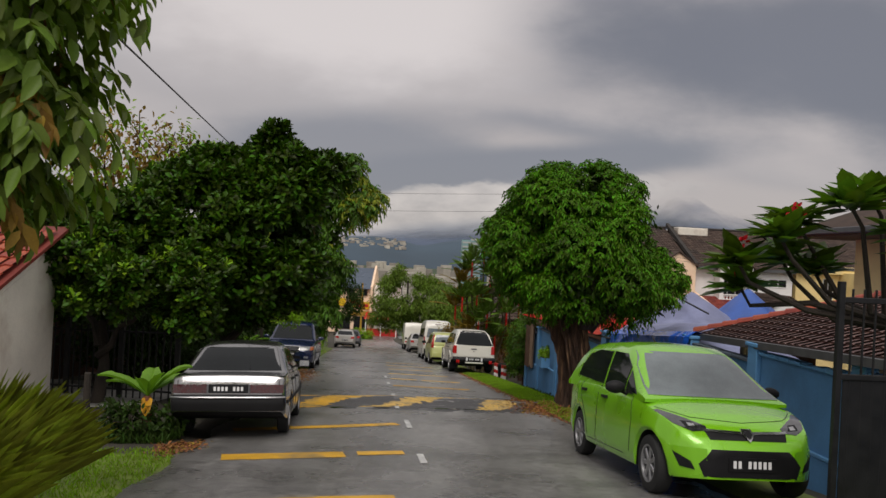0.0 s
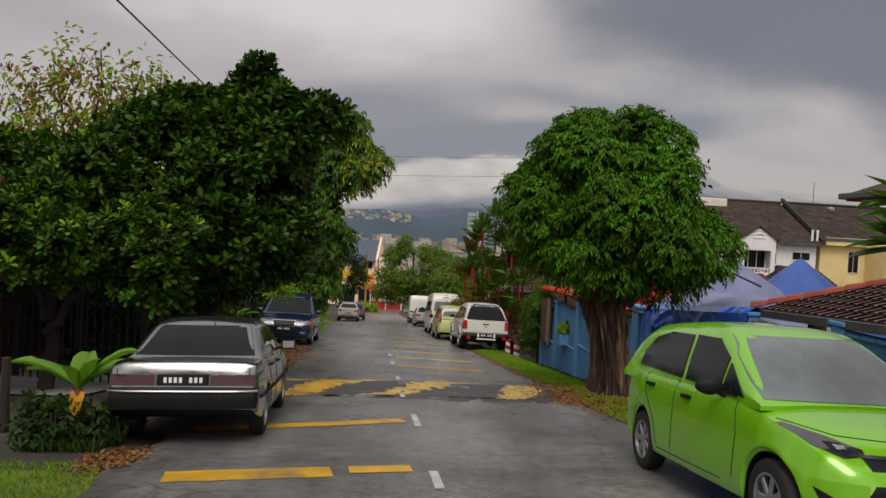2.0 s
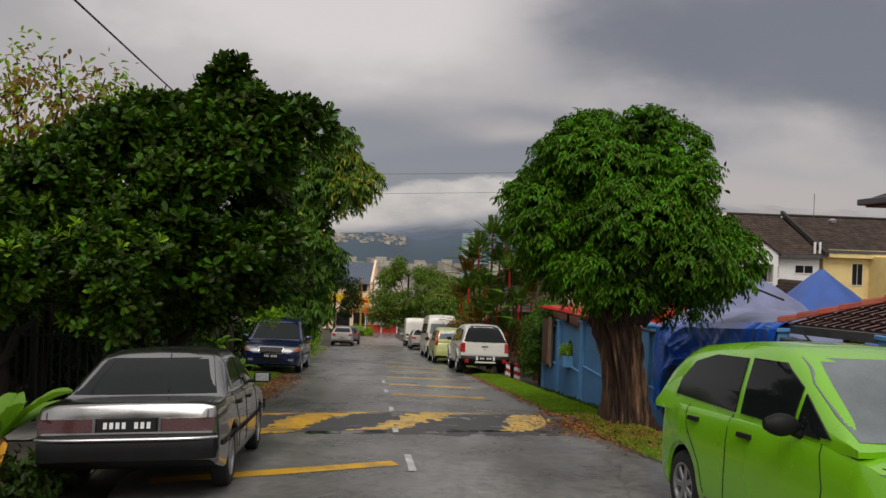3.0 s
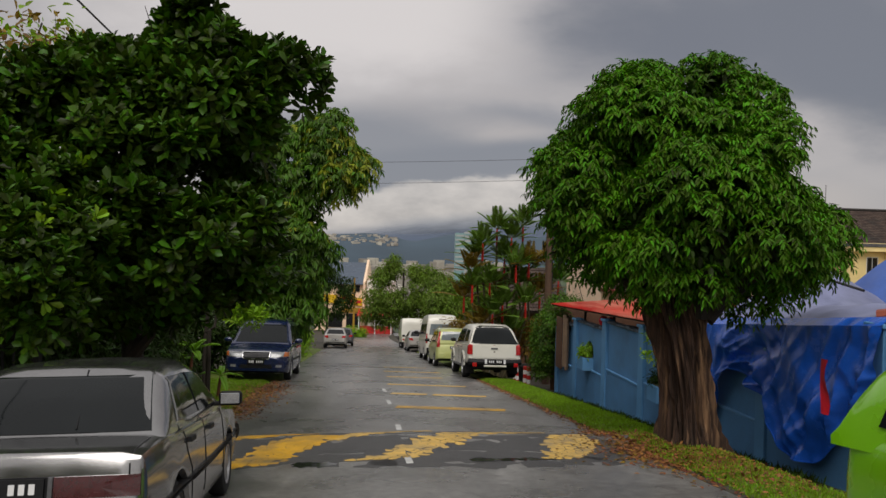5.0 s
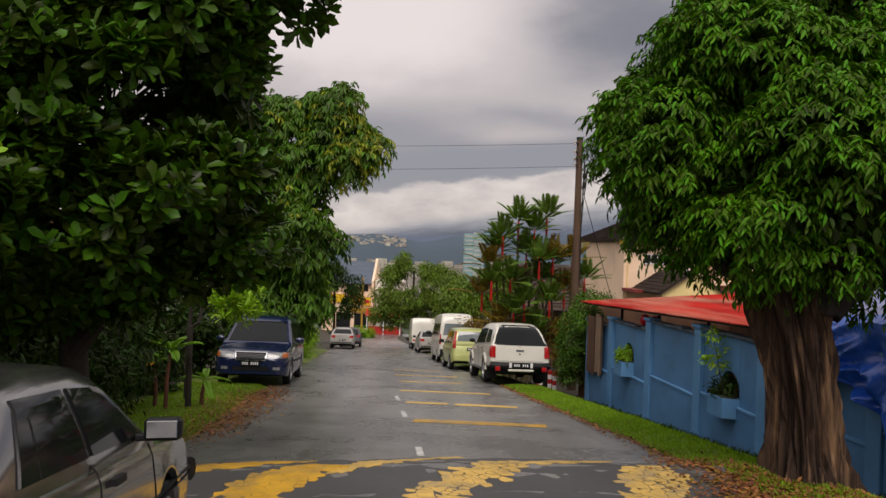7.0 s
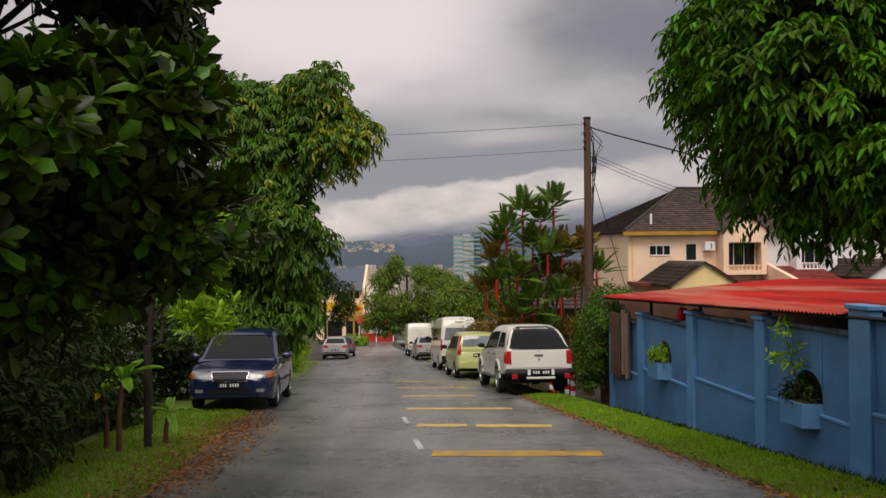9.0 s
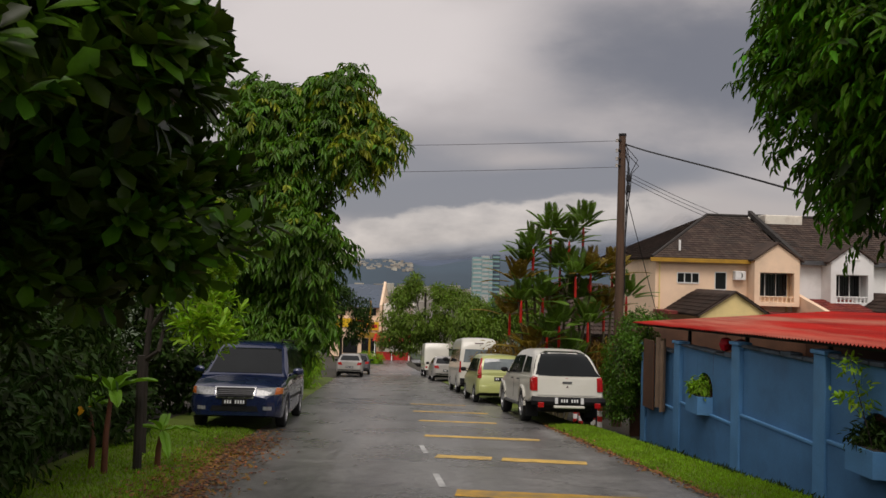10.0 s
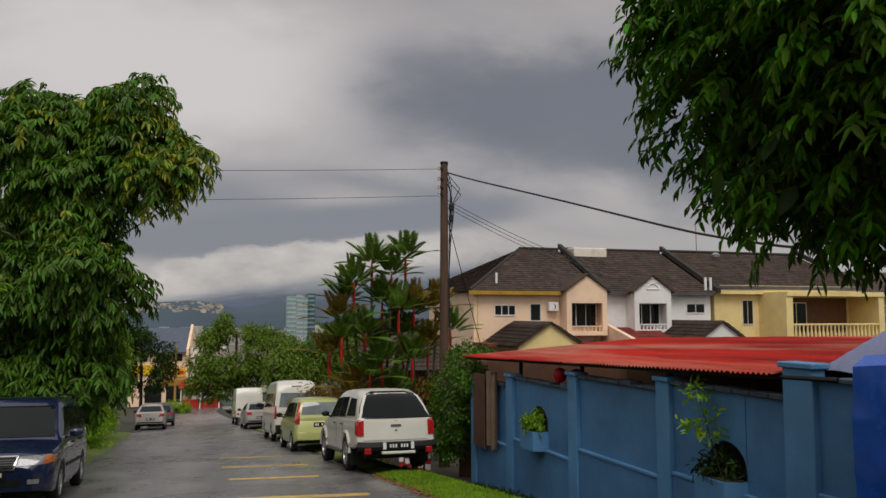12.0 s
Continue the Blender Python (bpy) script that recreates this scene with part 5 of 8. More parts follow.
            b.box((x + 0.01, s * y, z - 0.045), (0.05, 0.09, 0.04), 0.01)
            m_ = part("mirror", b, M["black"], self.root, "square black door mirror")
            b = Build()
            b.box((x - 0.043, s * (y + 0.11), z), (0.008, 0.165, 0.092), 0.003)
            part("mirror_glass", b, M["chrome"], m_, "silvered mirror glass")

    def plate(self, view, y, z, w, h, bars, ground_="black", out=0.02, bracket=None):
        """A number plate whose characters are plain bars."""
        back = self.skin("number_plate", [(y - w / 2, z - h / 2), (y + w / 2, z - h / 2), (y + w / 2, z + h / 2), (y - w / 2, z + h / 2)], view, M[ground_], proud=out, label="black number plate with plain bars", rings=(0, 0.5, 1))
        n = len(bars)
        pitch = w * 0.86 / n
        for k, on in enumerate(bars):
            if on:
                c = y - w * 0.43 + pitch * (k + 0.5)
                self.skin("plate_bar", [(c - pitch * 0.30, z - h * 0.27), (c + pitch * 0.30, z - h * 0.27), (c + pitch * 0.30, z + h * 0.27), (c - pitch * 0.30, z + h * 0.27)], view, M["plate_white"], proud=out + 0.004, parent=back, rings=(0, 1), sub=1)

    def handles(self, spots, m):
        for x, z in spots:
            for v in ("l", "r"):
                self.skin("door_handle", [(x - 0.09, z - 0.016), (x + 0.09, z - 0.016), (x + 0.09, z + 0.018), (x - 0.09, z + 0.018)], v, m, proud=0.028, rings=(0, 0.6, 1), sub=2)


def cab_of(c):
    return c.cab if hasattr(c, "cab") else None


def parked(x, y, toward, lift=0.0, h=None, slope=None):
    """A car's pose on the sloping road; toward: the heading of its nose as (dx, dy)."""
    f = Vector((toward[0], toward[1], 0)).normalized()
    g = 1.2
    def zz(px, py):
        return (road_z(px, py) if h is None else h(px, py))
    left = Vector((-f.y, f.x, 0))
    front, rear = Vector((x, y, 0)) + f * g, Vector((x, y, 0)) - f * g
    a, b_ = Vector((x, y, 0)) + left * 0.7, Vector((x, y, 0)) - left * 0.7
    fx = Vector((f.x * 2 * g, f.y * 2 * g, zz(front.x, front.y) - zz(rear.x, rear.y))).normalized()
    ly = Vector((left.x * 1.4, left.y * 1.4, zz(a.x, a.y) - zz(b_.x, b_.y))).normalized()
    up = fx.cross(ly).normalized()
    ly = up.cross(fx)
    z = (zz(front.x, front.y) + zz(rear.x, rear.y)) / 2 + 0.012 + lift
    m = Matrix.Identity(4)
    m.col[0][:3], m.col[1][:3], m.col[2][:3], m.col[3][:3] = fx, ly, up, (x, y, z)
    return m


# the lime green hatchback, nose toward the walker
c = Car("hatchback_car", "shiny lime green hatchback parked on the road edge", "car", parked(3.16, 8.92, (0.108, -1)), M["green_paint"])
c.body([(-1.94, 0.60), (-1.92, 0.86), (-1.86, 0.96), (-1.5, 1.00), (-0.4, 0.99), (0.5, 0.97), (0.9, 0.955), (1.25, 0.90), (1.55, 0.82), (1.75, 0.73), (1.87, 0.62), (1.94, 0.50)],
       [(-1.94, 0.60), (-1.90, 0.72), (-1.75, 0.81), (-1.3, 0.855), (0, 0.86), (1.2, 0.855), (1.5, 0.82), (1.75, 0.73), (1.87, 0.60), (1.94, 0.46)],
       [(-1.94, 0.34), (-1.6, 0.24), (1.5, 0.22), (1.94, 0.26)], (-1.245, 1.31), 0.345, crown=0.045)
c.cabin([(-1.90, 0.98), (-1.83, 1.20), (-1.68, 1.42), (-1.45, 1.50), (-1.0, 1.535), (-0.4, 1.55), (0.05, 1.525), (0.3, 1.45), (0.6, 1.28), (0.9, 1.10), (1.16, 0.955)], 0.97, 0.81, 0.585)
c.skin("windscreen", [(-0.745, 1.0), (0.745, 1.0), (0.715, 1.12), (0.655, 1.30), (0.565, 1.465), (-0.565, 1.465), (-0.655, 1.30), (-0.715, 1.12)], "f", M["screen"], tree_=c.cab, label="raked windscreen with black wipers")
c.both("rear_door_window", [(-1.50, 1.07), (-0.36, 1.02), (-0.42, 1.43), (-0.95, 1.44), (-1.30, 1.37), (-1.46, 1.22)], M["tint"], tree_=c.cab)
c.both("front_door_window", [(-0.27, 1.02), (0.44, 1.00), (0.44, 1.27), (0.12, 1.42), (-0.33, 1.435)], M["tint"], tree_=c.cab)
c.both("quarter_window", [(0.50, 1.00), (0.90, 0.985), (0.50, 1.23)], M["tint"], tree_=c.cab)
c.skin("rear_window", [(-0.5, 1.06), (0.5, 1.06), (0.45, 1.38), (-0.45, 1.38)], "b", M["tint"], tree_=c.cab)
b = Build()
b.tube([(1.02, 0.55, 1.005), (0.98, 0.1, 1.05), (0.90, -0.15, 1.10)], 0.012, 5)
part("wiper", b, M["black"], c.root)
c.pair("headlamp", [(0.40, 0.715), (0.55, 0.70), (0.70, 0.76), (0.795, 0.86), (0.74, 0.87), (0.56, 0.815), (0.40, 0.755)], "f", M["lamp_smoked"], label="swept back headlamp with dark housing", proud=0.008)
c.pair("headlamp_rim", [(0.47, 0.735), (0.60, 0.745), (0.62, 0.79), (0.52, 0.785)], "f", M["black"], proud=0.013)
c.pair("headlamp_reflector", [(0.50, 0.742), (0.57, 0.748), (0.575, 0.778), (0.51, 0.772)], "f", M["chrome"], proud=0.018)
c.skin("upper_grille", [(-0.40, 0.635), (0.40, 0.635), (0.43, 0.71), (0.0, 0.695), (-0.43, 0.71)], "f", M["black"], proud=0.006)
c.skin("grille_bar", [(-0.44, 0.712), (0, 0.69), (0.44, 0.712), (0.44, 0.732), (0, 0.716), (-0.44, 0.732)], "f", M["chrome"], proud=0.016, label="chrome grille bar")
c.skin("badge", [(-0.065, 0.70), (0, 0.625), (0.065, 0.70), (0.05, 0.745), (-0.05, 0.745)], "f", M["chrome"], proud=0.03, label="plain chrome shield badge")
c.skin("badge_inset", [(-0.04, 0.70), (0, 0.65), (0.04, 0.70), (0.03, 0.725), (-0.03, 0.725)], "f", M["black"], proud=0.036)
c.skin("lower_grille", [(-0.48, 0.28), (0.48, 0.28), (0.53, 0.40), (0.40, 0.545), (-0.40, 0.545), (-0.53, 0.40)], "f", M["black"], proud=0.008)
c.pair("fog_recess", [(0.56, 0.34), (0.68, 0.36), (0.735, 0.50), (0.60, 0.42)], "f", M["black"], proud=0.01)
c.skin("skirt", [(-0.72, 0.225), (0.72, 0.225), (0.72, 0.25), (-0.72, 0.25)], "f", M["black"], proud=0.012)
c.plate("f", 0, 0.41, 0.48, 0.13, [1, 1, 0, 1, 1, 1, 1, 1], out=0.02)
c.both("mirror_base", [(0.50, 0.985), (0.78, 0.97), (0.56, 1.10)], M["black"], tree_=c.cab, proud=0.012)
c.mirror(0.56, 0.82, 1.035, M["black"])
c.handles([(-0.98, 0.90), (-0.10, 0.875)], M["black"])
c.seam([(-0.38, 1.0), (-0.40, 0.6), (-0.44, 0.30)], "lr")
c.seam([(0.80, 0.95), (0.86, 0.7), (0.80, 0.30)], "lr")
c.seam([(-1.18, 1.0), (-1.12, 0.82), (-0.86, 0.55), (-0.78, 0.30)], "lr")
c.seam([(-0.78, 0.30), (0.80, 0.30)], "lr")
c.seam([(-0.75, 0.885), (-0.5, 0.82), (0, 0.79), (0.5, 0.82), (0.75, 0.885)], "f")
c.pair("tail_lamp", [(0.50, 0.74), (0.66, 0.76), (0.64, 0.95), (0.52, 0.95)], "b", M["lamp_red"], proud=0.012)
c.wheels((-1.245, 1.31), 0.735, 0.298, spokes=7)
b = Build()
b.tube([(-0.62, 0.0, 1.56), (-0.78, 0.0, 1.66)], [0.012, 0.006], 6)
part("aerial", b, M["black"], c.root)

# the old silver saloon, tail toward the walker
c = Car("saloon_car", "old dull silver saloon with dark rear window, parked half on verge", "car", parked(-2.93, 12.35, (-0.118, 1)), M["silver_paint"])
c.body([(-2.08, 0.62), (-2.06, 0.84), (-2.03, 0.885), (-1.9, 0.90), (-1.45, 0.915), (-1.2, 0.90), (0, 0.88), (0.75, 0.86), (1.2, 0.82), (1.9, 0.75), (2.03, 0.70), (2.08, 0.55)],
       [(-2.08, 0.76), (-2.03, 0.80), (-1.6, 0.82), (0, 0.825), (1.4, 0.81), (1.95, 0.78), (2.08, 0.70)],
       [(-2.08, 0.40), (-2.0, 0.34), (-1.6, 0.25), (1.5, 0.22), (2.08, 0.30)], (-1.20, 1.18), 0.33, belt_pull=0.05, crown=0.02)
c.cabin([(-1.52, 0.90), (-1.20, 1.12), (-0.88, 1.31), (-0.5, 1.345), (0.0, 1.345), (0.25, 1.31), (0.55, 1.11), (0.88, 0.88)], 0.88, 0.775, 0.595)
c.skin("rear_window", [(-0.68, 0.945), (0.68, 0.945), (0.56, 1.275), (-0.56, 1.275)], "b", M["tint"], tree_=c.cab, label="dark tinted rear window", proud=0.006)
c.skin("windscreen", [(-0.65, 0.93), (0.65, 0.93), (0.53, 1.26), (-0.53, 1.26)], "f", M["screen"], tree_=c.cab)
c.both("rear_door_window", [(-0.98, 0.945), (-0.24, 0.935), (-0.30, 1.25), (-0.80, 1.245)], M["tint"], tree_=c.cab)
c.both("front_door_window", [(-0.17, 0.935), (0.68, 0.925), (0.30, 1.22), (-0.23, 1.25)], M["tint"], tree_=c.cab)
for v in ("l", "r"):
    c.skin("window_bar", [(-0.80, 0.945), (-0.775, 0.945), (-0.70, 1.246), (-0.725, 1.246)], v, M["black"], tree_=c.cab, proud=0.012, rings=(0, 0.5, 1))
    c.skin("side_moulding", [(-1.9, 0.50), (1.9, 0.50), (1.9, 0.545), (-1.9, 0.545)], v, M["black"], proud=0.014, rings=(0, 0.5, 1), sub=24)
c.skin("rear_panel", [(-0.745, 0.655), (0.745, 0.655), (0.745, 0.775), (-0.745, 0.775)], "b", M["black"], proud=0.006, rings=(0, 0.5, 1))
c.pair("tail_lamp", [(0.30, 0.658), (0.765, 0.658), (0.765, 0.775), (0.30, 0.775)], "b", M["lamp_dark"], proud=0.02, label="dark red tail lamp", rings=(0, 0.5, 1))
c.plate("b", 0, 0.715, 0.50, 0.105, [1, 1, 1, 0, 1, 1, 1, 1], out=0.025)
for k in (-1, 1):
    c.skin("chrome_strip", [(k * 0.285 - 0.012, 0.658), (k * 0.285 + 0.012, 0.658), (k * 0.285 + 0.012, 0.775), (k * 0.285 - 0.012, 0.775)], "b", M["metal_grey"], proud=0.03, rings=(0, 1), sub=1)
b = Build()
rows = []
for i in range(25):
    t = -1 + i / 12
    yb = 0.80 * math.copysign(min(1, abs(t) * 1.04), t)
    xb = -2.16 + 0.10 * abs(t) ** 6 + (0.0 if abs(t) < 0.99 else 0.05)
    rows.append([(xb + 0.14, yb, 0.40), (xb + 0.01, yb, 0.41), (xb - 0.01, yb, 0.50), (xb, yb, 0.60), (xb + 0.03, yb, 0.635), (xb + 0.14, yb, 0.64)])
b.grid(rows, flip=True)
bump_ = part("rear_bumper", b, M["black"], c.root, "black rear bumper with a pale strip", smooth=True)
b = Build()
b.tube([(-2.175 + 0.10 * abs(-1 + i / 12) ** 6, 0.79 * (-1 + i / 12), 0.60) for i in range(25)], 0.013, 6)
part("bumper_strip", b, M["alloy"], bump_)
b = Build()
b.tube([(2.13, -0.76, 0.48), (2.19, -0.5, 0.48), (2.21, 0, 0.48), (2.19, 0.5, 0.48), (2.13, 0.76, 0.48)], 0.085, 8)
part("front_bumper", b, M["black"], c.root, smooth=True)
b = Build()
b.tube([(-1.47, -0.22, 0.965), (-1.28, -0.19, 1.08), (-0.92, -0.12, 1.31)], 0.007, 5)
part("rear_aerial", b, M["black"], c.root)
c.box_mirror(0.52, 0.80, 0.97)
c.handles([(-0.80, 0.80), (0.02, 0.79)], M["black"])
c.seam([(-0.21, 0.90), (-0.22, 0.6), (-0.24, 0.28)], "lr")
c.seam([(-0.99, 0.92), (-0.92, 0.72), (-0.80, 0.6), (-0.76, 0.28)], "lr")
c.seam([(0.76, 0.86), (0.80, 0.6), (0.78, 0.28)], "lr")
c.seam([(-0.70, 0.66), (-0.70, 0.86)], "b")
c.seam([(0.70, 0.66), (0.70, 0.86)], "b")
c.seam([(-2.0, 0.70), (-1.5, 0.70)], "t")
c.seam([(-2.0, -0.70), (-1.5, -0.70)], "t")
c.wheels((-1.20, 1.18), 0.715, 0.285, 0.175, spokes=6, steel=True)

# the dark blue people carrier, nose toward the walker
c = Car("people_carrier", "navy blue people carrier parked under the trees", "car", parked(-5.42, 29.95, (0.09, -1)), M["navy_paint"])
c.body([(-2.32, 0.60), (-2.30, 0.95), (-2.2, 1.02), (0.8, 1.02), (1.25, 0.98), (1.6, 0.93), (2.0, 0.86), (2.22, 0.79), (2.32, 0.62)],
       [(-2.32, 0.80), (-2.2, 0.88), (0, 0.915), (1.6, 0.91), (2.05, 0.87), (2.25, 0.76), (2.32, 0.62)],
       [(-2.32, 0.36), (-1.9, 0.26), (1.9, 0.22), (2.32, 0.28)], (-1.42, 1.41), 0.36, crown=0.05)
c.cabin([(-2.27, 1.0), (-2.2, 1.35), (-2.05, 1.65), (-1.5, 1.71), (0.0, 1.71), (0.40, 1.66), (0.75, 1.40), (1.30, 1.0)], 1.0, 0.86, 0.68)
c.skin("windscreen", [(-0.74, 1.06), (0.74, 1.06), (0.62, 1.57), (-0.62, 1.57)], "f", M["tint"], tree_=c.cab)
c.both("front_door_window", [(-0.1, 1.06), (0.95, 1.05), (0.45, 1.53), (-0.1, 1.55)], M["tint"], tree_=c.cab)
c.both("rear_door_window", [(-1.15, 1.06), (-0.2, 1.06), (-0.2, 1.55), (-1.12, 1.55)], M["tint"], tree_=c.cab)
c.both("quarter_window", [(-2.05, 1.10), (-1.25, 1.06), (-1.22, 1.55), (-1.95, 1.53)], M["tint"], tree_=c.cab)
c.pair("headlamp", [(0.40, 0.66), (0.80, 0.67), (0.86, 0.80), (0.80, 0.82), (0.40, 0.80)], "f", M["lamp_clear"], label="clear headlamp", proud=0.012)
c.pair("indicator", [(0.74, 0.68), (0.865, 0.69), (0.875, 0.80), (0.76, 0.81)], "f", M["lamp_amber"], proud=0.018)
c.skin("grille", [(-0.33, 0.62), (0.33, 0.62), (0.37, 0.80), (-0.37, 0.80)], "f", M["black"], proud=0.008)
for k in range(4):
    c.skin("grille_slat", [(-0.33, 0.645 + k * 0.035), (0.33, 0.645 + k * 0.035), (0.33, 0.655 + k * 0.035), (-0.33, 0.655 + k * 0.035)], "f", M["metal_grey"], proud=0.016, rings=(0, 1))
for a, z in (((-0.39, 0.80), (0.39, 0.80)), ((-0.345, 0.60), (0.345, 0.60))):
    c.skin("grille_chrome", [(a[0], a[1]), (z[0], z[1]), (z[0], z[1] + 0.022), (a[0], a[1] + 0.022)], "f", M["chrome"], proud=0.022, rings=(0, 1))
for s in (-1, 1):
    c.skin("grille_chrome", [(s * 0.335 - 0.012, 0.60), (s * 0.335 + 0.012, 0.60), (s * 0.38 + 0.012, 0.81), (s * 0.38 - 0.012, 0.81)], "f", M["chrome"], proud=0.022, rings=(0, 1))
c.pair("fog_lamp", [(0.54, 0.385), (0.70, 0.385), (0.70, 0.455), (0.54, 0.455)], "f", M["lamp_clear"], proud=0.012)
c.skin("intake", [(-0.45, 0.36), (0.45, 0.36), (0.42, 0.46), (-0.42, 0.46)], "f", M["black"], proud=0.008)
c.plate("f", 0, 0.535, 0.46, 0.12, [1, 1, 1, 0, 1, 1, 1, 1], out=0.03)
c.mirror(0.80, 0.90, 1.10, M["navy_paint"])
for s in (-1, 1):
    b = Build()
    b.tube([(0.15, s * 0.58, 1.715), (0.1, s * 0.58, 1.765), (-1.9, s * 0.60, 1.765), (-1.95, s * 0.60, 1.70)], 0.018, 6)
    part("roof_rail", b, M["black"], c.root)
c.handles([(-0.95, 0.93), (0.15, 0.92)], M["black"])
c.both("moulding", [(-1.0, 0.55), (1.0, 0.55), (1.0, 0.60), (-1.0, 0.60)], M["black"], proud=0.015, rings=(0, 1), sub=16)
c.wheels((-1.42, 1.41), 0.80, 0.315, 0.2, spokes=5)

# the cream white pickup with a black-glazed canopy, tail toward the walker
c = Car("pickup_truck", "cream white double-cab pickup with a canopy, parked on the verge", "truck", parked(1.42, 33.45, (-0.085, 1), 0.0), M["white_paint"])
c.body([(-2.50, 0.66), (-2.49, 1.09), (-2.44, 1.11), (-0.8, 1.11), (0.4, 1.09), (1.1, 1.07), (1.4, 1.05), (2.1, 0.96), (2.4, 0.86), (2.5, 0.66)],
       [(-2.50, 0.83), (-2.45, 0.86), (-2.2, 0.87), (0, 0.87), (1.8, 0.87), (2.3, 0.80), (2.5, 0.66)],
       [(-2.50, 0.60), (-2.2, 0.52), (-1.0, 0.40), (1.3, 0.38), (2.5, 0.42)], (-1.36, 1.60), 0.43, belt_pull=0.04, crown=0.015)
c.cabin([(-2.46, 1.10), (-2.30, 1.36), (-2.08, 1.62), (-1.5, 1.745), (-0.4, 1.765), (0.3, 1.74), (0.62, 1.66), (1.0, 1.38), (1.45, 1.06)], 1.09, 0.825, 0.615)
c.skin("canopy_window", [(-0.80, 1.125), (0.80, 1.125), (0.73, 1.38), (0.62, 1.62), (0.38, 1.71), (-0.38, 1.71), (-0.62, 1.62), (-0.73, 1.38)], "b", M["tint"], tree_=c.cab, label="black-tinted canopy window", proud=0.01)
c.both("canopy_side_window", [(-2.05, 1.19), (-1.1, 1.18), (-1.1, 1.58), (-1.75, 1.55)], M["tint"], tree_=c.cab)
c.both("rear_door_window", [(-0.92, 1.16), (-0.15, 1.15), (-0.15, 1.60), (-0.85, 1.60)], M["tint"], tree_=c.cab)
c.both("front_door_window", [(-0.07, 1.15), (1.0, 1.13), (0.58, 1.56), (-0.07, 1.60)], M["tint"], tree_=c.cab)
c.skin("windscreen", [(-0.70, 1.13), (0.70, 1.13), (0.6, 1.62), (-0.6, 1.62)], "f", M["screen"], tree_=c.cab)
c.pair("tail_lamp", [(0.70, 0.78), (0.85, 0.78), (0.85, 1.07), (0.80, 1.12), (0.70, 1.09)], "b", M["lamp_red"], label="red tail lamp", proud=0.025)
c.both("tail_lamp_side", [(-2.49, 0.80), (-2.38, 0.82), (-2.35, 1.05), (-2.48, 1.08)], M["lamp_red"], proud=0.012)
c.skin("tailgate", [(-0.70, 0.68), (0.70, 0.68), (0.70, 1.07), (-0.70, 1.07)], "b", M["white_paint"], proud=0.014, rings=(0, 0.6, 0.97, 1))
c.skin("tailgate_handle", [(-0.11, 0.955), (0.11, 0.955), (0.11, 1.00), (-0.11, 1.00)], "b", M["metal_grey"], proud=0.03, rings=(0, 1))
c.skin("tail_badge", [(-0.03, 0.86), (0.03, 0.86), (0, 0.91)], "b", M["lamp_dark"], proud=0.022, rings=(0, 1))
b = Build()
b.tube([(-2.52, -0.84, 0.56), (-2.60, -0.6, 0.55), (-2.62, 0, 0.55), (-2.60, 0.6, 0.55), (-2.52, 0.84, 0.56)], 0.10, 8)
bump_ = part("rear_bumper", b, M["black"], c.root, "black rear bumper", smooth=True)
b = Build()
b.box((-2.68, 0, 0.43), (0.12, 0.72, 0.06), 0.015)
part("step", b, M["white_paint"], bump_, "pale bumper step")
for s in (-1, 1):
    b = Build()
    b.box((-2.715, s * 0.66, 0.47), (0.03, 0.14, 0.12), 0.01)
    part("reflector", b, M["lamp_red"], bump_)
    b = Build()
    b.box((-2.72, s * 0.30, 0.57), (0.02, 0.07, 0.14), 0.005)
    part("plate_lamp", b, M["plate_white"], bump_)
b = Build()
b.box((-2.73, 0, 0.57), (0.02, 0.46, 0.14), 0.005)
pl_ = part("number_plate", b, M["black"], c.root, "black number plate with plain bars")
for k in (0, 1, 2, 4, 5, 6):
    b = Build()
    b.box((-2.743, -0.18 + 0.06 * k, 0.57), (0.008, 0.036, 0.07), 0.002)
    part("plate_bar", b, M["plate_white"], pl_)
for s in (-1, 1):
    b = Build()
    b.tube([(-0.95, s * 0.88, 0.40), (1.05, s * 0.88, 0.40)], 0.045, 8)
    part("side_step", b, M["metal_grey"], c.root)
    for x in (-1.36, 1.60):
        b = Build()
        b.tube([(x + 0.46 * math.cos(a), s * 0.865, 0.40 + 0.44 * math.sin(a)) for a in [math.pi * k / 14 for k in range(15)]], 0.045, 6)
        part("wheel_flare", b, M["white_paint"], c.root, smooth=True)
b = Build()
b.box((-0.1, 0, 0.46), (4.5, 1.3, 0.34), 0.05)
part("chassis", b, M["black"], c.root)
for s in (-1, 1):
    b = Build()
    b.box((-1.92, s * 0.72, 0.36), (0.03, 0.3, 0.42), 0.01)
    part("mudflap", b, M["black"], c.root)
c.mirror(0.85, 0.85, 1.20, M["black"], 0.9)
c.handles([(-0.75, 1.0), (0.15, 1.0)], M["metal_grey"])
c.seam([(-0.11, 1.1), (-0.11, 0.45)], "lr")
c.seam([(-0.95, 1.1), (-0.95, 0.45)], "lr")
c.wheels((-1.36, 1.60), 0.77, 0.375, 0.25, spokes=6)

# the pale lime compact, the white high-roofed van, and the cars farther down
c = Car("compact_car", "pale lime compact car with tall red tail lamps", "car", parked(0.40, 40.35, (-0.098, 1)), M["lime_car"])
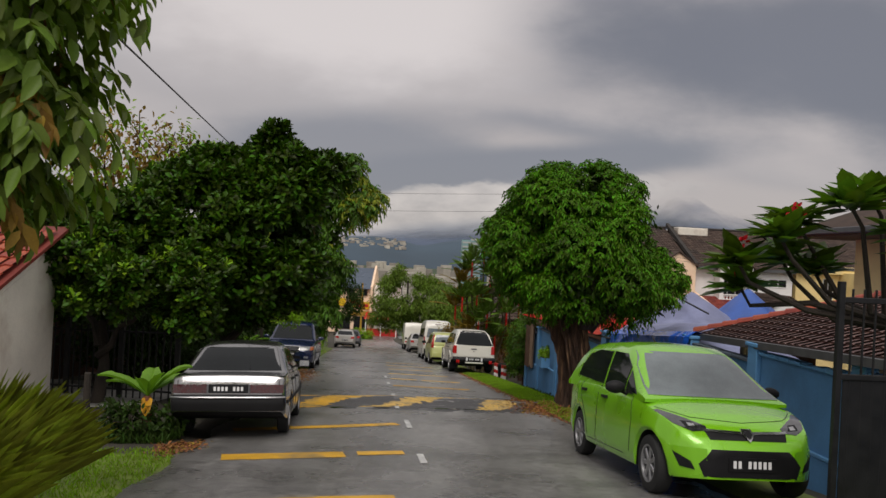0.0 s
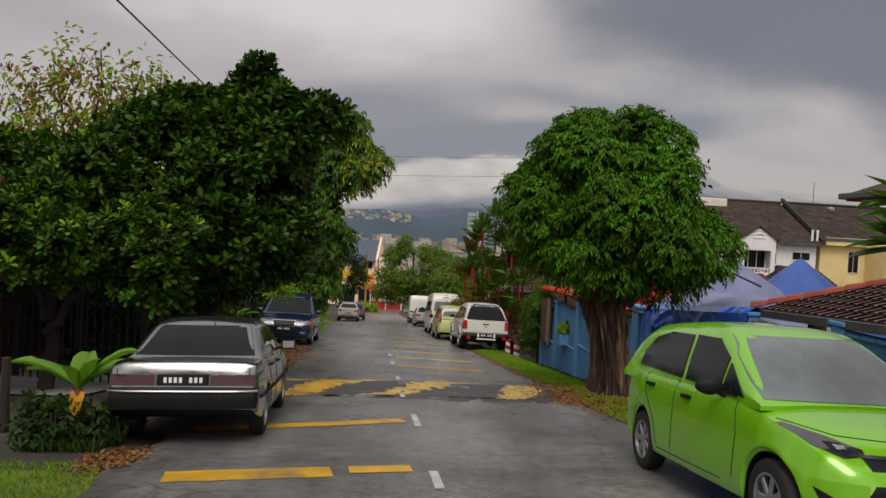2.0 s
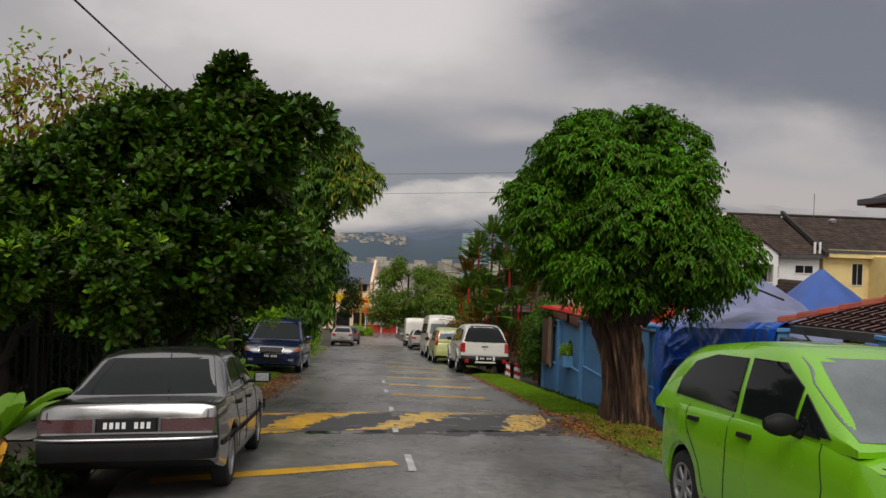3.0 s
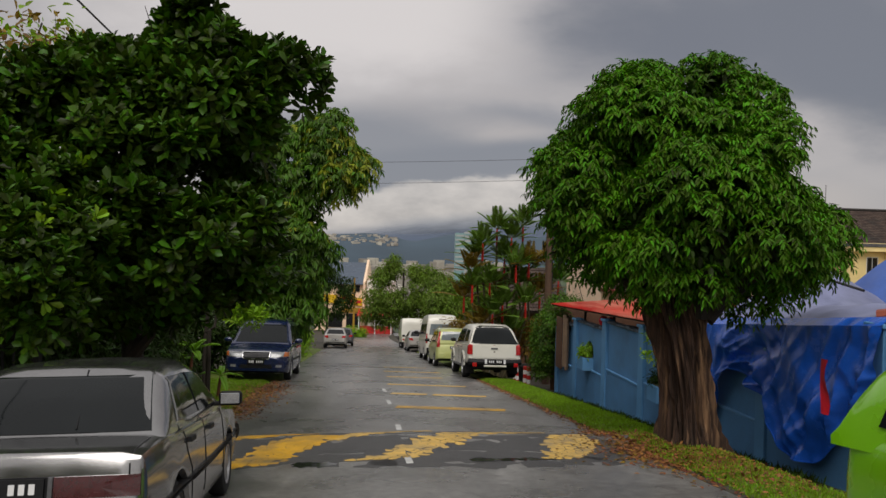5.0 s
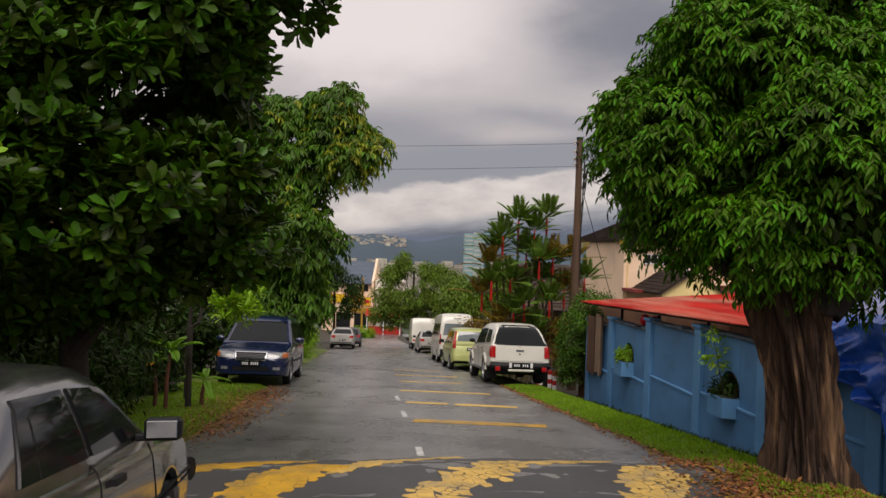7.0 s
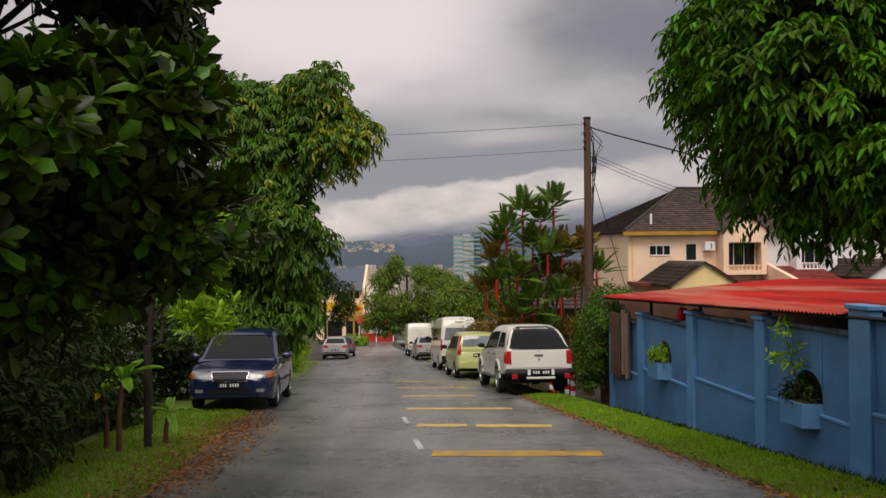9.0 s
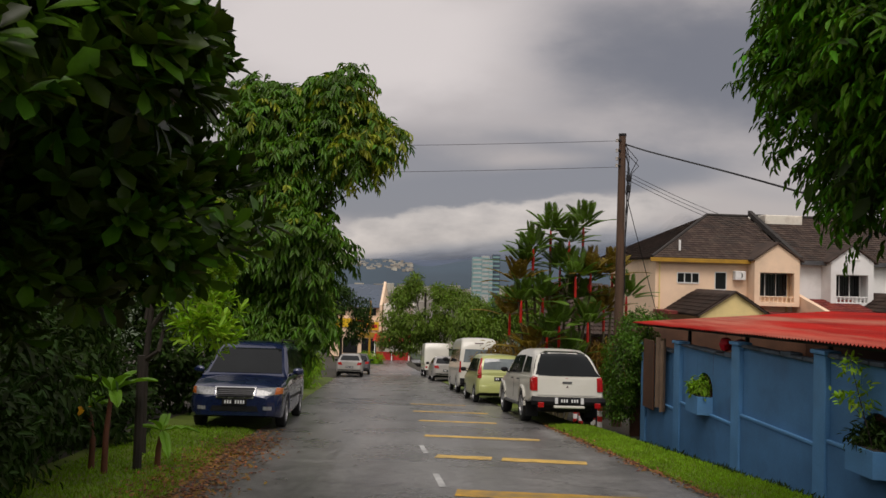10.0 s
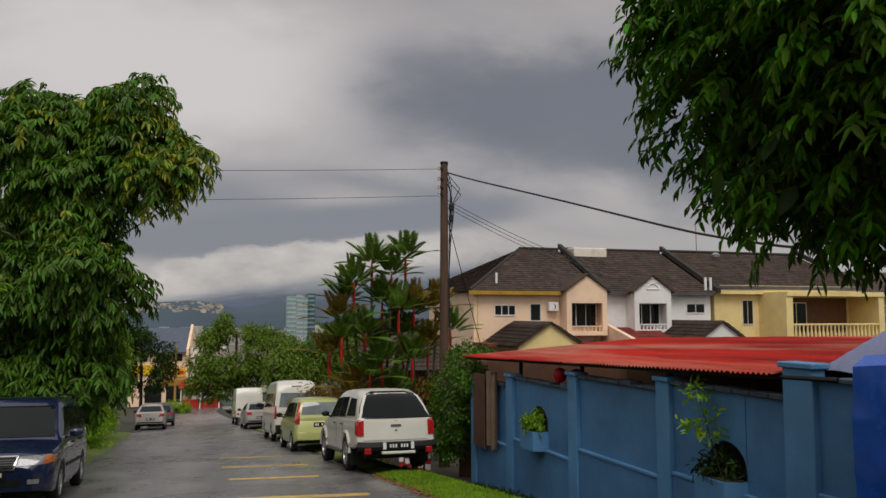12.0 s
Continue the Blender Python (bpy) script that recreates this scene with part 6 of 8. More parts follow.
c.body([(-1.9, 0.5), (-1.89, 0.92), (-1.84, 0.98), (0.9, 0.98), (1.3, 0.93), (1.75, 0.82), (1.9, 0.6)], [(-1.9, 0.72), (-1.8, 0.80), (0, 0.83), (1.4, 0.82), (1.8, 0.72), (1.9, 0.58)], [(-1.9, 0.34), (-1.6, 0.24), (1.9, 0.26)], (-1.2, 1.2), 0.33)
c.cabin([(-1.88, 0.98), (-1.80, 1.36), (-1.66, 1.55), (-1.0, 1.60), (0, 1.60), (0.35, 1.52), (1.05, 0.98)], 0.97, 0.79, 0.62)
c.skin("rear_window", [(-0.60, 1.10), (0.60, 1.10), (0.53, 1.46), (-0.53, 1.46)], "b", M["screen"], tree_=c.cab)
c.pair("tail_lamp", [(0.64, 0.82), (0.79, 0.82), (0.76, 1.20), (0.68, 1.48), (0.60, 1.47), (0.64, 1.15)], "b", M["lamp_red"], label="tall red tail lamp", proud=0.02)
c.both("rear_door_window", [(-1.1, 1.04), (-0.25, 1.03), (-0.25, 1.46), (-1.05, 1.46)], M["tint"], tree_=c.cab)
c.both("front_door_window", [(-0.17, 1.03), (0.75, 1.02), (0.35, 1.42), (-0.17, 1.46)], M["tint"], tree_=c.cab)
c.both("quarter_window", [(-1.7, 1.08), (-1.2, 1.04), (-1.2, 1.46), (-1.55, 1.44)], M["tint"], tree_=c.cab)
c.plate("b", 0, 0.80, 0.44, 0.12, [1, 1, 1, 0, 1, 1], out=0.02)
c.skin("rear_bumper", [(-0.72, 0.36), (0.72, 0.36), (0.74, 0.58), (-0.74, 0.58)], "b", M["lime_car"], proud=0.06, rings=(0, 0.5, 0.9, 1))
c.mirror(0.72, 0.82, 1.06, M["black"])
c.wheels((-1.2, 1.2), 0.73, 0.29)

c = Car("passenger_van", "white high-roofed passenger van with dark windows", "van", parked(-0.12, 47.15, (-0.098, 1)), M["white_paint"])
c.body([(-2.35, 0.5), (-2.34, 1.12), (-2.28, 1.15), (1.6, 1.12), (2.05, 1.05), (2.3, 0.9), (2.35, 0.6)], [(-2.35, 0.79), (-2.25, 0.84), (2.0, 0.84), (2.3, 0.76), (2.35, 0.62)], [(-2.35, 0.36), (-2.0, 0.26), (2.35, 0.26)], (-1.25, 1.32), 0.36, belt_pull=0.02)
c.cabin([(-2.33, 1.12), (-2.27, 1.9), (-2.12, 2.20), (-1.6, 2.27), (0.7, 2.25), (1.15, 2.10), (1.6, 1.6), (2.1, 1.08)], 1.1, 0.83, 0.70)
c.skin("rear_window", [(-0.66, 1.27), (0.66, 1.27), (0.58, 1.80), (-0.58, 1.80)], "b", M["screen"], tree_=c.cab)
c.pair("tail_lamp", [(0.74, 0.85), (0.83, 0.85), (0.81, 1.32), (0.75, 1.32)], "b", M["lamp_red"], label="tall red tail lamp", proud=0.02)
for a, z in ((-2.1, -1.1), (-1.02, -0.05), (0.03, 0.75)):
    c.both("side_window", [(a, 1.30), (z, 1.28), (z, 1.80), (a + 0.04, 1.80)], M["tint"], tree_=c.cab)
c.both("front_door_window", [(0.82, 1.26), (1.55, 1.22), (1.2, 1.75), (0.82, 1.80)], M["tint"], tree_=c.cab)
c.skin("rear_bumper", [(-0.78, 0.37), (0.78, 0.37), (0.79, 0.62), (-0.79, 0.62)], "b", M["black"], proud=0.07, rings=(0, 0.5, 0.9, 1))
c.skin("high_lamp", [(-0.18, 2.03), (0.18, 2.03), (0.18, 2.07), (-0.18, 2.07)], "b", M["lamp_dark"], proud=0.015, rings=(0, 1))
c.plate("b", -0.2, 0.80, 0.4, 0.12, [1, 1, 1, 0, 1, 1], out=0.02)
c.mirror(1.75, 0.86, 1.35, M["black"], 1.2)
c.wheels((-1.25, 1.32), 0.74, 0.32, spokes=6, steel=True)


def saloon(at, paint, label):
    c = Car("saloon_car", label, "car", at, paint)
    c.body([(-2.2, 0.55), (-2.18, 0.92), (-2.1, 0.98), (-1.5, 1.0), (0.9, 0.95), (1.6, 0.84), (2.1, 0.72), (2.2, 0.55)], [(-2.2, 0.66), (-2.1, 0.78), (-1.5, 0.85), (1.4, 0.85), (2.0, 0.76), (2.2, 0.58)], [(-2.2, 0.36), (-1.7, 0.22), (2.2, 0.26)], (-1.3, 1.3), 0.34)
    c.cabin([(-1.75, 0.97), (-1.2, 1.30), (-0.8, 1.42), (-0.1, 1.45), (0.3, 1.36), (1.05, 0.94)], 0.96, 0.78, 0.58)
    c.skin("rear_window", [(-0.62, 1.03), (0.62, 1.03), (0.5, 1.33), (-0.5, 1.33)], "b", M["tint"], tree_=c.cab)
    c.both("rear_door_window", [(-1.1, 1.03), (-0.25, 1.02), (-0.25, 1.34), (-0.8, 1.32)], M["tint"], tree_=c.cab)
    c.both("front_door_window", [(-0.17, 1.02), (0.75, 1.0), (0.3, 1.28), (-0.17, 1.34)], M["tint"], tree_=c.cab)
    c.pair("tail_lamp", [(0.45, 0.74), (0.72, 0.76), (0.76, 0.90), (0.52, 0.92)], "b", M["lamp_red"], label="red tail lamp", proud=0.02)
    c.skin("bumper_strip", [(-0.68, 0.40), (0.68, 0.40), (0.68, 0.46), (-0.68, 0.46)], "b", M["black"], proud=0.03, rings=(0, 1))
    c.plate("b", 0, 0.62, 0.46, 0.12, [1, 1, 0, 1, 1, 1], out=0.03)
    c.mirror(0.7, 0.82, 1.02, M["black"])
    c.wheels((-1.3, 1.3), 0.74, 0.3)
    return c


saloon(parked(-7.55, 63.9, (-0.098, 1)), M["silver_car"], "pale silver saloon parked on the opposite side")
saloon(parked(-1.45, 60.8, (-0.098, 1)), M["silver_car"], "silver saloon parked in front of the van")
saloon(parked(-7.75, 70.4, (-0.098, 1)), M["metal_grey"], "grey saloon parked beyond the pale saloon")
c = Car("box_truck", "small white box truck parked beyond the cars", "truck", parked(-2.2, 68.5, (-0.098, 1)), M["white_paint"])
c.body([(-2.2, 0.6), (-2.19, 0.95), (1.4, 0.95), (2.2, 0.9), (2.3, 0.6)], [(-2.2, 0.8), (2.2, 0.8), (2.3, 0.7)], [(-2.2, 0.5), (2.3, 0.4)], (-1.3, 1.5), 0.36)
c.cabin([(-2.2, 0.95), (-2.18, 2.3), (0.6, 2.3), (0.65, 1.9), (1.6, 1.85), (2.2, 0.95)], 0.95, 0.84, 0.82, "cargo_box")
c.both("front_door_window", [(0.9, 1.1), (1.8, 1.1), (1.5, 1.7), (0.9, 1.7)], M["tint"], tree_=c.cab)
c.pair("tail_lamp", [(0.6, 0.62), (0.75, 0.62), (0.75, 0.75), (0.6, 0.75)], "b", M["lamp_red"], proud=0.02)
c.wheels((-1.3, 1.5), 0.72, 0.33)

# ---- road paint, hump and puddles ----
def paint_bar(name, a, z, wide, m, label, fade=0.0):
    """A painted bar across the road from a to z, worn at its edges."""
    a, z = Vector((*a, 0)), Vector((*z, 0))
    d = z - a
    s = Vector((-d.y, d.x, 0)).normalized() * wide / 2
    n = max(6, int(d.length / 0.12))
    rows = []
    for i in range(n + 1):
        t = i / n
        p = a + d * t
        w = 1 - fade * t
        e1, e2 = 0.12 * noise.noise((p.x * 7, p.y * 7, 1)), 0.12 * noise.noise((p.x * 7, p.y * 7, 8))
        rows.append([(q.x, q.y, road_z(q.x, q.y) + 0.017) for q in (p - s * (w + e1), p - s * 0.4, p + s * 0.4, p + s * (w + e2))])
    b = Build()
    b.grid(rows, flip=False)
    tagged(part(name, b, m), label, "road marking", "road markings")


for a, z, w in [((-2.36, 8.85), (-0.9, 9.2), 0.44), ((-0.75, 9.3), (-0.16, 9.4), 0.3), ((-2.9, 11.45), (-0.40, 12.45), 0.33), ((-2.3, 6.2), (-0.1, 6.6), 0.4)]:
    paint_bar("yellow_bar", a, z, w, M["yellow"], "worn yellow bar painted across the lane")
for a, z, w in [((-1.02, 21.6), (1.13, 21.42), 0.48), ((-1.30, 24.75), (-0.45, 24.65), 0.42), ((-0.30, 24.6), (0.95, 24.45), 0.42), ((-1.56, 27.75), (0.6, 27.5), 0.4), ((-1.8, 31.1), (0.0, 30.95), 0.38), ((-2.08, 34.1), (-0.05, 33.95), 0.38), ((-2.3, 37.2), (-0.6, 37.1), 0.36)]:
    paint_bar("yellow_bar", a, z, w * 0.9, M["yellow"] if a[1] < 22 else M["yellow_old"], "worn yellow bar painted across the lane")
for a, z in [((-0.18, 11.95), (-0.29, 13.05)), ((-0.80, 17.95), (-0.86, 18.7)), ((-1.17, 21.95), (-1.27, 22.95)), ((-1.46, 25.05), (-1.57, 26.1)), ((0.12, 8.6), (0.05, 9.3)), ((-0.55, 15.1), (-0.60, 15.6))]:
    paint_bar("lane_dash", a, z, 0.085, M["white_line"], "faded white lane dash")


def inside(p, poly):
    hit = False
    for i in range(len(poly)):
        (x0, y0), (x1, y1) = poly[i], poly[i - 1]
        if (y0 > p[1]) != (y1 > p[1]) and p[0] < (x1 - x0) * (p[1] - y0) / (y1 - y0) + x0:
            hit = not hit
    return hit


def flakes(name, label, poly, cell, m, lift=0.017, gap=0.06, keep=1.0):
    """A coat of paint broken into irregular flakes inside an outline on the road."""
    x0, x1 = min(p[0] for p in poly), max(p[0] for p in poly)
    y0, y1 = min(p[1] for p in poly), max(p[1] for p in poly)
    nx, ny = int((x1 - x0) / cell) + 4, int((y1 - y0) / cell) + 4
    dice = random.Random(int(x0 * 100) * 7 + int(y0 * 100))
    seed = {(i, j): Vector((x0 + (i - 1.5 + dice.uniform(-0.46, 0.46)) * cell, y0 + (j - 1.5 + dice.uniform(-0.46, 0.46)) * cell)) for i in range(nx) for j in range(ny)}
    b = Build()
    for (i, j), c_ in seed.items():
        e_ = Vector((noise.noise((c_.x * 6, c_.y * 6, 11)), noise.noise((c_.x * 6, c_.y * 6, 14)))) * 0.12
        if not inside(c_ + e_, poly) or noise.noise((c_.x * 5, c_.y * 5, 2)) * 0.5 + 0.5 >= keep:
            continue
        q = [c_ + Vector(v) * cell * 1.2 for v in ((-1, -1), (1, -1), (1, 1), (-1, 1))]
        for di in (-2, -1, 0, 1, 2):
            for dj in (-2, -1, 0, 1, 2):
                o = seed.get((i + di, j + dj))
                if o is None or (di == 0 and dj == 0):
                    continue
                mid, nor, out = (c_ + o) / 2, o - c_, []
                for a, z in zip(q, q[1:] + q[:1]):
                    da, dz = (a - mid).dot(nor), (z - mid).dot(nor)
                    if da <= 0:
                        out.append(a)
                    if da * dz < 0:
                        out.append(a.lerp(z, da / (da - dz)))
                q = out
        if len(q) > 2:
            g = gap * max(0.0, -0.1 + 2.6 * abs(noise.noise((c_.x * 4, c_.y * 4, 5))))
            q = [c_ + (v - c_) * (1 - g) for v in q]
            b.slab([(v.x, v.y, road_z(v.x, v.y) + lift) for v in q], (0, 0, -0.012))
    tagged(part(name, b, m), label, "road marking", "road markings", "stuff")


HUMP = "cracked flaking yellow paint on the speed hump"
flakes("hump_paint", HUMP, [(-2.72, 14.95), (-2.2, 15.2), (-1.88, 16.3), (-1.40, 16.95), (-2.02, 17.05), (-2.46, 16.5), (-2.72, 15.4)], 0.085, M["yellow"], gap=0.10)
flakes("hump_paint", HUMP, [(-3.3, 16.4), (-2.4, 17.05), (-1.9, 17.5), (-2.7, 17.5), (-3.3, 17.0)], 0.085, M["yellow"], gap=0.10)
flakes("hump_paint", HUMP, [(-1.7, 16.5), (-0.36, 17.8), (-0.36, 18.0), (-1.48, 17.15)], 0.085, M["yellow_old"], gap=0.12, keep=0.8)
flakes("hump_paint", HUMP, [(-1.32, 15.28), (-0.55, 15.48), (-0.04, 16.46), (0.62, 17.5), (-0.05, 17.46), (-0.66, 16.35)], 0.105, M["yellow_old"], gap=0.2, keep=0.85)
flakes("hump_paint", HUMP, [(0.3, 17.2), (1.3, 17.6), (1.36, 17.9), (0.6, 17.7)], 0.085, M["yellow_old"], gap=0.12, keep=0.8)
flakes("hump_paint", HUMP, [(1.05, 15.68), (1.34, 17.02), (1.81, 17.5), (2.02, 16.85), (1.6, 15.8), (1.23, 15.58)], 0.105, M["yellow_old"], gap=0.2, keep=0.85)
for poly, cell, keep in [([(-1.5, 15.0), (2.3, 15.9), (2.4, 17.6), (0.4, 17.9), (-1.6, 17.6), (-3.0, 17.4), (-3.2, 15.0)], 0.3, 1.0), ([(-1.2, 14.9), (0.2, 14.9), (1.9, 15.4), (2.1, 15.9), (-1.0, 15.4)], 0.2, 0.62)]:
    flakes("hump_patch", "dark broken asphalt patches on the speed hump", poly, cell, M["patch"], 0.0135, 0.0, keep)
flakes("puddle", "small dark puddle at the foot of the hump", [(-1.95, 14.95), (-1.5, 15.0), (-1.45, 15.3), (-1.9, 15.25)], 0.06, M["puddle"], 0.0145, 0.0)
flakes("puddle", "small dark puddle at the foot of the hump", [(0.1, 15.35), (1.2, 15.55), (1.15, 15.72), (0.2, 15.55)], 0.06, M["puddle"], 0.0145, 0.0)


# ---- the blue compound wall ----
def wall_x(y):
    return 7.393 - 0.098 * y


WU = Vector((-0.098, 1, 0)).normalized()
WN = Vector((-WU.y, WU.x, 0))
WTURN = Matrix.Rotation(math.atan2(WU.y, WU.x), 3, "Z")
COLS = [(33.6, -1.50), (31.35, -1.28), (28.35, -1.03), (25.42, -0.90), (22.62, -0.52), (19.6, -0.25), (16.6, 0.02), (13.7, 0.2), (10.6, 0.3), (7.6, 0.55), (4.6, 0.9), (1.5, 1.2), (-3.0, 1.6)]
blue = thing("wall_blue", "blue painted compound wall with columns, ledges and planter niches", "wall", kind="structure")


def wp(y, z, out=0.0):
    """A point on the wall's road face."""
    return Vector((wall_x(y), y, z)) + WN * out


def wbox(b, y0, y1, z0, z1, out, deep):
    c_ = (wp(y0, 0) + wp(y1, 0)) / 2
    b.box((c_.x + WN.x * (out - deep) / 2, c_.y + WN.y * (out - deep) / 2, (z0 + z1) / 2), ((wp(y1, 0) - wp(y0, 0)).length, out + deep, z1 - z0), 0.012, WTURN)


NICHES = {29.95: -2.28, 24.05: -2.10}
for y, top in COLS:
    b = Build()
    base = fall(y) - 0.75
    w = 0.17 if y != 22.62 else 0.24
    wbox(b, y - w, y + w, base, top, 0.09, 0.12)
    part("column", b, M["blue_trim"], blue)
    b = Build()
    wbox(b, y - w - 0.04, y + w + 0.04, top, top + 0.07, 0.13, 0.16)
    part("column_cap", b, M["blue_trim"], blue)
for (ya, ta), (yb, tb) in zip(COLS[1:], COLS[:-1]):
    y0, y1 = ya + 0.17, yb - 0.17
    top = tb - 0.02 if y0 > 22 else min(ta, tb) - 0.12
    base = fall(y1) - 0.8
    rail = max(base + 0.9, top - 1.30)
    b = Build()
    niche = [n for n in NICHES if y0 < n < y1]
    if not niche:
        wbox(b, y0, y1, base, top, 0.0, 0.12)
    else:
        n, sill, r = niche[0], NICHES[niche[0]], 0.40
        wbox(b, y0, n - r, base, top, 0.0, 0.12)
        wbox(b, n + r, y1, base, top, 0.0, 0.12)
        wbox(b, n - r, n + r, base, sill, 0.0, 0.12)
        rows = []
        for k in range(17):
            a = math.pi * k / 16
            yy, zz = n - r * math.cos(a), sill + 0.14 + 0.36 * math.sin(a)
            rows.append([wp(yy, zz, -0.12), wp(yy, zz, 0), wp(yy, top, 0), wp(yy, top, -0.12)])
        rows = [[wp(n - r, sill, -0.12), wp(n - r, sill, 0), wp(n - r, top, 0), wp(n - r, top, -0.12)]] + rows + [[wp(n + r, sill, -0.12), wp(n + r, sill, 0), wp(n + r, top, 0), wp(n + r, top, -0.12)]]
        b.grid(rows)
    part("panel", b, M["blue_wall"], blue)
    b = Build()
    wbox(b, y0, y1, base, rail - 0.06, 0.045, 0.0)
    part("plinth", b, M["blue_wall"], blue)
    b = Build()
    wbox(b, y0, y1, rail - 0.06, rail, 0.065, 0.0)
    part("ledge", b, M["blue_trim"], blue)
    k = int((y1 - y0) / 0.34)
    for j in range(k):
        b = Build()
        a = y0 + (y1 - y0) * j / k
        wbox(b, a + 0.01, a + (y1 - y0) / k - 0.01, top - 0.015, top + 0.05 + 0.045 * noise.noise((a * 3.1, 0, 0)), 0.07 + 0.02 * noise.noise((a * 7, 4, 0)), 0.17)
        part("coping_tile", b, M["coping"] if ya > 13 else M["blue_trim"], blue)


def planter(y, z, label, tall):
    root = thing("wall_planter", label, "planter", Matrix.Translation(wp(y, z)) @ Matrix.Rotation(math.atan2(WU.y, WU.x), 4, "Z"), "wall planters")
    b = Build()
    pts = [(-0.42, 0), (-0.32, 0.30), (0.32, 0.30), (0.42, 0)]
    b.slab([(p[0], p[1], -0.36) for p in pts], (0, 0, 0.38))
    part("trough", b, M["blue_trim"], root)
    b = Build()
    b.slab([(p[0] * 0.9, p[1] * 0.86 + 0.01, 0.0) for p in pts], (0, 0, 0.035))
    part("soil", b, M["soil"], root)
    part("foliage", crown_mesh("foliage", [(0, 0.12, 0.12, 0.36, 0.16, 0.16), (0.1, 0.02, 0.26, 0.2, 0.14, 0.14)], 70, 9, 0.12, 0.04, M["lime"] if not tall else M["shrub"], 0.3, 0.12, 0.3, 0.4), None, root)
    if tall:
        b = Build()
        b.tube([(-0.1, 0.15, 0.0), (0.1, 0.2, 0.6), (0.32, 0.22, 1.15)], [0.012, 0.009, 0.005], 5)
        b.tube([(0.03, 0.18, 0.4), (0.35, 0.25, 0.62)], [0.007, 0.004], 5)
        part("stem", b, M["bark_dark"], root)
        part("stem_leaves", crown_mesh("stem_leaves", [(0.33, 0.22, 1.1, 0.16, 0.12, 0.18), (0.15, 0.2, 0.75, 0.22, 0.12, 0.18), (0.4, 0.25, 0.6, 0.14, 0.12, 0.1)], 24, 6, 0.13, 0.05, M["lime"], 0.2, 0.14, 0.3, 0.4), None, root)


planter(29.95, -2.28, "blue trough planter with low green plants in a wall niche", False)
planter(24.05, -2.10, "blue trough planter with a tall leafy shoot in a niche", True)

# the brown board and the cloth at the wall's far end
b = Build()
b.box(wp(33.0, -2.2, 0.16), (0.75, 0.03, 1.75), 0.006, WTURN)
tagged(part("brown_board", b, M["timber"]), "brown weathered board leaning on the blue wall end", "board")
rows = [[wp(32.55 - 0.6 * i / 8, -1.25 - 1.75 * j / 8 + 0.04 * math.sin(i), 0.13 + 0.05 * math.sin(i * 1.7)) for j in range(9)] for i in range(9)]
b = Build()
b.grid(rows)
b.grid([[p - WN * 0.01 for p in r] for r in rows], flip=True)
tagged(part("hung_cloth", b, M["cloth_tan"], smooth=True), "tan cloth hung over the wall top", "cloth")

# the corrugated red roof over the yard
red = thing("shed_roof", "red corrugated metal roof sheets over the yard", "roof")


def roof_at(y, d):
    z = -0.99 + (34.9 - y) * 0.032 + 0.075 * d
    p = wp(y, 0, 0.22 - d)
    return Vector((p.x, p.y, z))


def sheet(y0, y1, lap):
    b = Build()
    n = 36
    rows = []
    for i in range(n + 1):
        y = y0 + (y1 - y0) * i / n
        h = 0.018 * math.sin(2 * math.pi * i / 4) + lap
        sag = 0.02 * noise.noise((y * 0.6, 3, 0))
        rows.append([roof_at(y, d) + Vector((0, 0, h + sag * (1 if d < 1 else 0.3))) for d in (0, 0.8, 2, 4, 5.6)])
    b.grid(rows, flip=True)
    b.grid([[p - Vector((0, 0, 0.004)) for p in r] for r in rows])
    part("sheet", b, M["red_sheet"], red, smooth=True)


for k in range(14):
    sheet(22.9 + 0.8 * k, 22.9 + 0.8 * (k + 1) + 0.06, 0.005 * (k % 2))
for k in range(5):
    b = Build()
    p = roof_at(22.9 + 2.9 * k, 0.55)
    b.box((p.x, p.y, p.z - 0.55), (0.07, 0.07, 1.05), 0.008, WTURN)
    part("post", b, M["iron"], red)
b = Build()
b.tube([roof_at(22.0, 0.15) - Vector((0, 0, 0.05)), roof_at(34.1, 0.15) - Vector((0, 0, 0.05))], 0.035, 6)
part("beam", b, M["iron"], red)
b = Build()
b.tube([roof_at(22.0, 5.5) - Vector((0, 0, 0.06)), roof_at(34.1, 5.5) - Vector((0, 0, 0.06))], 0.04, 6)
part("beam", b, M["iron"], red)
for y in (29.55, 28.85):
    root = thing("paper_lantern", "red cloth lantern hanging under the shed roof", "lantern", Matrix.Translation(roof_at(y, 0.5) - Vector((0, 0, 0.34))), "red lanterns")
    b = Build()
    b.lathe([(0.03, -0.15), (0.10, -0.12), (0.145, 0.0), (0.10, 0.12), (0.03, 0.15)], 14, "z")
    part("shade", b, M["red_lantern"], root, smooth=True)
    b = Build()
    b.tube([(0, 0, 0.14), (0, 0, 0.27)], 0.006, 5)
    part("cord", b, M["cable"], root)
# walls added behind the shed, dark brown to keep the yard dark
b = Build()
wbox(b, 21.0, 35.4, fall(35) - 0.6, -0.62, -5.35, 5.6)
tagged(part("wall_yard", b, M["timber"]), "dark brown wall added to keep the yard under the roof dark", "wall", kind="structure")
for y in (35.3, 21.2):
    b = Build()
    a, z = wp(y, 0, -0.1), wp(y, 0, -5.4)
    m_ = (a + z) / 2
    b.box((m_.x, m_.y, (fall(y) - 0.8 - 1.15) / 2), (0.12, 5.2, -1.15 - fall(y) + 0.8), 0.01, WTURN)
    tagged(part("wall_yard_end", b, M["timber"]), "dark brown cross wall added to keep the yard dark", "wall", kind="structure")

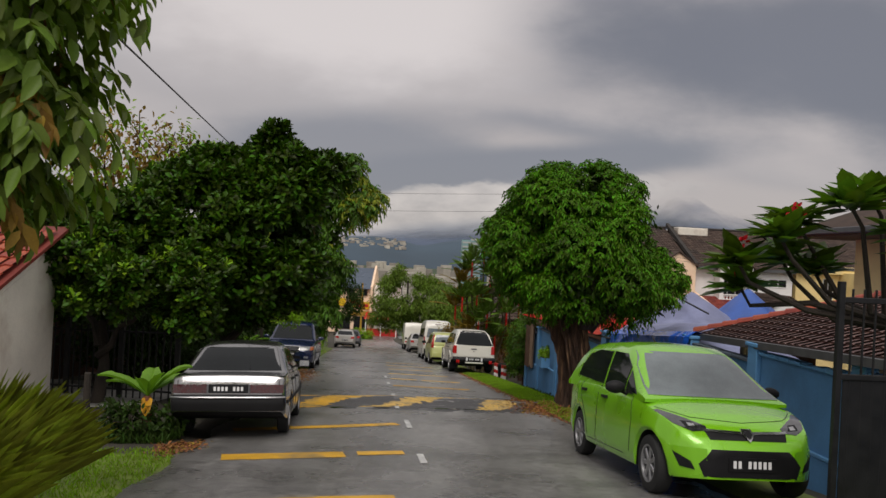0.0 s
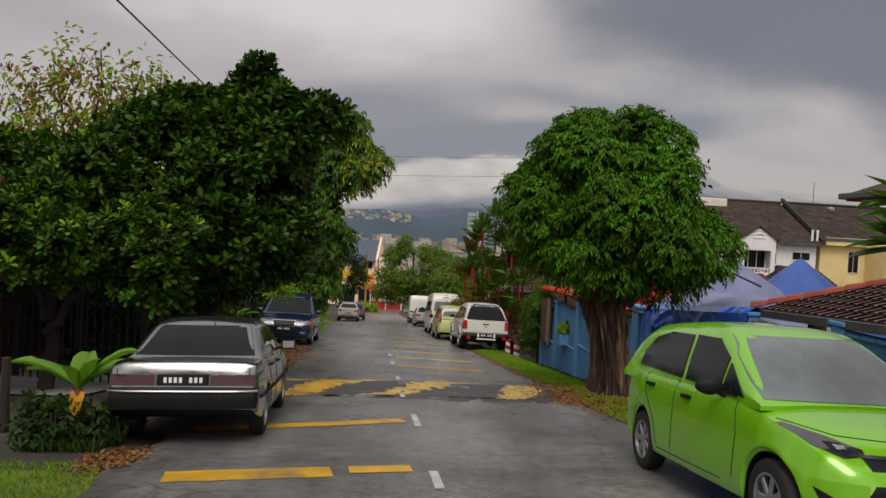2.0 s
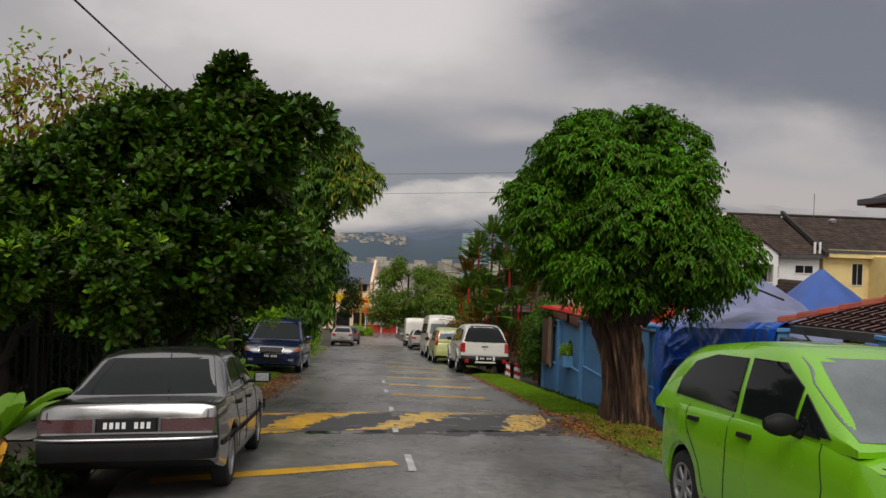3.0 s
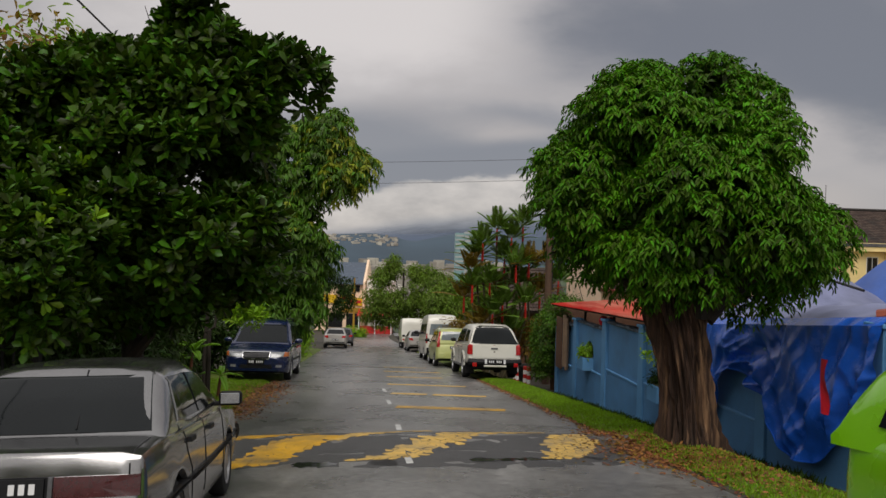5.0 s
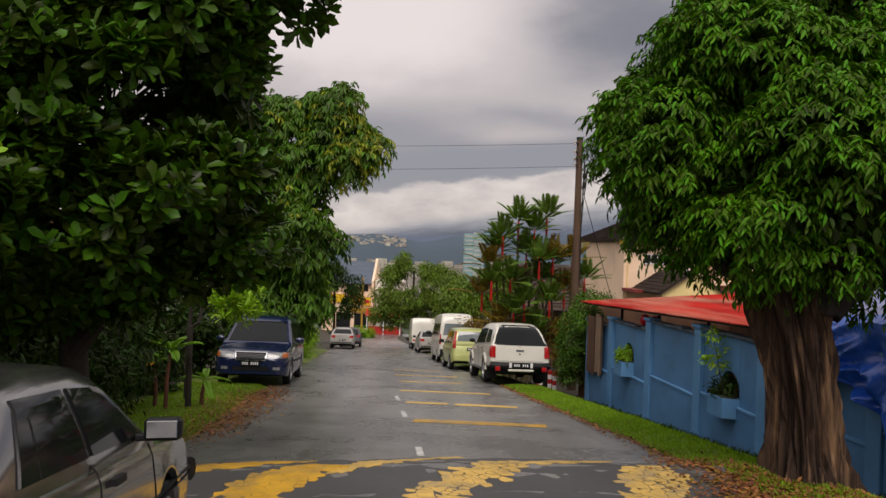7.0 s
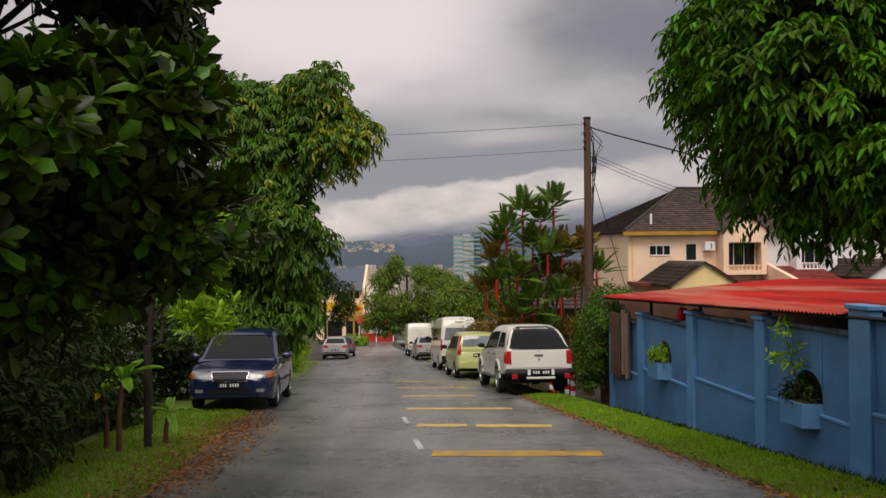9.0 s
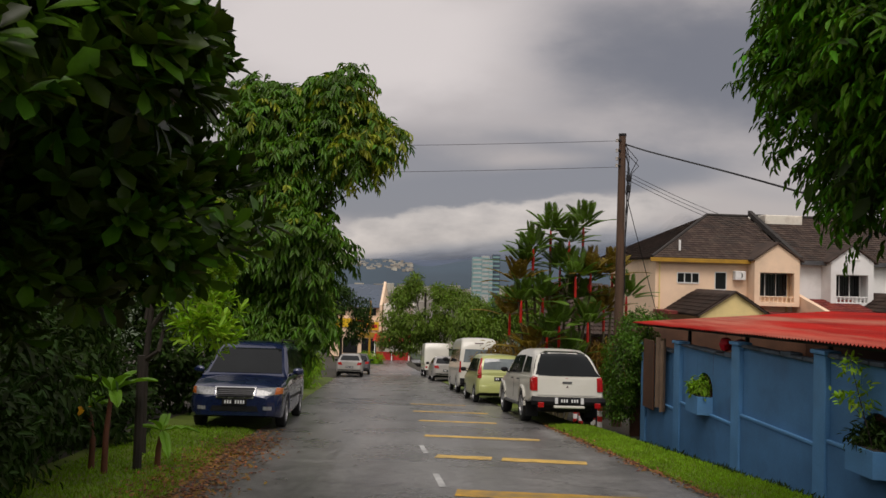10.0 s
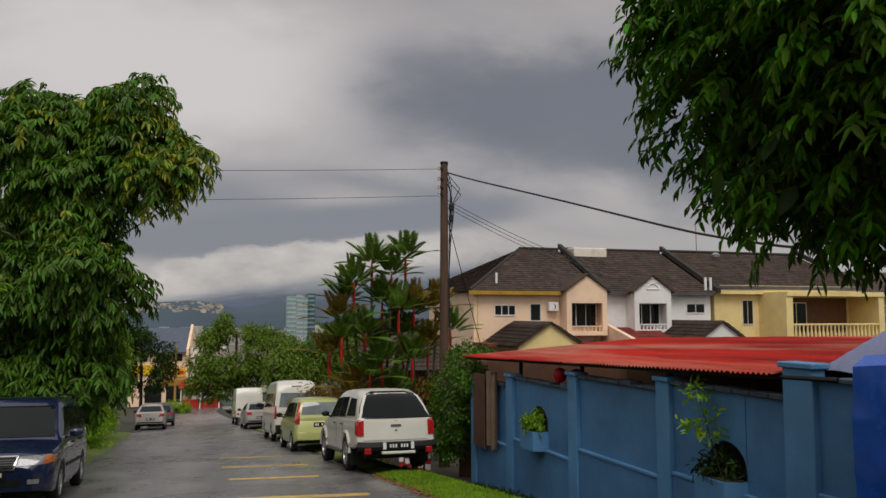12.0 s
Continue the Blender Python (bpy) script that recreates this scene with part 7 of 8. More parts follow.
# ---- canvas tents and the blue tarpaulin over the wall ----
def canvas(name, label, m, apex, x0, x1, y0, y1, low, spread, sag=0.25):
    """A sheet pulled up to one peak."""
    n = 36
    rows = []
    for i in range(n + 1):
        row = []
        for j in range(n + 1):
            x, y = x0 + (x1 - x0) * i / n, y0 + (y1 - y0) * j / n
            x += wall_x(y) - wall_x((y0 + y1) / 2)
            d = math.hypot((x - apex[0]) / spread[0], (y - apex[1]) / spread[1])
            a = math.atan2(y - apex[1], x - apex[0])
            z = low + (apex[2] - low) * max(0.0, 1 - d) ** 1.35 + 0.05 * math.sin(a * 7) * min(1, d) * 0.8 + 0.03 * noise.noise((x * 2, y * 2, 4))
            edge = min(i, n - i, j, n - j) / n
            z -= 0.25 * max(0, 0.1 - edge) / 0.1
            row.append((x, y, z))
        rows.append(row)
    b = Build()
    b.grid(rows)
    b.grid([[(p[0], p[1], p[2] - 0.006) for p in r] for r in rows], flip=True)
    root = thing(name, label, "tent")
    part("canvas", b, m, root, smooth=True)
    b = Build()
    b.tube([(apex[0], apex[1], fall(apex[1]) - 0.6), (apex[0], apex[1], apex[2] - 0.03)], 0.03, 6)
    part("pole", b, M["metal_grey"], root)


canvas("canvas_tent", "faded grey-blue canvas pulled up to a peak", M["tarp_pale"], (7.44, 21.9, 0.88), 5.5, 9.2, 18.4, 22.5, -0.42, (2.5, 3.2))
canvas("canvas_tent", "plain blue canvas pulled up to a peak", M["canvas_blue"], (9.03, 21.9, 1.08), 7.6, 11.4, 19.3, 22.5, -0.30, (1.9, 2.8))
n = 130
rows = []
for i in range(n + 1):
    y = 16.4 + 5.3 * i / n
    t = i / n
    depth = 0.75 + 1.35 * math.exp(-((t - 0.30) / 0.26) ** 2) + 1.15 * math.exp(-((t - 0.95) / 0.10) ** 2) + 0.15 * noise.noise((t * 9, 0, 0))
    row = []
    for j in range(49):
        s = j / 48
        z = -0.12 - 0.10 * (y - 17.5) + 0.08 - depth * s
        if y > 19.4:
            z += 0.02
        fold = 0.16 * noise.noise((y * 1.6 + s * 1.5, s * 2.2, 0)) + 0.26 * (0.3 - abs(noise.noise((y * 1.9 - s * 2.4, s * 1.6 + y * 0.4, 5)))) + 0.07 * (0.3 - abs(noise.noise((y * 3.0 + s * 4, s * 3.5, 9))))
        row.append(wp(y, z, 0.16 + 0.05 * math.sin(s * 3) + fold * (0.5 + s) * (1 if t < 0.8 else max(0.12, 1 - (t - 0.8) * 6))))
    rows.append([wp(y, row[0].z + 0.05, -0.25), wp(y, row[0].z + 0.12, -0.02)] + row)
b = Build()
b.grid(rows)
b.grid([[p - WN * 0.006 for p in r] for r in rows], flip=True)
tarp = thing("tarpaulin", "crumpled bright blue tarpaulin draped over the wall", "tarpaulin")
part("sheet", b, M["tarp"], tarp, smooth=True)
b = Build()
b.tube([r[-1] + WN * 0.004 for r in rows[::2]], 0.012, 5)
part("hem", b, M["tarp"], tarp)
n = 30
rows = []
for i in range(n + 1):
    y = 16.5 + 5.0 * i / n
    rows.append([wp(y, -0.05 - 0.09 * (y - 17.5) + 0.35 * math.sin(math.pi * min(1, s * 1.3) / 2) + 0.07 * noise.noise((y * 1.5, s * 4, 3)), 0.12 - 1.6 * s - (0.03 if s else 0)) for s in [k / 12 for k in range(13)]])
b = Build()
b.grid(rows)
b.grid([[p - Vector((0, 0, 0.006)) for p in r] for r in rows], flip=True)
tagged(part("canvas_sheet", b, M["tarp_pale"], smooth=True), "faded blue-grey canvas sheet sagging behind the wall top", "tarpaulin")
b = Build()
rows = [[wp(17.15 + 0.05 * i + 0.05 * math.sin(j * 0.9), -0.5 - 0.13 * j, 0.42 + 0.02 * math.sin(j + i)) for j in range(7)] for i in range(4)]
b.grid(rows)
b.grid([[p - WN * 0.01 for p in r] for r in rows], flip=True)
tagged(part("red_cloth", b, M["red_lantern"], smooth=True), "narrow red cloth hanging over the tarpaulin", "cloth")


# ---- roofs of separate tiles ----
def tile_mesh(w, l, m, name="tile"):
    b = Build()
    rows = []
    for i in range(7):
        t = i / 6
        z = 0.022 * (0.5 - 0.5 * math.cos(2 * math.pi * t)) + (0.03 if t > 0.99 else 0)
        rows.append([(w * t, -0.02, z + 0.035), (w * t, l, z)])
    b.grid(rows, flip=True)
    b.add([r[0] for r in rows] + [(r[0][0], r[0][1], r[0][2] - 0.035) for r in rows], [(i, i + 1, 8 + i, 7 + i) for i in range(6)])
    return b.mesh(name, m, False)


def tiled(parent, o, u, v, rows_, span, w, l, m, joined=False, name="roof_tile", limit=300):
    """Tiles on the slope with its eave corner at o, u along the eave and v up the slope; span(r) gives where the row r begins and ends."""
    u, v = Vector(u).normalized(), Vector(v).normalized()
    n = u.cross(v)
    me = tile_mesh(w, l, m)
    jb, count = Build(), 0
    base = [tuple(p.co) for p in me.vertices]
    faces = [tuple(p.vertices) for p in me.polygons]
    for r in range(rows_):
        a, z = span(r)
        k = int((z - a) / w)
        for i in range(k):
            off = Vector(o) + u * (a + i * w) + v * (r * l * 0.92) + n * 0.02
            jig = 0.012 * noise.noise((i * 1.7, r * 2.3, 1))
            if joined or count >= limit:
                jb.add([off + u * p[0] + v * (p[1] + jig) + n * p[2] for p in (Vector(q) for q in base)], faces)
            else:
                m4 = Matrix.Identity(4)
                m4.col[0][:3], m4.col[1][:3], m4.col[2][:3], m4.col[3][:3] = u, v, n, off + v * jig
                part(name, me, None, parent, at=m4)
                count += 1
    if jb.v:
        ob = part(name, jb, m, parent)
        ob["kind"] = "stuff"


def slope_board(parent, pts, m, name="roof_deck", thick=0.06):
    b = Build()
    pts = [Vector(p) for p in pts]
    nn = (pts[1] - pts[0]).cross(pts[-1] - pts[0]).normalized()
    b.slab(pts, -nn * thick if nn.z > 0 else nn * thick)
    return part(name, b, m, parent)


# the near house with the brown tiled porch roof
porch = thing("porch_roof", "low brown tiled hip roof with grey gutter behind the wall", "roof")
A, B_ = Vector((6.0, 17.1, 0.08)), Vector((6.35, 4.5, 0.78))
R1, R2 = Vector((9.6, 13.6, 1.55)), Vector((9.9, 4.5, 1.95))
A2 = Vector((13.0, 17.4, 0.08))
eu = (B_ - A).normalized()
ev = (R1 - A) - eu * (R1 - A).dot(eu)
L_ = ev.length
off_ = (R1 - A).dot(eu)
slope_board(porch, [A, B_, R2, R1], M["tile_joined"])
slope_board(porch, [A2, A, R1], M["tile_joined"])
tiled(porch, A, eu, ev, int(L_ / 0.32), lambda r: (off_ * (r + 0.5) * 0.32 * 0.92 / L_, (B_ - A).length), 0.26, 0.32, M["tile"])
fu = (A - A2).normalized()
fv = (R1 - A2) - fu * (R1 - A2).dot(fu)
fo = (R1 - A2).dot(fu)
tiled(porch, A2, fu, fv, int(fv.length / 0.32), lambda r: (fo * r * 0.295 / fv.length, (A - A2).length - ((A - A2).length - fo) * r * 0.295 / fv.length), 0.26, 0.32, M["tile"], True)
for a, z in ((A, R1), (R1, R2)):
    k = int((z - a).length / 0.34)
    for i in range(k):
        b = Build()
        p0, p1 = a.lerp(z, i / k), a.lerp(z, (i + 1.08) / k)
        b.tube([p0 + Vector((0, 0, 0.06)), p1 + Vector((0, 0, 0.045))], [0.095, 0.08], 8)
        part("ridge_tile", b, M["tile_red"], porch, smooth=True)
b = Build()
for p, q in ((A, B_),):
    rows = []
    for t in [i / 12 for i in range(13)]:
        c_ = p.lerp(q, t)
        rows.append([c_ + Vector((-0.02, 0, 0.03)), c_ + Vector((-0.13, 0, 0.02)), c_ + Vector((-0.13, 0, -0.11)), c_ + Vector((-0.02, 0, -0.12)), c_ + Vector((0.02, 0, -0.10))])
    b.grid(rows)
part("gutter", b, M["metal_grey"], porch)
b = Build()
b.tube([A + Vector((0.05, -0.08, -0.05)), A2 + Vector((0, -0.08, -0.05))], 0.07, 6)
part("gutter", b, M["metal_grey"], porch)
for y in (16.3, 11.5):
    b = Build()
    b.box((6.9, y, -0.95), (0.25, 0.25, 2.1), 0.015)
    part("post", b, M["ochre"], porch)
b = Build()
b.box((9.8, 10.5, -0.6), (0.2, 13.0, 2.9), 0.02)
tagged(part("wall_porch", b, M["ochre"]), "dull yellow house wall under the porch roof", "wall", kind="structure")

# the upper eave of the next house behind the porch roof
upper = thing("neighbour_house", "two-storey house with a grey eave behind the porch roof", "house")
b = Build()
b.box((15.6, 18.4, -0.6), (6.4, 8.4, 6.6), 0.03)
part("wall", b, M["ochre"], upper)
EV = [Vector((10.75, 23.5, 2.80)), Vector((10.75, 13.0, 2.80)), Vector((14.2, 16.0, 4.4)), Vector((14.2, 20.6, 4.4))]
slope_board(upper, EV, M["tile_joined"])
slope_board(upper, [Vector((19.8, 23.5, 2.80)), EV[0], EV[3]], M["tile_joined"])
b = Build()
b.box((10.72, 18.25, 2.76), (0.14, 10.6, 0.16), 0.02)
b.box((15.3, 23.52, 2.76), (9.1, 0.14, 0.16), 0.02)
part("gutter", b, M["metal_grey"], upper)
b = Build()
b.box((15.2, 18.3, 2.66), (8.8, 10.2, 0.06), 0.01)
part("soffit", b, M["timber"], upper)

# the black iron gate
gate = thing("iron_gate", "black iron gate with close upright bars and closed lower panel", "gate")
g0, g1 = Vector((3.74, 6.2, 0)), Vector((6.6, 6.5, 0))
gz = road_z(3.3, 6.2) - 0.1
gd = (g1 - g0).normalized()
gturn = Matrix.Rotation(math.atan2(gd.y, gd.x), 3, "Z")
for k in range(27):
    p = g0 + gd * (0.11 * k)
    b = Build()
    thick = 0.055 if k in (0, 26) else 0.018
    b.box((p.x, p.y, (gz + (1.56 if k in (0, 26) else 1.50)) / 2), (thick, thick, (1.56 if k in (0, 26) else 1.50) - gz), 0.004, gturn)
    part("post" if k in (0, 26) else "bar", b, M["iron"], gate)
for z in (gz + 0.12, 0.72, 1.40):
    b = Build()
    p = (g0 + g1) / 2
    b.box((p.x, p.y, z), ((g1 - g0).length, 0.045, 0.05), 0.005, gturn)
    part("rail", b, M["iron"], gate)
b = Build()
b.box(((g0 + g1) / 2).to_tuple()[:2] + ((gz + 0.72) / 2 + 0.05,), ((g1 - g0).length - 0.1, 0.012, 0.72 - gz - 0.1), 0.003, gturn)
part("panel", b, M["iron"], gate)

# the frangipani that leans over the gate
FRA = (5.3, 7.3, road_z(4, 7.3))
fr = thing("frangipani_tree", "frangipani with long dark leaves and red flowers", "tree", Matrix.Translation(FRA))
tips = [(-2.15, -0.2, 2.45), (-1.8, -0.35, 2.7), (-1.45, 0.1, 2.9), (-1.1, -0.3, 3.05), (-0.7, 0.1, 3.2), (-1.5, 0.3, 2.5), (-0.7, -0.5, 2.8), (-1.95, 0.25, 2.2), (-0.2, 0.2, 3.2), (-1.2, 0.2, 2.4), (-0.3, -0.3, 2.7)]
b = Build()
b.tube([(0, 0, -0.1), (-0.1, 0, 1.0), (-0.25, 0, 1.9)], [0.1, 0.085, 0.07], 8)
part("trunk", b, M["bark_dark"], fr, smooth=True)
for k, tip in enumerate(tips):
    b = Build()
    mid = Vector((tip[0] * 0.6 - 0.1, tip[1] * 0.4, 2.0 + 0.1 * math.sin(k)))
    b.tube([(-0.25, 0, 1.85), mid, Vector(tip) + Vector((0.12, 0, -0.2)), tip], [0.045, 0.032, 0.022, 0.017], 7)
    part("limb", b, M["bark_dark"], fr, smooth=True)
nl = 38
base = np.repeat(np.array(tips), nl, 0) + rng.normal(size=(len(tips) * nl, 3)) * 0.03
az = np.tile(np.arange(nl) * 2.4, len(tips)) + np.repeat(np.arange(len(tips)) * 1.1, nl)
el = rng.uniform(-0.1, 0.9, len(az))
way_ = np.stack([np.cos(az) * np.cos(el), np.sin(az) * np.cos(el), np.sin(el)], 1)
up = np.stack([-np.cos(az) * np.sin(el), -np.sin(az) * np.sin(el), np.cos(el)], 1)
ln = rng.uniform(0.28, 0.46, len(az))
part("leaves", leaf_mesh("leaves", base, way_, up, ln, ln * 0.46, M["plumeria"], 0.2, 0.12), None, fr)
for tip in ((-2.15, -0.28, 2.66), (-1.7, -0.42, 3.02), (-2.05, 0.1, 2.42)):
    n = 9
    base = np.array(tip) + rng.normal(size=(n, 3)) * 0.03
    d = rng.normal(size=(n, 3)) + np.array([0, 0, 0.5])
    part("flower", leaf_mesh("flower", base, d, rng.normal(size=(n, 3)), 0.06, 0.04, M["flower"]), None, fr)

# ---- the white rendered wall with red tiles, and the gate beside it ----
ww = thing("gable_wall", "white rendered gable wall with red clay roof tiles", "house")


def lx(y):
    return -7.0 - 0.098 * (y - 13.8)


rake = [(13.86, 1.42), (13.4, 1.18), (12.6, 0.87), (11.76, 0.57), (10.6, 0.16), (9.4, -0.22), (8.6, -0.45)]
b = Build()
front = [Vector((lx(y), y, z)) for y, z in rake]
foot = [Vector((lx(y), y, road_z(-6.5, y) - 0.6)) for y, z in rake]
rows = []
for f, g in zip(front, foot):
    rows.append([g - Vector((0.2, 0, 0)), f - Vector((0.2, 0, 0)), f, g])
b.grid(rows, closed=True, flip=True)
b.add(rows[0], [(0, 1, 2, 3)])
b.add(rows[-1], [(3, 2, 1, 0)])
part("wall", b, M["plaster"], ww)
b = Build()
for (p, q) in zip(front[:-1], front[1:]):
    b.tube([p + Vector((-0.1, 0, 0.02)), q + Vector((-0.1, 0, 0.02))], 0.10, 8)
part("verge", b, M["plaster"], ww, smooth=True)
to, tu = Vector((lx(8.6) - 0.22, 8.6, -0.62)), Vector((-1, 0, 0))
tv = Vector((0.098 * -0.5, 5.3, 2.35))
slope_board(ww, [to, to + tv, to + tv + tu * 4.5, to + tu * 4.5], M["tile_red_dark"])
tiled(ww, to + tu * 4.4 + Vector((0, 0, 0.02)), -tu, tv, 18, lambda r: (1.0, 4.35), 0.22, 0.33, M["tile_red"])
b = Build()
b.box((-9.2, 13.95, -0.4), (4.3, 0.2, 3.6), 0.02)
part("end_wall", b, M["plaster"], ww)

drive = Build()
rows = [[(x, y, ground_z(x, y) + 0.03) for x in (-12, -10, -8.5, -7.3, -6.4, -5.6)] for y in (14.2, 15, 16, 17, 18, 19.5)]
drive.grid(rows, flip=True)
tagged(part("driveway", drive, M["concrete"]), "grey concrete driveway beside the white wall", "driveway", kind="structure")
fence = thing("driveway_gate", "dark iron driveway gate under the bushes", "gate")
for k in range(24):
    x, y = -5.3 - 0.17 * k, 15.9 + 0.05 * k
    b = Build()
    tall = 1.6 if k % 8 else 1.75
    b.box((x, y, road_z(x, y) + tall / 2), (0.03 if k % 8 else 0.1, 0.03 if k % 8 else 0.1, tall), 0.004)
    part("bar" if k % 8 else "post", b, M["iron"], fence)
for h in (0.2, 1.45):
    b = Build()
    b.tube([(-5.3, 15.9, road_z(-5.3, 15.9) + h), (-9.2, 17.05, road_z(-9.2, 17.05) + h)], 0.025, 6)
    part("rail", b, M["iron"], fence)
# added dark walls stand in for the deep shade behind the bushes
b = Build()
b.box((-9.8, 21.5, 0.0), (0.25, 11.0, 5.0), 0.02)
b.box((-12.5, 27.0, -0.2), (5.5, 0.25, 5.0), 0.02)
tagged(part("wall_left_house", b, M["timber"]), "dark brown wall added for the shade behind the trees", "wall", kind="structure")
for x, y, h in ((-5.15, 22.9, 1.5), (-4.95, 10.9, 0.9)):
    b = Build()
    b.tube([(x, y, road_z(x, y) - 0.1), (x, y, road_z(x, y) + h)], [0.06, 0.05], 8)
    tagged(part("stump_post", b, M["bark_dark"], smooth=True), "short dark wooden post in the verge", "post")

# ---- utility pole and wires ----
pole = thing("utility_pole", "brown wooden utility pole with insulators and cable bundle", "pole", Matrix.Translation((4.36, 38.4, ground_z(4.36, 38.4))))
PH = 4.95 - ground_z(4.36, 38.4)
b = Build()
b.tube([(0, 0, -0.2), (0, 0, PH * 0.5), (0, 0, PH)], [0.17, 0.145, 0.115], 12)
part("shaft", b, M["wood_pole"], pole, smooth=True)
b = Build()
b.lathe([(0.125, 0), (0.13, 0.02), (0.13, 0.08), (0.001, 0.09)], 12, "z", (0, 0, PH - 0.06))
part("cap", b, M["iron"], pole)
for z in (PH - 0.22, PH - 0.55, PH - 0.82, PH - 1.05):
    b = Build()
    b.box((-0.12, -0.10, z), (0.10, 0.12, 0.05), 0.006)
    br = part("bracket", b, M["iron"], pole)
    b = Build()
    b.lathe([(0.02, -0.06), (0.05, -0.05), (0.035, 0.0), (0.05, 0.04), (0.02, 0.06)], 10, "z", (-0.2, -0.14, z))
    part("insulator", b, M["porcelain"], br, smooth=True)
for k, (dx, sag, low) in enumerate([(0.20, 0.1, 2.6), (0.26, 0.15, 3.0), (0.17, 0.05, 3.4), (0.30, 0.2, 2.2), (0.22, -0.05, 1.9)]):
    b = Build()
    b.tube([(0.1, -0.08, PH - 0.3 - 0.1 * k), (dx + 0.22 * (k % 2), -0.12, PH - 0.75 - 0.1 * k), (dx, -0.1, PH - 1.3), (dx * 0.9, -0.1, PH - 1.8), (0.13, -0.1, PH - low - 0.6), (0.15, -0.08, PH - low - 2.2)], 0.014, 5)
    part("loose_cable", b, M["cable"], pole)
for z in (PH - 1.45, PH - 1.8):
    b = Build()
    b.box((0.2, -0.12, z), (0.14, 0.1, 0.22), 0.02)
    part("splice_box", b, M["iron"], pole)
b = Build()
b.box((0, -0.16, 2.55), (0.3, 0.06, 0.08), 0.01)
part("clamp", b, M["metal_grey"], pole)


def wire(name, a, z, sag, r, label, n=28):
    a, z = Vector(a), Vector(z)
    b = Build()
    b.tube([a.lerp(z, i / n) - Vector((0, 0, sag * 4 * (i / n) * (1 - i / n))) for i in range(n + 1)], r, 6)
    tagged(part(name, b, M["cable"]), label, "cable", "overhead wires")


for dz, e in ((4.72, 4.2), (3.86, 3.3)):
    wire("overhead_wire", (4.2, 38.3, dz), (-14.0, 38.6, e), 0.12, 0.0075, "thin overhead wire crossing the road")
b = Build()
keys = [(4.45, 38.35, 4.62), (4.75, 36.6, 4.12), (5.9, 32.0, 2.85), (6.5, 26.0, 1.32), (7.1, 19.5, 0.4)]
pts = []
for i in range(len(keys) - 1):
    for t in range(6):
        pts.append(Vector(keys[i]).lerp(Vector(keys[i + 1]), t / 6))
pts.append(Vector(keys[-1]))
for _ in range(3):
    pts = [pts[0]] + [(pts[i - 1] + pts[i] * 2 + pts[i + 1]) / 4 for i in range(1, len(pts) - 1)] + [pts[-1]]
b.tube(pts, 0.024, 6)
tagged(part("service_cable", b, M["cable"]), "thick black service cable sagging from the pole", "cable", "overhead wires")
for k in range(3):
    wire("house_wire", (4.5, 38.5, 3.75 - 0.12 * k), (24.0, 58.0, 2.6 - 0.25 * k), 0.9, 0.009, "thin wire running from the pole to the houses")
wire("stay_wire", (4.4, 38.4, 3.4), (6.6, 41.0, -2.2), 0.0, 0.014, "straight stay wire from the pole")
wire("roadside_cable", (-4.85, 4.0, 5.45), (-10.5, 40.0, 6.09), 0.03, 0.022, "thick black cable strung above the roadside trees", 40)

# red and white posts, bins and the low shed beyond the hedge
for k in range(5):
    x, y = 3.35 - 0.06 * k, 36.0 + 0.75 * k
    root = thing("kerb_post", "short kerb post striped red and white", "post", Matrix.Translation((x, y, ground_z(x, y))), "striped posts")
    for j in range(5):
        b = Build()
        b.box((0, 0, 0.09 + 0.16 * j), (0.13, 0.13, 0.158), 0.01)
        part("stripe", b, M["sign_red"] if j % 2 == 0 else M["white"], root)
b = Build()
b.lathe([(0.2, 0.0), (0.24, 0.5), (0.26, 0.78), (0.27, 0.80), (0.18, 0.87), (0.001, 0.89)], 16, "z", (3.35, 37.4, ground_z(3.3, 37.4)))
tagged(part("rubbish_bin", b, M["iron"], smooth=True), "dark lidded rubbish bin behind the pickup", "bin")
low = thing("low_house", "low house with dark tiled roof behind the palms", "house")
b = Build()
b.box((4.6, 50.5, -4.2), (3.4, 6.0, 3.6), 0.03)
part("wall", b, M["timber"], low)
slope_board(low, [(2.6, 46.8, -2.3), (6.9, 46.8, -2.3), (6.5, 51, -0.1), (3.4, 51, -0.1)], M["tile_joined"])
tiled(low, Vector((2.7, 46.75, -2.25)), (1, 0, 0), (0, 4.2, 2.2), 14, lambda r: (0.06 * r, 4.1 - 0.03 * r), 0.3, 0.36, M["tile_joined"], True)

# ---- the terrace of houses on the right ----
TO, TU = Vector((11.7, 60.0, 0)), Vector((0.9952, 0.0975, 0))
TN = Vector((0.0975, -0.9952, 0))
TT = Matrix.Rotation(math.atan2(TU.y, TU.x), 3, "Z")


def tp(s, d, z):
    """A point s along the terrace's front, d in front of it."""
    p = TO + TU * s + TN * d
    return Vector((p.x, p.y, z))


def tbox(b, s0, s1, d0, d1, z0, z1, bev=0.012):
    c_ = tp((s0 + s1) / 2, (d0 + d1) / 2, (z0 + z1) / 2)
    b.box(c_, (abs(s1 - s0), abs(d1 - d0), abs(z1 - z0)), bev, TT)


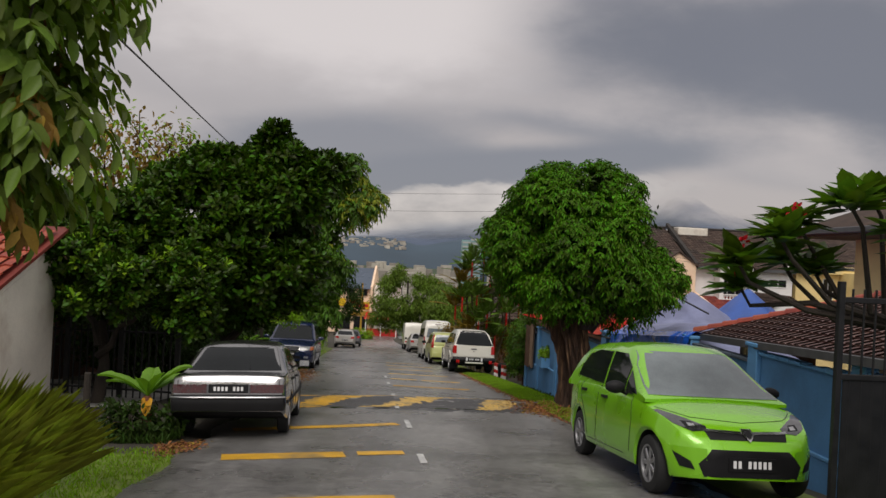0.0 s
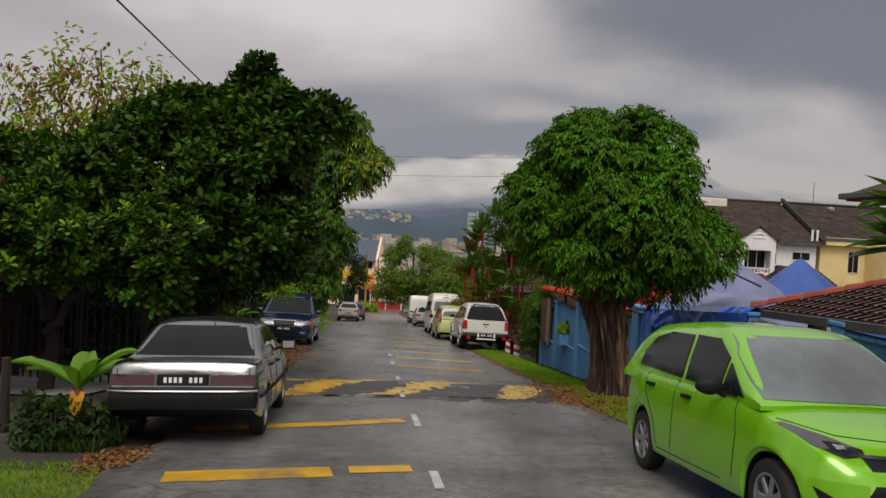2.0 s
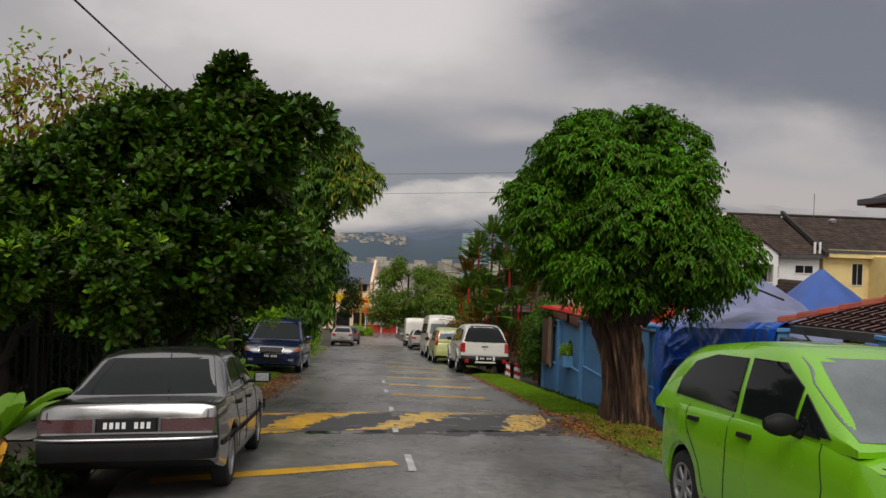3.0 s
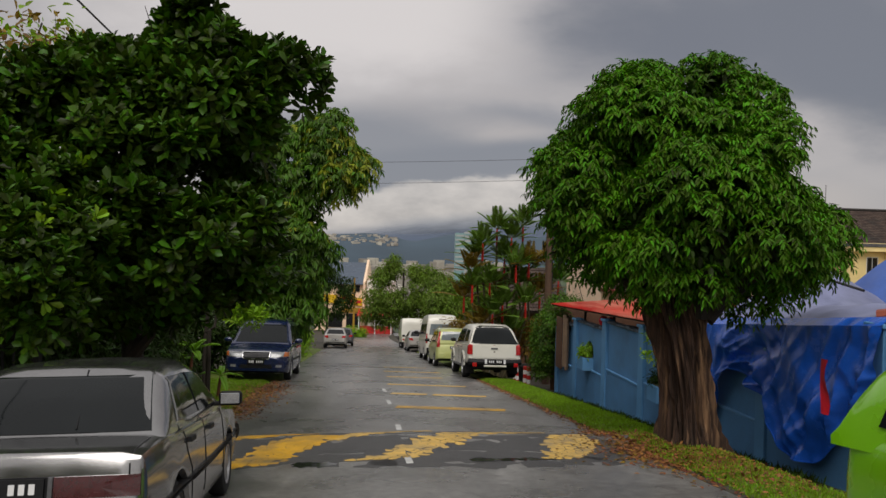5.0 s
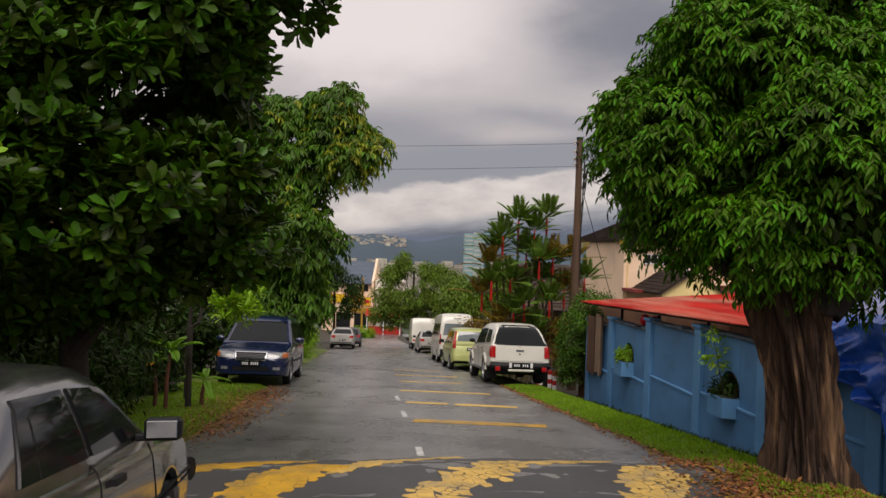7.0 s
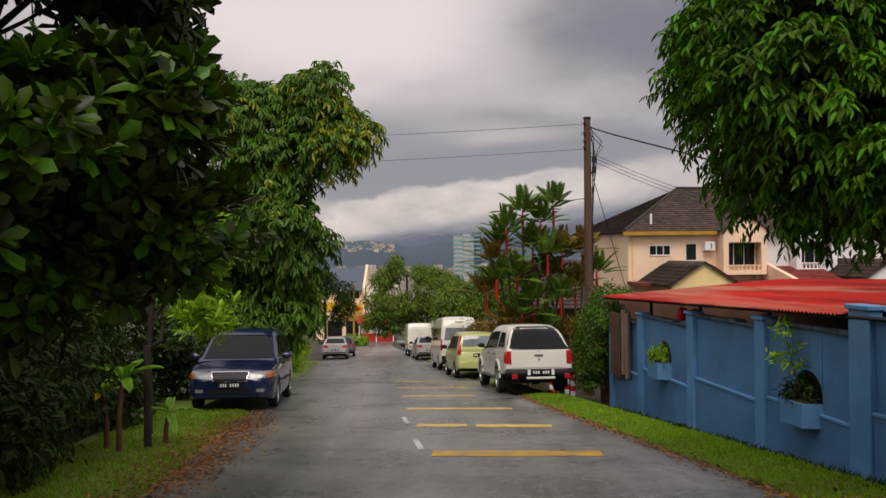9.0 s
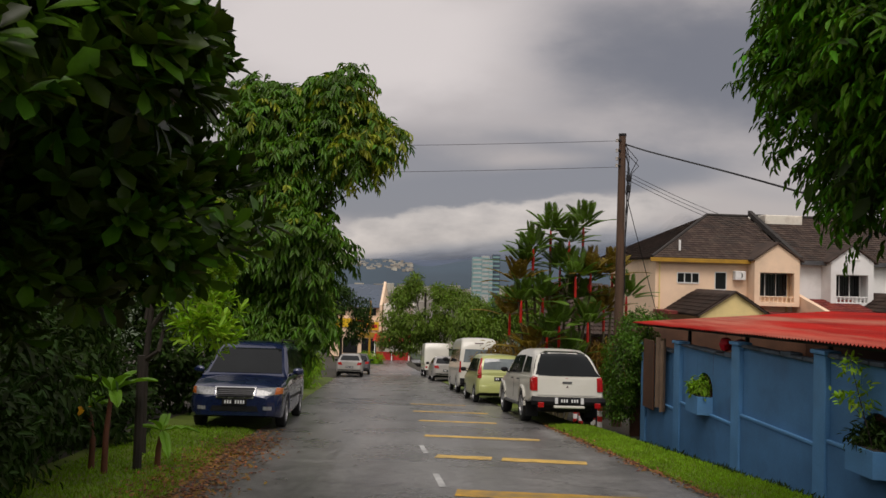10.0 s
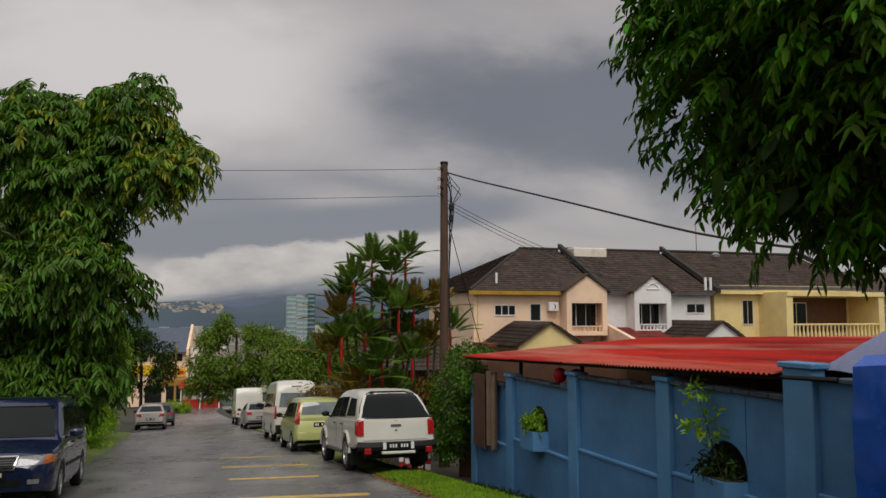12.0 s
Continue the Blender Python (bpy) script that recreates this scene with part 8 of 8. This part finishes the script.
def window(parent, s0, s1, z0, z1, d=0.0, lights=2, grille=False):
    b = Build()
    tbox(b, s0, s1, d, d + 0.06, z0 - 0.05, z0 + 0.02)
    w = part("window", b, M["white"], parent)
    b = Build()
    tbox(b, s0, s1, d, d + 0.05, z1 - 0.03, z1 + 0.03)
    part("head", b, M["white"], w)
    for a in [s0 + (s1 - s0) * k / lights for k in range(lights + 1)]:
        b = Build()
        tbox(b, a - 0.025, a + 0.025, d, d + 0.05, z0 + 0.02, z1 - 0.03)
        part("mullion", b, M["white"], w)
    for k in range(lights):
        a, z = s0 + (s1 - s0) * k / lights + 0.03, s0 + (s1 - s0) * (k + 1) / lights - 0.03
        b = Build()
        tbox(b, a, z, d + 0.005, d + 0.02, z0 + 0.03, z1 - 0.03, 0.002)
        part("pane", b, M["glass"], w)
    if grille:
        for k in range(int((s1 - s0) / 0.16)):
            b = Build()
            a = s0 + 0.1 + 0.16 * k
            tbox(b, a, a + 0.02, d + 0.07, d + 0.09, z0, z1, 0.003)
            part("grille_bar", b, M["iron"], w)


def front_gable(parent, s0, s1, z0, eave, apex, wallm, roofm, arch=False):
    """The box bay with a gabled roof that stands out from the front."""
    mid = (s0 + s1) / 2
    b = Build()
    prof = [(s0, eave), (mid, apex), (s1, eave)]
    f = [tp(s, 1.0, z) for s, z in prof]
    pw = 0.34
    b.slab([tp(s0, 1.0, z0), tp(s0 + pw, 1.0, z0), tp(s0 + pw, 1.0, 0.80), tp(s1 - pw, 1.0, 0.80), tp(s1 - pw, 1.0, z0), tp(s1, 1.0, z0), tp(s1, 1.0, eave), tp(mid, 1.0, apex), tp(s0, 1.0, eave)], -TN * 0.2)
    tbox(b, s0, s0 + 0.14, 0.0, 0.8, z0, eave)
    tbox(b, s1 - 0.14, s1, 0.0, 0.8, z0, eave)
    tbox(b, s0, s1, 0.0, 1.0, z0 - 0.25, z0)
    part("bay", b, wallm, parent)
    for sgn, (a, z) in ((1, (s0 - 0.2, mid)), (-1, (s1 + 0.2, mid))):
        lowz = eave - 0.14
        b = Build()
        pts = [tp(a, 1.15, lowz), tp(z, 1.15, apex + 0.05), tp(z, -2.4, apex + 0.05), tp(a, -2.4, lowz)]
        b.slab(pts, Vector((0, 0, 0.10)))
        part("bay_roof", b, roofm, parent)
    window(parent, s0 + 0.36, s1 - 0.36, z0 + 0.32, 0.78, 0.15, 3, True)
    b = Build()
    for k in range(8):
        tbox(b, s0 + 0.40 + k * (s1 - s0 - 0.8) / 7.5, s0 + 0.47 + k * (s1 - s0 - 0.8) / 7.5, 0.85, 0.93, z0, z0 + 0.28)
    tbox(b, s0 + 0.34, s1 - 0.34, 0.82, 0.96, z0 + 0.28, z0 + 0.34)
    part("balustrade", b, wallm, parent)
    if arch:
        b = Build()
        b.tube([tp(mid + 0.42 * math.cos(a), 1.02, eave + 0.1 + 0.34 * math.sin(a)) for a in [math.pi * k / 12 for k in range(13)]], 0.045, 6)
        b.tube([tp(mid - 0.46, 1.02, eave + 0.1), tp(mid + 0.46, 1.02, eave + 0.1)], 0.04, 6)
        part("arch_moulding", b, wallm, parent)


def porch_gable(parent, s0, s1, eave, apex, wallm, roofm):
    mid = (s0 + s1) / 2
    b = Build()
    b.slab([tp(s0 + 0.2, 5.0, eave - 1.6), tp(s1 - 0.2, 5.0, eave - 1.6), tp(s1 - 0.2, 5.0, eave + 0.1), tp(mid, 5.0, apex - 0.08), tp(s0 + 0.2, 5.0, eave + 0.1)], -TN * 0.2)
    part("porch_wall", b, wallm, parent)
    for a in (s0, s1):
        pts = [tp(a, 5.2, eave), tp(mid, 5.2, apex), tp(mid, 0.0, apex), tp(a, 0.0, eave)]
        slope_board(parent, pts if a == s0 else pts[::-1], roofm, "porch_deck", 0.08)
        v = Vector((0, 0, apex - eave)) + TU * (mid - a)
        o, u_ = (tp(a, 0.0, eave), TN) if a == s0 else (tp(a, 5.2, eave), -TN)
        tiled(parent, o + Vector((0, 0, 0.01)), u_, v, int(v.length / 0.36), lambda r: (0.0, 5.2), 0.32, 0.38, roofm, True, "porch_tile")


def terrace(name, label, s0, s1, wallm, eave, ridge, hip_left=False, lift=0.0):
    root = thing(name, label, "house", group="terraced houses")
    base = -7.5
    b = Build()
    tbox(b, s0, s1, -0.25, 0.0, base, eave - 0.05)
    part("front_wall", b, wallm, root)
    b = Build()
    tbox(b, s0, s0 + 0.25, -9.0, -0.252, base, eave - 0.05)
    part("side_wall", b, wallm, root)
    b = Build()
    tbox(b, s0 + 0.252, s1, -9.0, -8.75, base, eave - 0.05)
    part("back_wall", b, wallm, root)
    D = 5.8
    rs = s0 + 5.6 if hip_left else s0
    slope_board(root, [tp(s0 - 0.4 if hip_left else s0, 0.45, eave), tp(s1, 0.45, eave), tp(s1, -D, ridge), tp(rs, -D, ridge)], M["tile_joined"])
    slope_board(root, [tp(s1, -2 * D - 0.4, eave), tp(s0, -2 * D - 0.4, eave), tp(rs, -D, ridge), tp(s1, -D, ridge)], M["tile_joined"])
    v = Vector(tp(0, -D, ridge) - tp(0, 0.45, eave))
    nrows = int(v.length / 0.36 / 0.92)
    o = tp(s0 - 0.4 if hip_left else s0, 0.45, eave + 0.01)
    wide = s1 - s0 + (0.4 if hip_left else 0)
    tiled(root, o, TU, v, nrows, (lambda r: (6.0 * (r + 0.5) / nrows, wide)) if hip_left else (lambda r: (0.0, wide)), 0.30, 0.36, M["tile_joined"], True)
    if hip_left:
        hv = tp(rs, -D, ridge) - tp(s0 - 0.4, -D, eave)
        slope_board(root, [tp(s0 - 0.4, -2 * D - 0.4, eave), tp(s0 - 0.4, 0.45, eave), tp(rs, -D, ridge)], M["tile_joined"])
        n2 = int(hv.length / 0.33)
        tiled(root, tp(s0 - 0.4, -2 * D - 0.4, eave + 0.01), TN, hv, n2, lambda r: (6.2 * r / n2, 12.4 - 6.2 * r / n2), 0.30, 0.36, M["tile_joined"], True)
        b = Build()
        b.tube([tp(s0 - 0.4, 0.45, eave + 0.08), tp(rs, -D, ridge + 0.08)], 0.10, 7)
        part("hip_ridge", b, M["ridge"], root)
    b = Build()
    tbox(b, s0 - (0.5 if hip_left else 0), s1 - 0.02, 0.45, 0.56, eave - 0.22, eave + 0.02)
    part("fascia", b, M["fascia"] if hip_left else M["metal_grey"], root)
    b = Build()
    a, z = tp(s1, 0.75, eave - 0.05), tp(s1, -D, ridge + 0.15)
    b.slab([a, z, z + Vector((0, 0, 0.34)), a + Vector((0, 0, 0.34))], TU * 0.28)
    part("party_parapet", b, M["ridge"], root, "mossy raked parapet between the roofs")
    b = Build()
    b.tube([tp(rs, -D, ridge + 0.1), tp(s1, -D, ridge + 0.1)], 0.11, 7)
    part("ridge", b, M["ridge"], root)
    return root


h1 = terrace("terraced_house", "peach end terrace house with brown hip roof", -0.6, 7.95, M["cream"], 1.50, 4.6, True)
window(h1, 0.75, 2.1, 0.06, 0.66, 0.0, 3)
window(h1, 3.1, 3.8, -0.3, 0.75, 0.0, 1)
front_gable(h1, 5.1, 7.9, -0.95, 1.60, 2.50, M["cream"], M["tile_joined"])
b = Build()
tbox(b, 4.2, 4.85, 0.02, 0.42, 0.30, 0.85, 0.03)
ac = part("air_conditioner", b, M["white"], h1, "boxy white air conditioner unit")
b = Build()
b.lathe([(0.19, 0), (0.19, 0.03), (0.05, 0.035), (0.001, 0.035)], 16, "y", tp(4.45, 0.44, 0.58))
part("fan_grille", b, M["iron"], ac)
porch_gable(h1, -0.1, 4.1, -1.65, -0.28, M["ochre"], M["tile_joined"])
b = Build()
tbox(b, -0.7, 7.9, 0.02, 2.4, -1.75, -1.55)
part("porch_ledge", b, M["tile_red_dark"], h1)
b = Build()
b.slab([tp(8.0, 5.0, -1.7), tp(8.0, 0.0, -0.35), tp(8.0, 0.0, -2.4), tp(8.0, 5.0, -2.4)], TU * 0.3)
part("stair_parapet", b, M["cream"], h1)
b = Build()
b.tube([tp(7.6, 0.1, 1.3), tp(7.6, 0.1, -2.0)], 0.06, 7)
part("downpipe", b, M["ochre"], h1)
b = Build()
b.tube([tp(-0.35, 0.06, 1.3), tp(-0.35, 0.06, -2.0)], 0.05, 7)
part("downpipe", b, M["ochre"], h1)
b = Build()
b.tube([tp(1.0, -0.3, 2.0), tp(1.0, -0.3, 2.65)], 0.07, 8)
part("vent_pipe", b, M["white"], h1)

h2 = terrace("terraced_house", "white terrace house with arched gable moulding", 8.25, 16.3, M["white"], 1.55, 4.65)
window(h2, 12.75, 13.15, -0.2, 0.72, 0.0, 1)
window(h2, 14.4, 15.8, 0.2, 0.80, 0.0, 2)
front_gable(h2, 9.85, 12.55, -0.85, 1.60, 2.50, M["white"], M["tile_joined"], True)
porch_gable(h2, 11.6, 14.9, -1.35, -0.25, M["white"], M["tile_joined"])
b = Build()
tbox(b, 8.4, 16.2, 0.02, 2.4, -1.75, -1.5)
part("porch_ledge", b, M["tile_red_dark"], h2)
slope_board(h2, [tp(8.4, 4.6, -1.95), tp(11.6, 4.6, -1.95), tp(11.6, 0.1, -0.75), tp(8.4, 0.1, -0.75)], M["tile_red_dark"], "lean_to")
tiled(h2, tp(8.4, 4.6, -1.93), TU, tp(0, 0.1, -0.75) - tp(0, 4.6, -1.95), 13, lambda r: (0, 3.2), 0.32, 0.38, M["tile_red_dark"], True, "lean_to_tile")
b = Build()
tbox(b, 8.6, 11.2, -7.2, -4.6, 3.6, 4.75, 0.05)
part("roof_box", b, M["plaster"], h2)
for s in (15.75, 16.15):
    b = Build()
    b.tube([tp(s, 0.25, 1.7), tp(s, 0.25, 2.55)], 0.09, 8)
    part("vent_pipe", b, M["white"], h2)

h3 = terrace("terraced_house", "yellow terrace house with a deep balcony and balusters", 16.6, 28.6, M["ochre"], 2.0, 4.7)
window(h3, 18.85, 19.7, -0.55, 1.05, 0.0, 2, True)
b = Build()
tbox(b, 16.7, 28.6, 0.0, 0.5, 1.45, 2.05)
part("parapet", b, M["ochre"], h3, "stained yellow parapet")
b = Build()
tbox(b, 20.2, 20.75, 0.0, 2.6, -4.0, 1.45)
part("pier", b, M["ochre"], h3)
b = Build()
tbox(b, 28.0, 28.5, 0.0, 2.6, -4.0, 1.45)
part("pier", b, M["ochre"], h3)
b = Build()
tbox(b, 20.2, 28.5, 0.02, 2.7, 1.30, 1.60)
part("balcony_roof", b, M["ochre"], h3)
b = Build()
tbox(b, 20.2, 28.5, 0.02, 2.7, -1.75, -1.50)
part("balcony_floor", b, M["ochre"], h3)
b = Build()
tbox(b, 20.75, 28.0, 2.45, 2.62, -0.62, -0.50)
part("handrail", b, M["ochre"], h3)
prof = [(0.055, 0), (0.075, 0.12), (0.10, 0.3), (0.06, 0.5), (0.045, 0.66), (0.07, 0.88)]
for k in range(22):
    b = Build()
    b.lathe(prof, 8, "z", tp(20.95 + 0.325 * k, 2.53, -1.5))
    part("baluster", b, M["ochre"], h3, smooth=True)
window(h3, 21.6, 24.2, -1.4, 0.9, 0.02, 3)
b = Build()
tbox(b, 21.0, 27.8, 0.005, 0.03, -1.5, 1.25)
part("balcony_back", b, M["timber"], h3)
h4 = thing("terraced_house", "orange-yellow house at the far end of the terrace", "house", group="terraced houses")
b = Build()
tbox(b, 29.0, 37.0, -8.0, 0.5, -7.0, 1.6)
part("front_wall", b, M["fascia"], h4)
slope_board(h4, [tp(28.8, 1.2, 1.6), tp(37.4, 1.2, 1.6), tp(37.4, -3.6, 3.4), tp(28.8, -3.6, 3.4)], M["tile_joined"])
window(h4, 29.8, 31.4, -0.6, 0.7, 0.5, 3, True)
window(h4, 32.2, 34.4, -0.6, 0.7, 0.5, 3)
b = Build()
b.tube([tp(17.5, -3.0, 3.9), tp(17.5, -3.0, 6.4)], 0.025, 5)
aer = tagged(part("roof_aerial", b, M["metal_grey"]), "thin metal aerial mast on the terrace roof", "aerial")
b = Build()
b.lathe([(0.12, 0), (0.28, 0.12), (0.30, 0.3), (0.16, 0.42), (0.001, 0.45)], 12, "z", tp(18.8, -2.6, 4.05))
tagged(part("roof_ventilator", b, M["alloy"], smooth=True), "round metal ventilator on the terrace roof", "ventilator")

# ---- the end of the road, the far town and the hills ----
shop = thing("corner_shop", "yellow and red corner shop house with a grey roof", "shop")
b = Build()
b.box((-15.5, 135.5, -9.0), (7.6, 10.0, 7.4), 0.05)
part("shop_wall", b, M["cream"], shop)
slope_board(shop, [(-19.6, 129.8, -5.2), (-11.7, 129.8, -5.2), (-11.7, 136.5, -1.9), (-19.6, 136.5, -1.9)], M["tower_dark"])
slope_board(shop, [(-11.7, 143, -5.2), (-19.6, 143, -5.2), (-19.6, 136.5, -1.9), (-11.7, 136.5, -1.9)], M["tower_dark"])
b = Build()
b.slab([(-11.7, 129.8, -12), (-11.7, 143, -12), (-11.7, 143, -4.8), (-11.7, 136.5, -1.4), (-11.7, 129.8, -4.8)], (0.35, 0, 0))
part("end_parapet", b, M["cream"], shop)
for x, z, w, h, m in ((-14.1, -7.6, 2.2, 1.5, "sign_yellow"), (-12.4, -8.0, 1.2, 1.2, "sign_yellow"), (-13.3, -9.35, 4.2, 0.8, "fascia"), (-17.4, -7.6, 3.2, 1.3, "sign_yellow")):
    b = Build()
    b.box((x, 130.3, z), (w, 0.16, h), 0.02)
    part("sign_board", b, M[m], shop)
for x, z, r in ((-14.5, -7.4, 0.45), (-13.6, -8.0, 0.35), (-12.4, -8.0, 0.4)):
    b = Build()
    b.box((x, 130.19, z), (r * 2, 0.06, r * 1.2), 0.02)
    part("sign_shape", b, M["sign_red"], shop)
for x in (-17.5, -15.0, -12.9):
    b = Build()
    b.box((x, 130.42, -5.9), (1.3, 0.12, 1.0), 0.02)
    part("window", b, M["glass"], shop)
for x in (-16.0, -13.2):
    b = Build()
    b.box((x, 130.44, -11.0), (2.2, 0.1, 2.2), 0.02)
    part("shop_front", b, M["glass"], shop)
stall = thing("street_stall", "red roofed street stall at the junction", "stall")
slope_board(stall, [(-12.3, 127.0, -9.9), (-6.6, 127.0, -9.9), (-6.6, 131, -8.9), (-12.3, 131, -8.9)], M["sign_red"], "awning")
for x in (-12.0, -9.5, -7.0):
    b = Build()
    b.box((x, 127.3, -11.3), (0.14, 0.14, 3.0), 0.01)
    part("post", b, M["white"], stall)
b = Build()
b.box((-9.4, 128.5, -12.2), (5.0, 0.2, 1.2), 0.02)
part("counter", b, M["sign_red"], stall)
lp = thing("street_pole", "plain brown street pole at the junction", "pole", Matrix.Translation((-12.3, 122.5, fall(122.5))))
b = Build()
b.tube([(0, 0, -0.2), (0, 0, 4), (0, 0, 8.6)], [0.16, 0.14, 0.11], 8)
part("shaft", b, M["fascia"], lp)
b = Build()
b.box((-8.9, 133.5, -8.0), (4.6, 6.0, 6.6), 0.05)
nb = tagged(part("low_shop", b, M["plaster"]), "grey flat-roofed shop beside the corner shop", "shop")

tower = thing("tower_block", "tall teal and grey glazed tower block in the haze", "tower")
TX, TY = 12.2, 360.0
for dx, w, z1, m, dy in ((-2.1, 4.3, 7.6, "teal_glass", 0), (1.6, 3.2, 8.2, "tower_pale", 0.6), (3.9, 1.6, 7.0, "teal_glass", 0), (6.3, 3.6, 9.0, "tower_dark", 3)):
    b = Build()
    b.box((TX + dx, TY + dy, (z1 - 30) / 2), (w, 8.0, z1 + 30), 0.05)
    seg = part("shaft", b, M[m], tower)
    for k in range(9):
        b = Build()
        b.box((TX + dx, TY + dy - 4.05, z1 - 1.2 - 1.9 * k), (w * 0.86, 0.12, 0.75), 0.02)
        part("window_band", b, M["tower_pale"] if m == "teal_glass" else M["teal_glass"], seg)
town = Build()
trng = random.Random(3)
for k in range(150):
    y = trng.uniform(260, 900)
    x = trng.uniform(-0.24, 0.10) * y
    base = ground_z(x, y)
    w, d, h = trng.uniform(6, 14), trng.uniform(6, 10), trng.uniform(5, 9) + (y - 200) * 0.012
    town.box((x, y, base + h / 2), (w, d, h), 0.1)
tagged(part("town", town, M["town"]), "far town of pale low buildings in the valley", "buildings", kind="stuff")
up_town = Build()
for k in range(170):
    y = trng.uniform(1500, 1590)
    x = trng.uniform(-0.22, -0.05) * y
    top = float(np.interp(x, [-480, -330, -120, -40], [6, 20, 24, 14]))
    z = top * 0.55 - 10 + (top * 0.45 + 10) * (y - 1496) / 104
    w, h = trng.uniform(4, 9), trng.uniform(2.0, 4.0)
    up_town.box((x, y, z + h / 2 - 1), (w, 8, h + 2), 0.2)
tagged(part("hill_town", up_town, M["town"]), "far rows of pale houses on a hillside", "buildings", kind="stuff")


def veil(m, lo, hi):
    """Fades the upper slopes of a hill to clear, standing in for cloud lying on them."""
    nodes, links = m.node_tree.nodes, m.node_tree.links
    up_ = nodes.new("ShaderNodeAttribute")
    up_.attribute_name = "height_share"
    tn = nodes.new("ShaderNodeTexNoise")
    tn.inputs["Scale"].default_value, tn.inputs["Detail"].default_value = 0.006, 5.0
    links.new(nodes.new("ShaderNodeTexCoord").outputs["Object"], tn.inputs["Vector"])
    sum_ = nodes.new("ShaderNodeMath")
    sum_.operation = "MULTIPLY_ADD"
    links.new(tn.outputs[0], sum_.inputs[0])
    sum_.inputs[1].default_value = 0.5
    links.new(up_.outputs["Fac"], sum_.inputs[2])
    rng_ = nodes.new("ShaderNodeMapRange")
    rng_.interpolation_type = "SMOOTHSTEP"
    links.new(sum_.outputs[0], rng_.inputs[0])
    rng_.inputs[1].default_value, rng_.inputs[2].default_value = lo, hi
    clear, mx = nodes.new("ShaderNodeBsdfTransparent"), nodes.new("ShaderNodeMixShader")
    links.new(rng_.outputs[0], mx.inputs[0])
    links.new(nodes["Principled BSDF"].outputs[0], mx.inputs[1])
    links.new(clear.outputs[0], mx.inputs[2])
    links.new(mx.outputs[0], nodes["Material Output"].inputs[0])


def ridge_line(name, label, y, keys, m, depth, rough):
    b = Build()
    rows, share = [], []
    for x in np.linspace(keys[0][0], keys[-1][0], 200):
        z = np.interp(x, [k[0] for k in keys], [k[1] for k in keys]) + rough * (noise.noise((x * 0.01, 1, y)) + 0.5 * noise.noise((x * 0.04, 2, y)))
        steps = [i / 12 for i in range(13)]
        rows.append([(x, y - depth * (1 - t), -40 + (z + 40) * t ** 0.8) for t in steps] + [(x, y + depth, -40)])
        share += [t ** 0.8 for t in steps] + [0.0]
    b.grid(rows, flip=True)
    ob = tagged(part(name, b, m, smooth=True), label, "hills", kind="structure")
    ob.data.attributes.new("height_share", "FLOAT", "POINT").data.foreach_set("value", share)


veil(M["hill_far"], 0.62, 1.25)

ridge_line("hills_near", "low wooded hills behind the town, haze put into their blue", 1600, [(-1500, 10), (-480, 6), (-330, 20), (-120, 24), (-40, 14), (40, 30), (150, 26), (400, 30), (900, 40), (2000, 40)], M["hill"], 260, 5)
ridge_line("hills_far", "mountain slopes with haze put into their blue, tops faded for cloud", 2900, [(-3000, 60), (-900, 50), (-480, 32), (-330, 52), (-120, 88), (150, 120), (480, 150), (760, 196), (830, 255), (900, 262), (980, 214), (1300, 190), (2200, 180), (4000, 150)], M["hill_far"], 700, 7)
